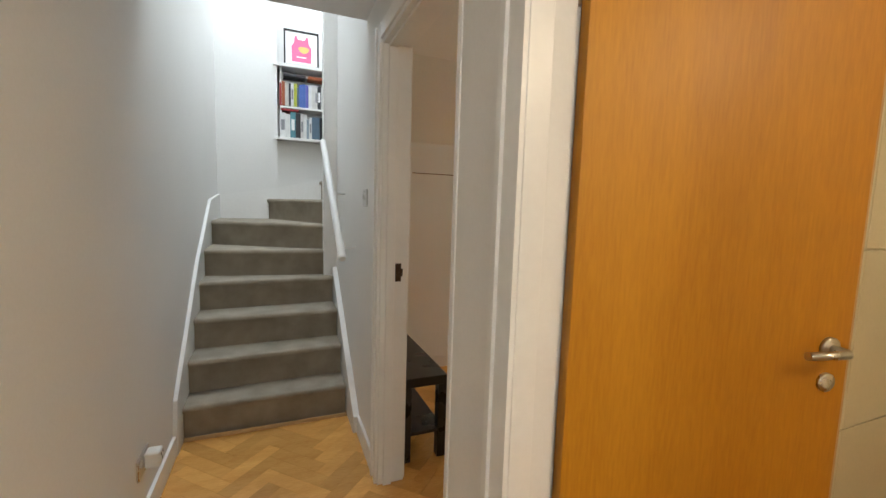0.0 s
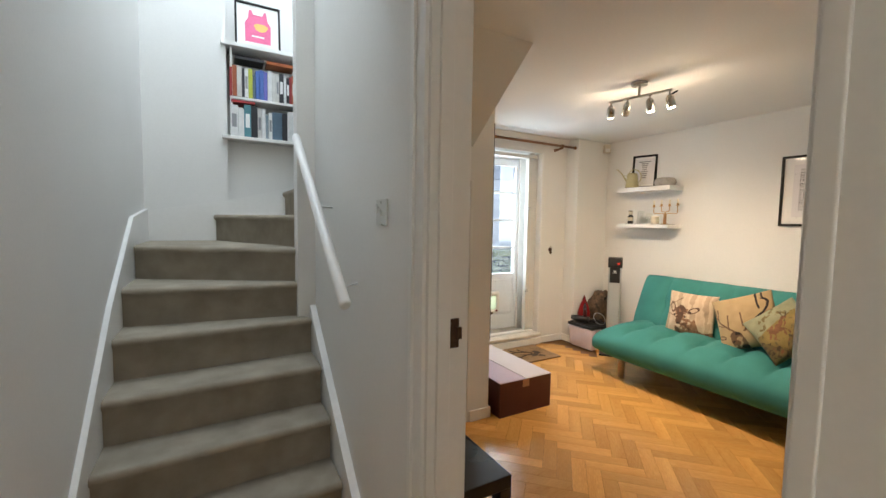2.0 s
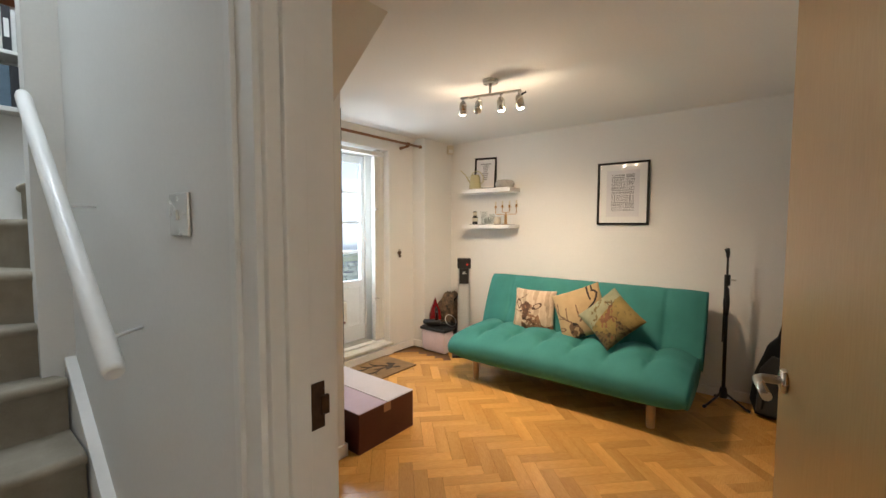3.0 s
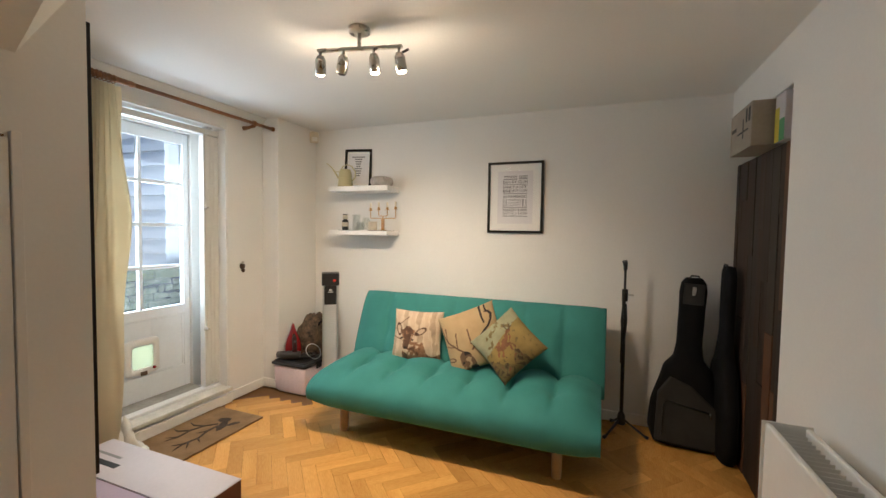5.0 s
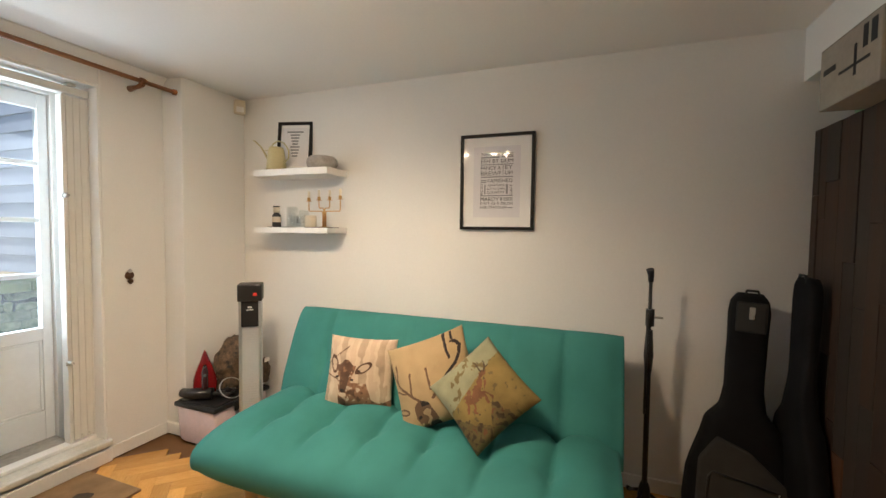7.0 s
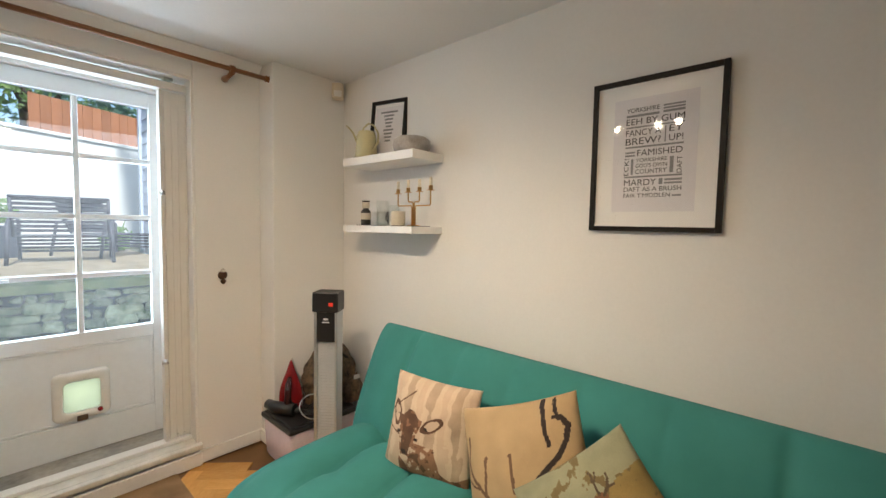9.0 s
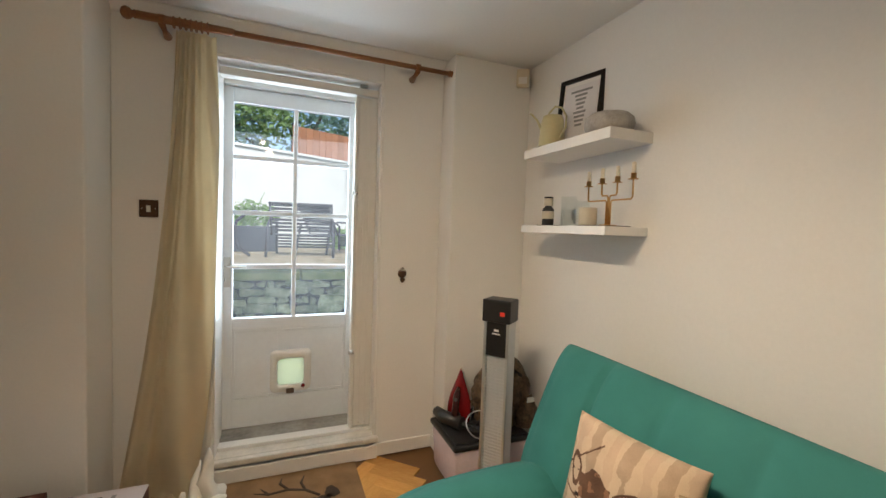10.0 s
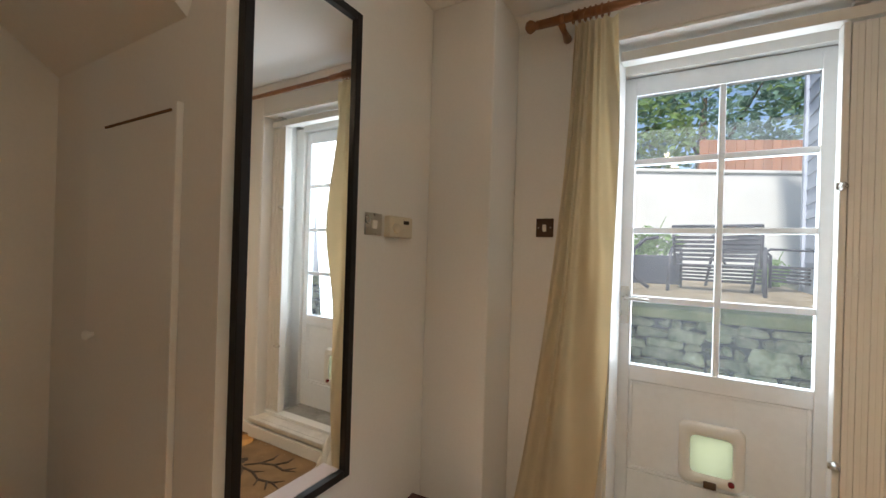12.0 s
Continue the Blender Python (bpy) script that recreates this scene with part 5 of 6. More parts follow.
# ---- shelves and what stands on them ----
for nm, z0, z1 in (("upper", 1.702, 1.746), ("lower", 1.330, 1.366)):
    single("floating_shelf", box(bm_new(), 4.828, 5.105, z0, 5.05, 5.69, z1, 0.002), GLOSS, "white floating wall shelf, %s of the two" % nm, "shelf", group="floating shelves")
US, LS = 1.7465, 1.3665

sf, sf_print = picture("picture_frame", "small black framed print leaning on the upper shelf", 5.005, 5.505, US, -77, -6, 0.25, 0.35, 0.020, PRINT, 0.19, 0.27)
bm = bm_new()
for k in range(9):
    w = 0.12 if k == 0 else 0.04 + 0.03 * ((k * 7) % 4) / 3
    box(bm, -w / 2, -0.0128, 0.275 - 0.021 * k, w / 2, -0.0121, 0.286 - 0.021 * k)
part("small_print", bm, GREYINK, sf_print, "rows of grey print")

can = thing("watering_can", "pale yellow enamel watering can with looped handle on the shelf", "watering can", 4.905, 5.57, US)
can.scale = (0.88, 0.88, 0.88)
part("body", lathe(bm_new(), [(0.0, 0.0), (0.072, 0.0), (0.075, 0.004), (0.060, 0.15), (0.052, 0.175), (0.049, 0.176), (0.046, 0.170), (0.0, 0.165)], 28), ENAMEL, can)
part("handle", tube(bm_new(), [(0.0, 0.045 - 0.0 + 0.012, 0.165), (0, 0.03, 0.205), (0, -0.02, 0.225), (0, -0.075, 0.205), (0, -0.118, 0.15), (0, -0.115, 0.09), (0, -0.075, 0.055), (0, -0.060, 0.05)], 0.0055, 10), ENAMEL, can)
part("spout", tube(bm_new(), [(0, 0.062, 0.07), (0, 0.10, 0.12), (0, 0.15, 0.19), (0, 0.205, 0.235), (0, 0.225, 0.245)], [0.011, 0.008, 0.006, 0.005, 0.005], 10), ENAMEL, can)
part("brace", tube(bm_new(), [(0, 0.052, 0.155), (0, 0.128, 0.160)], 0.003, 8), ENAMEL, can)
part("mat", lathe(bm_new(), [(0.0, -0.0), (0.085, 0.0), (0.085, 0.0025), (0.0, 0.0025)], 24), SLATE, can, "dark round mat under the can")
bl = thing("stone_bowl", "low rounded grey stoneware bowl on the shelf", "bowl", 4.925, 5.215, US)
part("bowl", lathe(bm_new(), [(0.0, 0.0), (0.07, 0.0), (0.092, 0.012), (0.10, 0.035), (0.094, 0.062), (0.076, 0.078), (0.064, 0.080), (0.060, 0.074), (0.0, 0.060)], 32), STONEBOWL, bl)

single("slate_mat", box(bm_new(), -0.05, -0.10, 0, 0.05, 0.10, 0.003, 0.001), SLATE, "thin dark slate mat on the lower shelf", "mat", 4.925, 5.22, LS + 0.0003)
single("slate_mat", box(bm_new(), -0.05, -0.075, 0, 0.05, 0.075, 0.003, 0.001), SLATE, "thin dark slate mat under the bottle", "mat", 4.925, 5.545, LS + 0.0003)
LZ = LS + 0.0035
bt = thing("bottle", "small dark bottle with a cream label", "bottle", 4.90, 5.565, LZ)
part("glass", lathe(bm_new(), [(0.0, 0.0), (0.026, 0.0), (0.028, 0.003), (0.028, 0.075), (0.022, 0.085), (0.016, 0.09), (0.016, 0.094), (0.0, 0.094)], 20), SLATE, bt)
part("cap", lathe(bm_new(), [(0.0, 0.0945), (0.021, 0.0945), (0.021, 0.13), (0.0, 0.13)], 20), LABELCREAM, bt, "cream cap")
part("lid", lathe(bm_new(), [(0.0, 0.1305), (0.022, 0.1305), (0.022, 0.138), (0.0, 0.138)], 20), BLACKPL, bt)
part("label", lathe(bm_new(), [(0.0283, 0.03), (0.0285, 0.031), (0.0285, 0.066), (0.0283, 0.067)], 20), LABELCREAM, bt, "cream paper label")


def glass_jar(x, y, r, h, label, wall=0.003):
    ob = thing("glass_jar", label, "glass", x, y, LZ - 0.003, group="glasses on the shelf")
    part("glass", lathe(bm_new(), [(0.0, 0.0), (r * 0.9, 0.0), (r, 0.005), (r, h), (r - wall, h), (r - wall, 0.008), (0.0, 0.006)], 24), GLASSWARE, ob)


glass_jar(4.965, 5.492, 0.038, 0.142, "tall clear glass jar")
glass_jar(4.895, 5.405, 0.034, 0.075, "short clear glass tumbler")
gv = thing("glass_vase", "rounded clear glass vase with bright rim", "glass", 4.955, 5.385, LZ - 0.003, group="glasses on the shelf")
part("glass", lathe(bm_new(), [(0.0, 0.0), (0.025, 0.0), (0.045, 0.03), (0.046, 0.06), (0.033, 0.095), (0.028, 0.115), (0.025, 0.115), (0.030, 0.094), (0.042, 0.06), (0.040, 0.03), (0.0, 0.006)], 24), GLASSWARE, gv)
cj = thing("candle_jar", "candle in a small glass with a cream label", "candle", 4.90, 5.285, LZ)
part("glass", lathe(bm_new(), [(0.0, 0.0), (0.036, 0.0), (0.037, 0.004), (0.037, 0.075), (0.0345, 0.075), (0.0345, 0.045), (0.0, 0.045)], 24), LABELCREAM, cj)
part("wick", tube(bm_new(), [(0, 0, 0.045), (0.002, 0, 0.058)], 0.0012, 6), INK, cj)

cd = thing("candelabra", "slender brass candelabra with four pale candles", "candelabra", 4.935, 5.205, LZ)
part("base", lathe(bm_new(), [(0.0, 0.0), (0.034, 0.0), (0.034, 0.004), (0.0, 0.005)], 20), BRASS, cd)
for k, (yy, top) in enumerate(((0.122, 0.17), (0.042, 0.175), (-0.042, 0.175), (-0.122, 0.18))):
    s0 = 0.012 if k < 2 else -0.012
    s0 *= 1.0 if k in (0, 3) else 0.35
    bend = 0.105 if k in (0, 3) else 0.125
    part("arm", tube(bm_new(), [(0, s0, 0.004), (0, s0, bend - 0.008), (0, s0 + (0.006 if yy > 0 else -0.006), bend), (0, yy - (0.006 if yy > 0 else -0.006), bend), (0, yy, bend + 0.008), (0, yy, top)], 0.0033, 8), BRASS, cd)
    cp = part("cup", lathe(bm_new(), [(0.0, top), (0.019, top), (0.0195, top + 0.002), (0.0105, top + 0.003), (0.0105, top + 0.024), (0.009, top + 0.024), (0.0, top + 0.010)], 16, (0, yy, 0)), BRASS, cd)
    part("candle", lathe(bm_new(), [(0.0, top + 0.010), (0.0085, top + 0.010), (0.0078, top + 0.065), (0.0, top + 0.068)], 12, (0, yy, 0)), WAX, cp, "pale wax candle")

# ---- heater, box and bag in the corner ----
HEATGREY = mat("satin_silver", (0.66, 0.68, 0.70), 0.35, 0.25, var=0.04, bump=0.03)
ht = thing("tower_heater", "slim aluminium tower heater with black control head", "heater", 4.625, 5.515, 0, -52)
part("foot", box(bm_new(), -0.12, -0.10, 0.0, 0.12, 0.10, 0.018, 0.006), BLACKPL, ht)
part("side_rail", box(bm_new(), -0.062, -0.045, 0.018, -0.048, 0.045, 0.915, 0.003), ALU, ht)
part("side_rail", box(bm_new(), 0.048, -0.045, 0.018, 0.062, 0.045, 0.915, 0.003), ALU, ht)
part("back_panel", box(bm_new(), -0.048, 0.035, 0.018, 0.048, 0.045, 0.915, 0.002), ALU, ht)
part("reflector", box(bm_new(), -0.047, -0.02, 0.05, 0.047, -0.014, 0.76), HEATGREY, ht, "polished reflector")
part("face_plate", box(bm_new(), -0.048, -0.042, 0.76, 0.048, -0.034, 0.915, 0.001), BLACKPL, ht)
part("face_print", box(box(bm_new(), -0.012, -0.0428, 0.874, 0.012, -0.0421, 0.884), -0.02, -0.0428, 0.86, 0.02, -0.0421, 0.866), PAPER, ht)
for k in range(46):
    part("grille_bar", box(bm_new(), -0.048, -0.040, 0.06 + k * 0.0152, 0.048, -0.037, 0.0635 + k * 0.0152), HEATGREY, ht)
for k in (-0.024, 0.0, 0.024):
    part("grille_bar", box(bm_new(), k - 0.0015, -0.0365, 0.05, k + 0.0015, -0.034, 0.76), HEATGREY, ht)
part("control_head", box(bm_new(), -0.068, -0.055, 0.916, 0.068, 0.055, 1.02, 0.006), BLACKPL, ht)
part("display", box(bm_new(), 0.020, -0.0565, 0.950, 0.042, -0.0545, 0.968), REDLIGHT, ht, "small red lit display")

tbx = thing("storage_box", "cloudy plastic storage box with a black lid", "storage box", 4.70, 5.825, 0)
bm = hull(bm_new(), [(sx * (0.20 + 0.012 * t), sy * (0.155 + 0.01 * t), 0.002 + 0.235 * t) for sx in (-1, 1) for sy in (-1, 1) for t in (0, 1)])
bmesh.ops.bevel(bm, geom=bm.edges[:], offset=0.018, segments=3, profile=0.5, affect="EDGES")
part("tub", bm, TUB, tbx, "", True)
part("lid", box(box(bm_new(), -0.222, -0.175, 0.232, 0.222, 0.175, 0.262, 0.010), -0.205, -0.158, 0.258, 0.205, 0.158, 0.272, 0.008), BLACKPL, tbx, "black plastic lid")
for s in (-1, 1):
    part("clip", box(bm_new(), s * 0.05 - 0.03, -0.183, 0.20, s * 0.05 + 0.03, -0.174, 0.262, 0.003), BLACKPL, tbx)

ir = thing("steam_iron", "glossy dark red steam iron standing on its heel", "iron", 4.60, 5.875, 0.273, -40)


def iron_half(f):
    """Half width of the iron at height fraction f."""
    return 0.066 * (0.62 + 0.38 * math.sin(math.pi * min(1.0, 0.12 + f * 1.1) ** 0.8)) * (1 - f ** 3.2) + 0.0015


rows = []
for i in range(25):
    f = i / 24
    w = iron_half(f)
    rows.append([(w * math.cos(a), 0.012 * f + (0.040 * (1 - 0.55 * f) if math.sin(a) < 0 else 0.026) * math.sin(a) * min(1, w / 0.03), 0.295 * f) for a in (2 * math.pi * k / 28 for k in range(28))])
part("body", loft(bm_new(), rows), RED, ir, "glossy dark red shell")
rows = [[(iron_half(i / 16) * 1.03 * math.cos(a), 0.036 + 0.006 * math.sin(a), 0.298 * i / 16) for a in (2 * math.pi * k / 16 for k in range(16))] for i in range(17)]
part("soleplate", loft(bm_new(), rows), STEEL, ir, "steel soleplate")
part("handle", tube(bm_new(), [(0, -0.030, 0.010), (0, -0.062, 0.030), (0, -0.074, 0.075), (0, -0.070, 0.125), (0, -0.050, 0.170), (0, -0.024, 0.205)], [0.018, 0.020, 0.019, 0.018, 0.019, 0.010], 16), mat("dark_gloss_grip", (0.035, 0.008, 0.009), 0.12, bump=0), ir, "near-black glossy grip")
part("steam_button", tube(bm_new(), [(0, -0.066, 0.150), (0, -0.078, 0.156)], 0.010, 12), BLACKPL, ir)
part("dial", lathe(bm_new(), [(0.0, -0.048), (0.017, -0.048), (0.02, -0.036), (0.0, -0.036)], 18, (0, 0, 0.055), 0, "Y"), BLACKPL, ir)

dr = thing("hair_dryer", "black hair dryer lying on the storage box lid", "hair dryer", 4.545, 5.80, 0.306)
part("barrel", tube(bm_new(), [(-0.045, 0.15, 0.012), (-0.035, 0.08, 0.010), (0.03, -0.02, 0.004)], [0.026, 0.034, 0.036], 16), BLACKPL, dr)
part("grip", tube(bm_new(), [(0.0, 0.02, 0.0), (0.06, -0.02, -0.008), (0.10, -0.04, -0.012)], [0.018, 0.016, 0.014], 12), BLACKPL, dr)
wr = thing("coiled_cable", "pale coiled cable leaning on the box lid", "cable", 4.645, 5.70, 0.275)
part("coil", tube(bm_new(), [(0.080 * math.cos(a) * (1 + 0.03 * math.sin(3 * a)), 0.040 * math.sin(a), 0.060 + 0.055 * math.sin(a)) for a in (2 * math.pi * k / 40 * 2 for k in range(41))], 0.0035, 6, False), ALU, wr)
wb = thing("coiled_cable", "black coiled cable heaped on the box lid", "cable", 4.66, 5.76, 0.275)
part("coil", tube(bm_new(), [((0.05 + 0.02 * math.sin(2.3 * k)) * math.cos(k * 0.7), (0.04 + 0.02 * math.cos(1.7 * k)) * math.sin(k * 0.7), 0.012 + 0.018 * (k % 7) / 7) for k in range(60)], 0.005, 6, False), BLACKPL, wb)

bg = thing("camouflage_bag", "crumpled camouflage holdall slumped in the corner", "bag", 4.855, 5.855, 0.0)


def crumple(bm, rx, ry, h, seed, nu=40, nv=26):
    rows = []
    for i in range(nv + 1):
        f = i / nv
        row = []
        for k in range(nu):
            a = 2 * math.pi * k / nu
            r = (1 - max(0, f - 0.55) ** 2 * 2.6) * (0.96 + 0.04 * math.sin(5 * f))
            r = max(r, 0.12)
            n1 = noise.noise(Vector((math.cos(a) * 2.2, math.sin(a) * 2.2, f * 3.4 + seed)))
            n2 = noise.noise(Vector((math.cos(a) * 6, math.sin(a) * 6, f * 8 + seed)))
            s = r * (1 + 0.20 * n1 + 0.13 * n2)
            row.append((rx * s * math.cos(a), ry * s * math.sin(a), h * f + 0.03 * n1 * f))
        rows.append(row)
    return loft(bm, rows)


part("sack", moved(crumple(bm_new(), 0.172, 0.130, 0.320, 3.0), pose(0, 0, 0.274)), CAMO, bg)
part("strap", tube(bm_new(), [(-0.10, -0.06, 0.45), (-0.06, -0.10, 0.54), (0.02, -0.09, 0.57), (0.09, -0.05, 0.52)], 0.010, 8), BLACKCLOTH, bg)

part("pouch", moved(crumple(bm_new(), 0.075, 0.05, 0.15, 8.0, 28, 16), pose(0.075, -0.115, 0.276, 4, 8, 25)), CAMO, bg)
part("tag", box(bm_new(), 0.055, -0.172, 0.42, 0.10, -0.168, 0.448, 0.001), WHITEPL, bg, "small white tag")

# ---- microphone stand ----
ms = thing("microphone_stand", "black folding microphone stand with a clip on top", "microphone stand", 4.86, 3.285, 0)
part("hub", lathe(bm_new(), [(0.0, 0.07), (0.026, 0.07), (0.03, 0.08), (0.024, 0.13), (0.016, 0.15), (0.0, 0.15)], 18), BLACKPL, ms)
for a in (20, 140, 260):
    c, s = math.cos(radians(a)), math.sin(radians(a))
    lg = part("leg", tube(bm_new(), [(0.02 * c, 0.02 * s, 0.10), (0.155 * c, 0.155 * s, 0.016)], 0.008, 8), BLACKPL, ms)
    part("rubber_foot", tube(bm_new(), [(0.150 * c, 0.150 * s, 0.0195), (0.172 * c, 0.172 * s, 0.0125)], 0.0115, 8), BLACKPL, lg)
part("lower_tube", tube(bm_new(), [(0, 0, 0.14), (-0.012, 0.004, 0.86)], 0.0125, 12), BLACKPL, ms)
part("upper_tube", tube(bm_new(), [(-0.012, 0.004, 0.84), (-0.018, 0.006, 1.13)], 0.0075, 10), BLACKPL, ms)
part("collar", tube(bm_new(), [(-0.010, 0.003, 0.70), (-0.011, 0.004, 0.78), (-0.012, 0.004, 0.90)], [0.015, 0.022, 0.014], 12), BLACKPL, ms)
part("boom_clutch", tube(bm_new(), [(-0.014, 0.004, 0.92), (-0.014, 0.004, 1.0)], 0.019, 12), BLACKPL, ms)
part("wing_screw", tube(bm_new(), [(-0.014, -0.005, 0.965), (-0.02, -0.05, 0.962)], 0.006, 8), STEEL, ms)
part("folded_boom", tube(bm_new(), [(-0.03, 0.014, 0.98), (-0.032, 0.016, 0.50)], 0.0065, 8), BLACKPL, ms)
part("clip", tube(bm_new(), [(-0.018, 0.006, 1.13), (-0.018, 0.006, 1.16), (-0.03, 0.012, 1.19)], [0.012, 0.013, 0.017], 10), BLACKPL, ms)


# ---- guitar bags ----
def bag_outline(f):
    """Half width of a gig bag at height fraction f."""
    pts = [(0.0, 0.17), (0.08, 0.205), (0.22, 0.20), (0.36, 0.165), (0.46, 0.135), (0.52, 0.085), (0.60, 0.072), (0.80, 0.074), (0.92, 0.078), (0.97, 0.07), (1.0, 0.045)]
    for (f0, w0), (f1, w1) in zip(pts, pts[1:]):
        if f <= f1:
            return w0 + (w1 - w0) * (f - f0) / (f1 - f0)
    return pts[-1][1]


def gig_bag(label, x, y, rz, lean, side, height, depth, badge=True):
    ob = thing("guitar_bag", label, "guitar bag")
    ob.matrix_basis = pose(x, y, 0.012, 0, 0, rz) @ pose(0, 0, 0, lean, side, 0)
    rows = []
    for i in range(61):
        f = i / 60
        w = bag_outline(f)
        d = depth / 2 * (1.0 if f < 0.45 else max(0.55, 1 - (f - 0.45) * 2.2)) * (0.85 if f in (0, 1) else 1)
        row = []
        for k in range(28):
            a = 2 * math.pi * k / 28
            c, s = math.cos(a), math.sin(a)
            wob = 1 + 0.03 * noise.noise(Vector((c * 2, s * 2, f * 9)))
            row.append((math.copysign(abs(c) ** 0.75, c) * w * wob, math.copysign(abs(s) ** 0.45, s) * d * wob, f * height))
        rows.append(row)
    part("shell", loft(bm_new(), rows), BLACKCLOTH, ob)
    if badge:
        front = -depth / 2
        bm = hull(bm_new(), [(sx * w, front - 0.012 + q, z) for sx, w, z in ((-1, 0.165, 0.02), (1, 0.18, 0.02), (-1, 0.165, 0.33), (1, 0.17, 0.27), (-1, 0.10, 0.44), (1, 0.02, 0.40)) for q in (0, 0.03)])
        bmesh.ops.bevel(bm, geom=bm.edges[:], offset=0.010, segments=2, profile=0.5, affect="EDGES")
        pk = part("pocket", bm, GREYCLOTH, ob, "grey front pocket")
        part("zip", tube(bm_new(), [(-0.125, front - 0.014, 0.06), (-0.125, front - 0.014, 0.26), (-0.11, front - 0.014, 0.285), (0.13, front - 0.014, 0.255)], 0.005, 6), BLACKPL, pk)
        part("zip_pull", tube(bm_new(), [(0.13, front - 0.016, 0.255), (0.135, front - 0.018, 0.225)], 0.004, 6), STEEL, pk)
        hp = part("head_panel", box(bm_new(), -0.058, -depth * 0.32, height * 0.84, 0.058, -depth * 0.27, height * 0.965, 0.008), GREYCLOTH, ob, "grey head panel")
        part("badge", box(bm_new(), -0.011, -depth * 0.345, height * 0.895, 0.011, -depth * 0.32, height * 0.945, 0.002), STEEL, hp, "small steel badge")
    part("carry_loop", tube(bm_new(), [(-0.03, -depth * 0.2, height * 0.985), (-0.02, -depth * 0.2, height + 0.012), (0.02, -depth * 0.2, height + 0.012), (0.03, -depth * 0.2, height * 0.985)], 0.006, 8), BLACKPL, ob)
    return ob


gig_bag("black guitar gig bag with grey pocket leaning upright", 4.84, 2.925, -93, -4, 2.4, 1.085, 0.15)
gig_bag("plain black gig bag standing behind the other", 4.83, 2.715, -176, 0, 1.5, 1.17, 0.10, False)

# ---- wood-clad cupboard in the alcove, and boxes on it ----
cl = thing("wooden_cupboard", "tall cupboard faced with dark mixed reclaimed boards", "cupboard", 4.155, 2.08, 0)
part("carcass", box(bm_new(), 0.0, 0.0, 0.0, 0.80, 0.55, 1.80, 0.003), BOARD_MATS[0], cl)
rng = random.Random(11)
xx = 0.0
while xx < 0.795:
    w = min(rng.choice((0.055, 0.075, 0.095)), 0.80 - xx)
    zz = 0.0
    while zz < 1.81:
        hh = min(rng.uniform(0.5, 1.1), 1.815 - zz)
        if 1.815 - zz - hh < 0.15:
            hh = 1.815 - zz
        k = rng.choice((0, 0, 1, 1, 2, 3, 3))
        part("board", box(bm_new(), xx + 0.001, 0.551, zz + 0.001, xx + w - 0.001, 0.570 + rng.uniform(0, 0.006), zz + hh - 0.001, 0.0015), BOARD_MATS[k], cl)
        zz += hh
    xx += w

b1 = thing("cardboard_box", "grey-brown printed cardboard box on the cupboard", "cardboard box", 4.285, 2.44, 1.8165, 0)
part("carton", box(bm_new(), 0, 0, 0, 0.345, 0.34, 0.215, 0.003), CARDGREY, b1)
part("side_print", box(box(box(bm_new(), 0.05, 0.3402, 0.09, 0.22, 0.3408, 0.10), 0.12, 0.3402, 0.06, 0.135, 0.3408, 0.16), 0.24, 0.3402, 0.12, 0.32, 0.3408, 0.14), INK, b1, "dark printed drawing")
# flat dark patches for the shade of hand holes, nothing is cut out
part("dark_hand_patch", box(box(bm_new(), 0.02, 0.3402, 0.13, 0.05, 0.3406, 0.20), 0.065, 0.3402, 0.13, 0.09, 0.3406, 0.20), INK, b1)
part("flap", box(bm_new(), 0.0, 0.0, 0.2155, 0.345, 0.34, 0.219, 0.001), CARDGREY, b1)
b2 = thing("cardboard_box", "white box with yellow and green printing on the cupboard", "cardboard box", 4.160, 2.40, 1.8165, 0)
part("carton", box(bm_new(), 0, 0, 0, 0.112, 0.29, 0.22, 0.003), CARDTOP, b2)
part("yellow_print", box(bm_new(), 0.06, 0.2902, 0.0, 0.111, 0.2908, 0.16), CARDYELLOW, b2)
part("green_print", box(bm_new(), 0.0, 0.2902, 0.0, 0.058, 0.2908, 0.10), CARDGREEN, b2)
b3 = thing("plastic_bag", "crumpled pale green plastic bag behind the box", "bag", 4.72, 2.54, 1.8155)
part("film", crumple(bm_new(), 0.07, 0.09, 0.17, 7.0, 28, 16), mat("green_film", (0.22, 0.48, 0.22), 0.3, var=0.2, scale=10, transmission=0.4), b3)

# ---- radiator ----
ra = thing("radiator", "white double panel radiator on the wall", "radiator", 2.75, 2.69, 0)
for y in (0.03, 0.15):
    part("panel", box(bm_new(), 0, y, 0.12, 0.93, y + 0.022, 0.68, 0.008), GLOSS, ra)
for k in range(30):
    part("fin", box(bm_new(), 0.02 + k * 0.0305, 0.053, 0.15, 0.0225 + k * 0.0305, 0.149, 0.655), GLOSS, ra)
part("side_cover", box(bm_new(), 0.93, 0.025, 0.12, 0.937, 0.18, 0.685, 0.002), GLOSS, ra)
part("side_cover", box(bm_new(), -0.007, 0.025, 0.12, 0.0, 0.18, 0.685, 0.002), GLOSS, ra)
for x in (0.1, 0.83):
    part("wall_bracket", box(bm_new(), x, -0.019, 0.25, x + 0.03, 0.03, 0.55), GLOSS, ra)
    part("pipe", tube(bm_new(), [(x, 0.09, 0.13), (x, 0.09, -0.005)], 0.008, 8), GLOSS, ra)

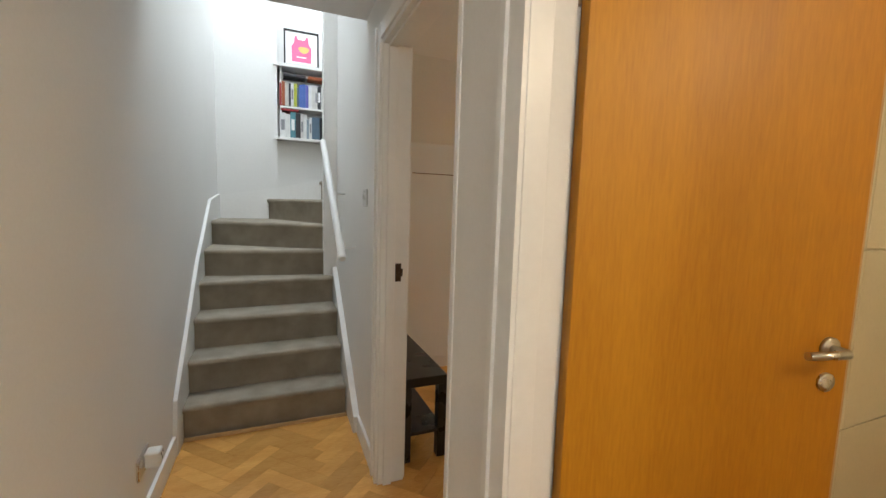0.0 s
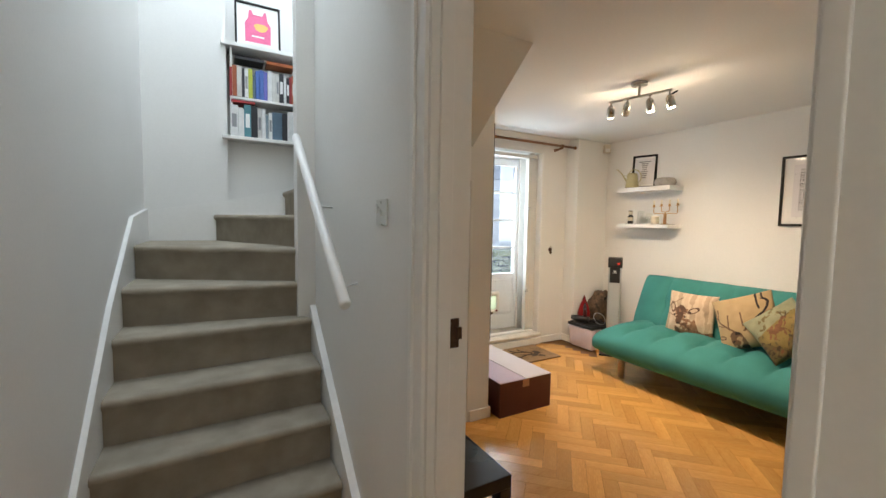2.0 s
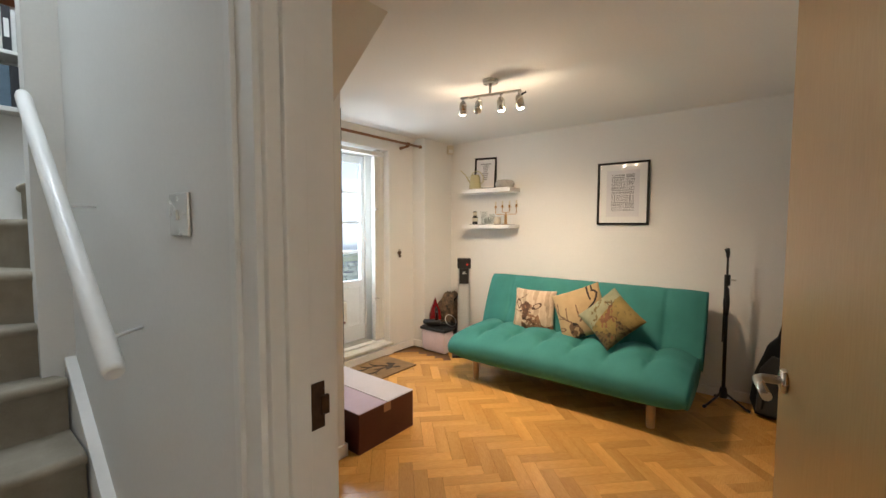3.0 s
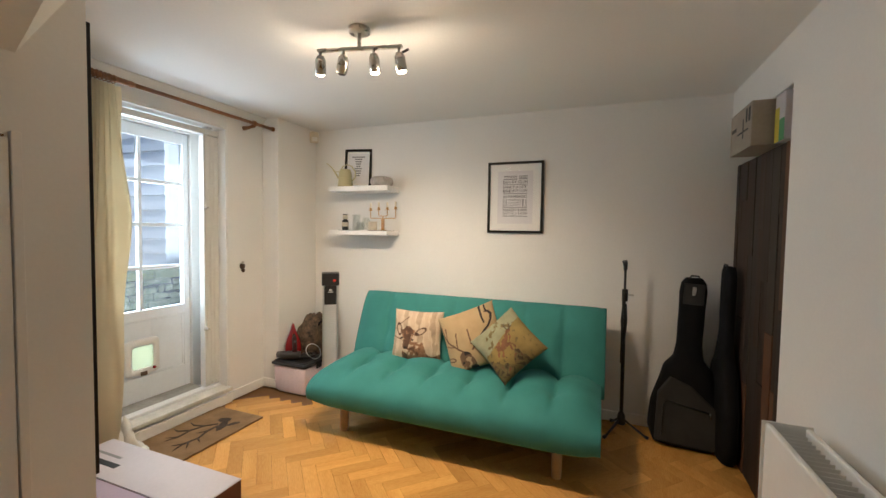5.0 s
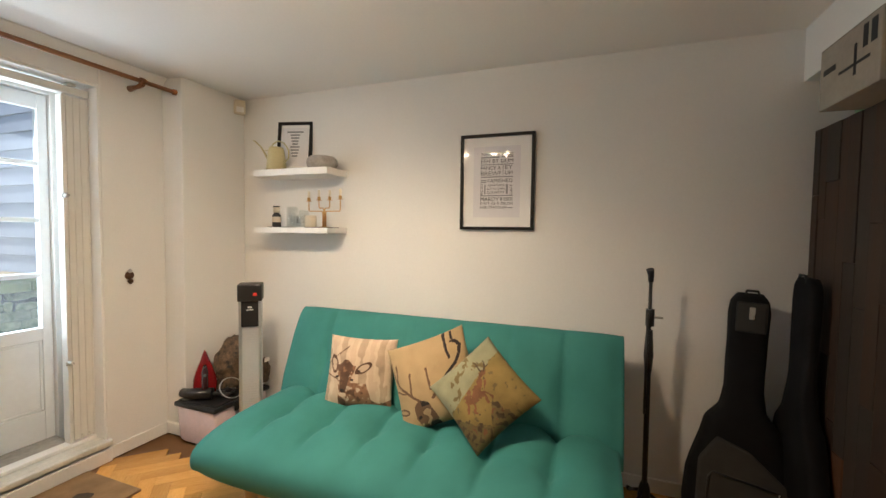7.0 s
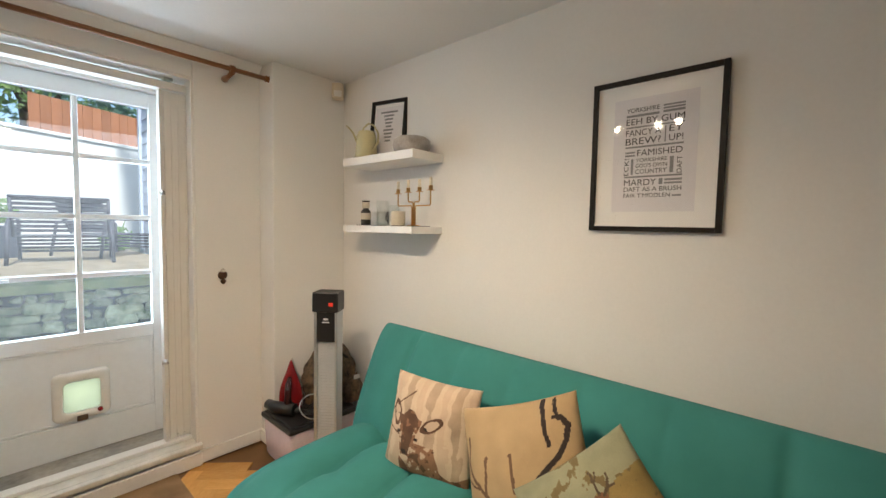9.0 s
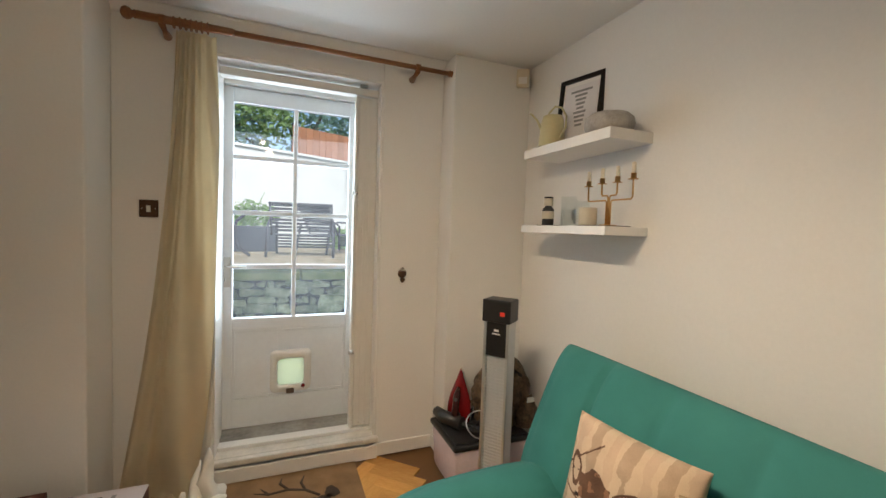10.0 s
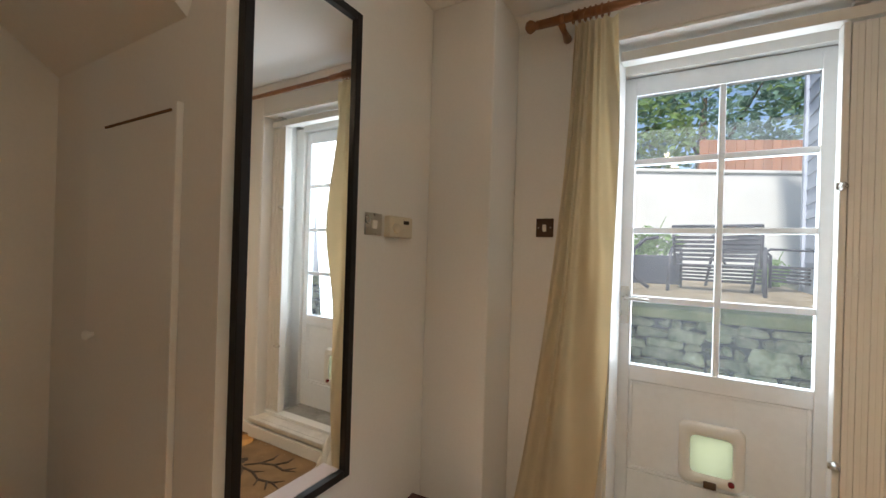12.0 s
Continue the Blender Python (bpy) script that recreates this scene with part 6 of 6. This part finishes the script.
# ---- garden ----
GRASS = mat("garden_ground", (0.16, 0.14, 0.09), 0.95, scale=3, fine=60, second=(0.08, 0.10, 0.035), bump=0.6, dist=0.02)
PAVING = mat("patio_slabs", (0.24, 0.22, 0.19), 0.85, var=0.2, scale=5, fine=60, bump=0.4, dist=0.006)
GRAVEL = mat("pale_gravel", (0.42, 0.34, 0.22), 0.95, var=0.25, scale=6, fine=120, bump=0.9, dist=0.015)
MOSSY = mat("mossy_stone", (0.38, 0.39, 0.25), 0.95, scale=9, fine=45, second=(0.06, 0.09, 0.035), bump=0.7, dist=0.012, random_tint=0.30)
MORTAR = mat("dark_mortar", (0.035, 0.045, 0.035), 0.95, var=0.2, scale=14)
COPING = mat("mossy_coping", (0.30, 0.30, 0.14), 0.95, scale=7, fine=60, second=(0.13, 0.17, 0.05), bump=0.6, dist=0.01)
RENDER = mat("white_render", (0.80, 0.79, 0.75), 0.85, var=0.08, scale=1.5, fine=40, bump=0.2)
FENCE = wood("orange_fence", (0.40, 0.18, 0.09), (0.30, 0.13, 0.065), "Z", 0.7, 8, 10, 0.15)
CLAD = wood("grey_cladding", (0.47, 0.51, 0.60), (0.40, 0.44, 0.53), "Y", 0.6, 8, 12, 0.10)
RATTAN = mat("black_rattan", (0.07, 0.07, 0.09), 0.5, var=0.2, scale=20)
PLANTER = mat("dark_planter", (0.05, 0.055, 0.075), 0.5, var=0.15, scale=6)


def leaf_mat(name, color):
    """Thin leaves that scatter light on both sides."""
    m = bpy.data.materials.new(name)
    m.use_nodes = True
    n, link = m.node_tree.nodes, m.node_tree.links.new
    n.remove(n["Principled BSDF"])
    di, tl, mx, geo, hsv, mr = n.new("ShaderNodeBsdfDiffuse"), n.new("ShaderNodeBsdfTranslucent"), n.new("ShaderNodeMixShader"), n.new("ShaderNodeNewGeometry"), n.new("ShaderNodeHueSaturation"), n.new("ShaderNodeMapRange")
    mr.inputs[3].default_value, mr.inputs[4].default_value = 0.7, 1.3
    link(geo.outputs["Random Per Island"], mr.inputs[0])
    link(mr.outputs[0], hsv.inputs["Value"])
    hsv.inputs["Color"].default_value = (*color, 1)
    link(hsv.outputs[0], di.inputs[0])
    link(hsv.outputs[0], tl.inputs[0])
    link(di.outputs[0], mx.inputs[1])
    link(tl.outputs[0], mx.inputs[2])
    link(mx.outputs[0], n["Material Output"].inputs[0])
    return m


# leaf colours set paler than foliage, putting the view's haze into them
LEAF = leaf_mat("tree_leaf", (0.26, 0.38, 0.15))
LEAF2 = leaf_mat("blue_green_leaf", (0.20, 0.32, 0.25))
BARK = mat("bark", (0.10, 0.075, 0.05), 0.95, var=0.3, scale=8, fine=40, bump=0.8, dist=0.02)

GZ = 0.93
bm = bm_new()
for x0, y0, x1, y1, z in ((-60, 7.62, 60, 120, GZ),):
    box(bm, x0, y0, z - 0.3, x1, y1, z)
box(bm, -60, 6.60, -0.4, 60, 7.62, -0.05)
tagged(new("ground", finish("ground", bm, GRASS)), "earth and grass of the garden, raised behind a low wall", "ground", kind="structure")
structure("patio", [(1.5, 6.60, -0.05, 5.6, 7.40, -0.02)], PAVING, "sunken paved strip outside the door", "pavement")
structure("gravel_terrace", [(1.0, 7.70, GZ, 4.75, 11.2, GZ + 0.01)], GRAVEL, "pale gravel terrace above the retaining wall", "pavement")
rw = thing("retaining_wall", "low mossy rubble stone retaining wall with a pale coping", "wall", 1.5, 7.36, 0, kind="structure")
part("mortar", box(bm_new(), 0, 0.03, -0.05, 4.1, 0.26, 0.88), MORTAR, rw)
rng = random.Random(21)
zz = 0.30
while zz < 0.86:
    hh = min(rng.uniform(0.05, 0.10), 0.87 - zz)
    xx = 0.9
    while xx < 3.6:
        w = rng.choice((rng.uniform(0.05, 0.10), rng.uniform(0.10, 0.24)))
        d = rng.uniform(-0.012, 0.015)
        pts = [(xx + 0.005 + (w - 0.01) * a + rng.uniform(-0.018, 0.018), d + 0.12 * b + (0 if b else rng.uniform(0, 0.012)), zz + 0.004 + (hh - 0.008) * c + rng.uniform(-0.020, 0.020)) for a in (0, 1) for b in (0, 1) for c in (0, 1)]
        bm = hull(bm_new(), pts)
        bmesh.ops.bevel(bm, geom=bm.edges[:], offset=0.010, segments=1, profile=0.5, affect="EDGES")
        part("stone", bm, MOSSY, rw)
        xx += w
    zz += hh
for k in range(7):
    part("coping_stone", box(bm_new(), 0.02 + 0.58 * k, -0.03, 0.881, 0.59 + 0.58 * k, 0.30, 0.945 + 0.006 * (k % 3), 0.012), COPING, rw)

gw = thing("garden_wall", "sunlit white rendered garden wall", "garden wall", 1.2, 10.6, GZ, 26, kind="structure")
part("render", box(bm_new(), -3.0, 0.0, -0.1, 6.2, 0.22, 1.66, 0.01), RENDER, gw)
part("cap", box(bm_new(), -3.02, -0.03, 1.66, 6.22, 0.25, 1.71, 0.01), RENDER, gw)
fn = thing("garden_fence", "orange-brown boarded fence above the white wall", "fence", 3.9, 12.9, GZ, 24)
for k in range(22):
    part("fence_board", box(bm_new(), k * 0.15, 0, 0.2, k * 0.15 + 0.143, 0.02, 2.42, 0.003), FENCE, fn)
part("fence_rail", box(bm_new(), 0, 0.021, 1.9, 3.3, 0.06, 1.98), FENCE, fn)

sh = thing("clad_building", "neighbouring building clad in blue-grey boards", "building", 4.80, 7.72, GZ)
part("wall", box(bm_new(), 0.02, 0.0, -0.1, 3.0, 2.4, 4.2), CLAD, sh)
me_board = finish("clad_board", box(bm_new(), -0.022, 0.0, 0.0, 0.018, 2.4, 0.165, 0.004, m=pose(0, 0, 0, 0, 5, 0)), CLAD)
for k in range(26):
    ob = new("clad_board", me_board)
    ob.parent = sh
    ob.matrix_basis = pose(0.0, 0, 0.155 * k)
part("corner_post", box(bm_new(), -0.045, 2.4, -0.05, 0.03, 2.48, 4.2, 0.004), CLAD, sh)
part("roof", box(bm_new(), -0.15, -0.1, 4.2, 3.1, 2.6, 4.32, 0.01), SLATE, sh)


def garden_chair(label, x, y, rz):
    ob = thing("garden_chair", label, "garden chair", x, y, GZ + 0.0105, rz, group="garden chairs")
    for sx in (-1, 1):
        part("side_frame", tube(bm_new(), [(sx * 0.36, -0.32, 0.0), (sx * 0.36, -0.32, 0.50), (sx * 0.36, -0.26, 0.57), (sx * 0.36, 0.22, 0.58), (sx * 0.36, 0.34, 0.50), (sx * 0.37, 0.40, 0.0)], 0.016, 10), RATTAN, ob)
        part("back_post", tube(bm_new(), [(sx * 0.34, 0.20, 0.34), (sx * 0.34, 0.36, 0.82)], 0.014, 8), RATTAN, ob)
    for k in range(9):
        part("seat_slat", box(bm_new(), -0.345, -0.30 + 0.058 * k, 0.34, 0.345, -0.258 + 0.058 * k, 0.352, 0.003), RATTAN, ob)
    for k in range(8):
        part("back_slat", box(bm_new(), -0.34, 0.215 + 0.0187 * k, 0.40 + 0.056 * k, 0.34, 0.227 + 0.0187 * k, 0.440 + 0.056 * k, 0.003), RATTAN, ob)
    for k in range(5):
        part("front_slat", box(bm_new(), -0.345, -0.325, 0.10 + 0.05 * k, 0.345, -0.313, 0.135 + 0.05 * k, 0.003), RATTAN, ob)
    part("top_rail", tube(bm_new(), [(-0.35, 0.37, 0.84), (0.35, 0.37, 0.84)], 0.018, 10), RATTAN, ob)
    for ch in ob.children:
        ch.matrix_basis = Matrix.Diagonal((1, 1, 0.74, 1))
    return ob


garden_chair("black woven garden armchair on the gravel", 3.95, 9.25, 172)
garden_chair("black slatted garden chair turned aside on the gravel", 4.42, 9.9, 118)
rg = thing("metal_hoop", "curved black iron chair arm behind the door bars", "garden chair", 3.28, 9.0, GZ + 0.0105)
part("hoop", tube(bm_new(), [(0.16, 0, 0.52), (0.04, 0, 0.50), (-0.06, 0, 0.40), (-0.09, 0, 0.25), (-0.04, 0, 0.10), (0.08, 0, 0.012)], 0.018, 8), RATTAN, rg)
pl = thing("planter", "dark square planter with leafy plants", "planter", 3.32, 10.05, GZ + 0.0105, 10)
part("tub", box(bm_new(), -0.30, -0.18, 0, 0.30, 0.18, 0.34, 0.01), PLANTER, pl)


def leaf_mass(bm, rng, centre, radii, count, size):
    """Many small bent leaves spread unevenly through a volume."""
    for _ in range(count):
        d = Vector((rng.gauss(0, 1), rng.gauss(0, 1), rng.gauss(0, 1))).normalized() * rng.random() ** 0.45
        p = Vector(centre) + Vector((d.x * radii[0], d.y * radii[1], d.z * radii[2]))
        if noise.noise(p * 0.9) < -0.12:
            continue
        s = size * rng.uniform(0.6, 1.4)
        a = Vector((rng.gauss(0, 1), rng.gauss(0, 1), rng.gauss(0, 0.6))).normalized()
        b = a.cross(Vector((rng.gauss(0, 1), rng.gauss(0, 1), rng.gauss(0, 1)))).normalized()
        v = [bm.verts.new(p - a * s), bm.verts.new(p + b * s * 0.45), bm.verts.new(p + a * s), bm.verts.new(p - b * s * 0.45 + a.cross(b) * s * 0.2)]
        bm.faces.new(v)


def tree(label, x, y, height, crown, count, leaf, seed):
    rng = random.Random(seed)
    ob = thing("tree", label, "tree", x, y, GZ)
    part("trunk", tube(bm_new(), [(0, 0, -0.1), (0.06, 0.02, height * 0.25), (-0.05, 0.05, height * 0.5), (0.03, 0, height * 0.75)], [0.22, 0.17, 0.12, 0.05], 10), BARK, ob)
    bm = bm_new()
    for k in range(7):
        a = k * 0.9 + rng.random()
        r = crown * rng.uniform(0.5, 0.85)
        z0 = height * rng.uniform(0.35, 0.6)
        e = Vector((r * math.cos(a), r * math.sin(a), z0 + height * rng.uniform(0.1, 0.3)))
        part("limb", tube(bm_new(), [(0, 0, z0), e * 0.5 + Vector((0, 0, z0 * 0.45)), e], [0.07, 0.045, 0.015], 7), BARK, ob)
        leaf_mass(bm, rng, e, (crown * 0.5, crown * 0.5, crown * 0.4), count // 8, 0.10)
    leaf_mass(bm, rng, (0, 0, height * 0.8), (crown * 0.7, crown * 0.7, crown * 0.5), count // 6, 0.10)
    part("crown", bm, leaf, ob)


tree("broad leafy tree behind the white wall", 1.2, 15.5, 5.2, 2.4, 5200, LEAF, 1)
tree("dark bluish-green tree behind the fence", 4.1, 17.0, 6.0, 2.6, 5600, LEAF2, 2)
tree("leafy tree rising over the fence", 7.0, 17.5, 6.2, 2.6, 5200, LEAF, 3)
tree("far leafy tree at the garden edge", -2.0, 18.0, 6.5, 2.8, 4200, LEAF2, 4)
for label, x, y, r, h, n, sd in (("leafy plants in the planter", 3.32, 10.05, 0.36, 0.30, 520, 5), ("small green shrub by the wall", 3.0, 10.75, 0.4, 0.42, 520, 6), ("low green plant by the cladding", 4.58, 10.7, 0.20, 0.30, 320, 7)):
    rng = random.Random(sd)
    sb = thing("shrub", label, "plant", x, y, GZ + 0.01)
    bm = bm_new()
    base = 0.34 if "planter" in label else 0.0
    leaf_mass(bm, rng, (0, 0, base + h * 0.55), (r, r, h * 0.6), n, 0.05)
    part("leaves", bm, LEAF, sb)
    part("stems", tube(bm_new(), [(0, 0, base if base == 0 else 0.33), (0.03, 0.02, base + h * 0.6), (0.15, 0.05, base + h * 1.6)], [0.012, 0.009, 0.004], 6), LEAF, sb)

# ---- tiles of the side room ----
me_tile = finish("tile", box(bm_new(), 0, 0, 0, 0.596, 0.008, 0.618, 0.002), CREAM)
for i in range(3):
    for j in range(3):
        t = new("tile", me_tile)
        t.parent = bpy.data.objects["wall_side_room"]
        t.matrix_basis = pose(1.70 + 0.60 * i, 2.607, 0.004 + 0.625 * j)

# ---- herringbone floor ----
# blocks lie in right-angled pairs, at 45 degrees to the walls
BW, BL = 0.078, 0.312
me_block = finish("parquet_block", box(bm_new(), 0.0004, 0.0004, -0.012, BL - 0.0004, BW - 0.0004, 0.0, 0.0006), PARQUET)


def blocks():
    for a in range(-90, 90):
        for b in range(-24, 24):
            # one diagonal step of the zigzag for each a, one column for each b
            yield a * BW, a * BW + b * 2 * BL, 0
            yield a * BW + BL + BW, a * BW + b * 2 * BL + BW - BL, 1


def in_floor(x, y):
    room = 1.60 < x < 5.20 and 2.40 < y < 6.36
    hall = 0.42 < x < 1.62 and 0.6 < y < 4.6
    side = 1.60 < x < 3.5 and 0.4 < y < 2.6
    return room or hall or side


def clear_of_walls(x, y):
    return not (1.60 < x < 2.55 and y > 5.12)


R45 = Matrix.Rotation(radians(45), 4, "Z")
near, far = [], []
for bx, by, turn in blocks():
    m = R45 @ Matrix.Translation((bx, by, 0)) @ (Matrix.Rotation(radians(90), 4, "Z") if turn else Matrix.Identity(4))
    c = m @ Vector((BL / 2, BW / 2, 0))
    if not (in_floor(c.x, c.y) and clear_of_walls(c.x, c.y)):
        continue
    (near if 2.6 < c.x < 4.5 and 3.2 < c.y < 6.0 and len(near) < 300 else far).append(m)
floor_ob = bpy.data.objects["floor"]
for m in near:
    ob = new("parquet_block", me_block)
    ob.parent = floor_ob
    ob.matrix_basis = m
proto = [v.co.copy() for v in me_block.vertices]
faces = [tuple(p.vertices) for p in me_block.polygons]
verts, polys = [], []
for m in far:
    k = len(verts)
    verts += [(m @ v)[:] for v in proto]
    polys += [tuple(i + k for i in f) for f in faces]
me = bpy.data.meshes.new("parquet_blocks")
me.from_pydata(verts, [], polys)
me.materials.append(PARQUET_JOINED)
rest = new("parquet_blocks", me)
rest.parent = floor_ob
rest["kind"] = "stuff"
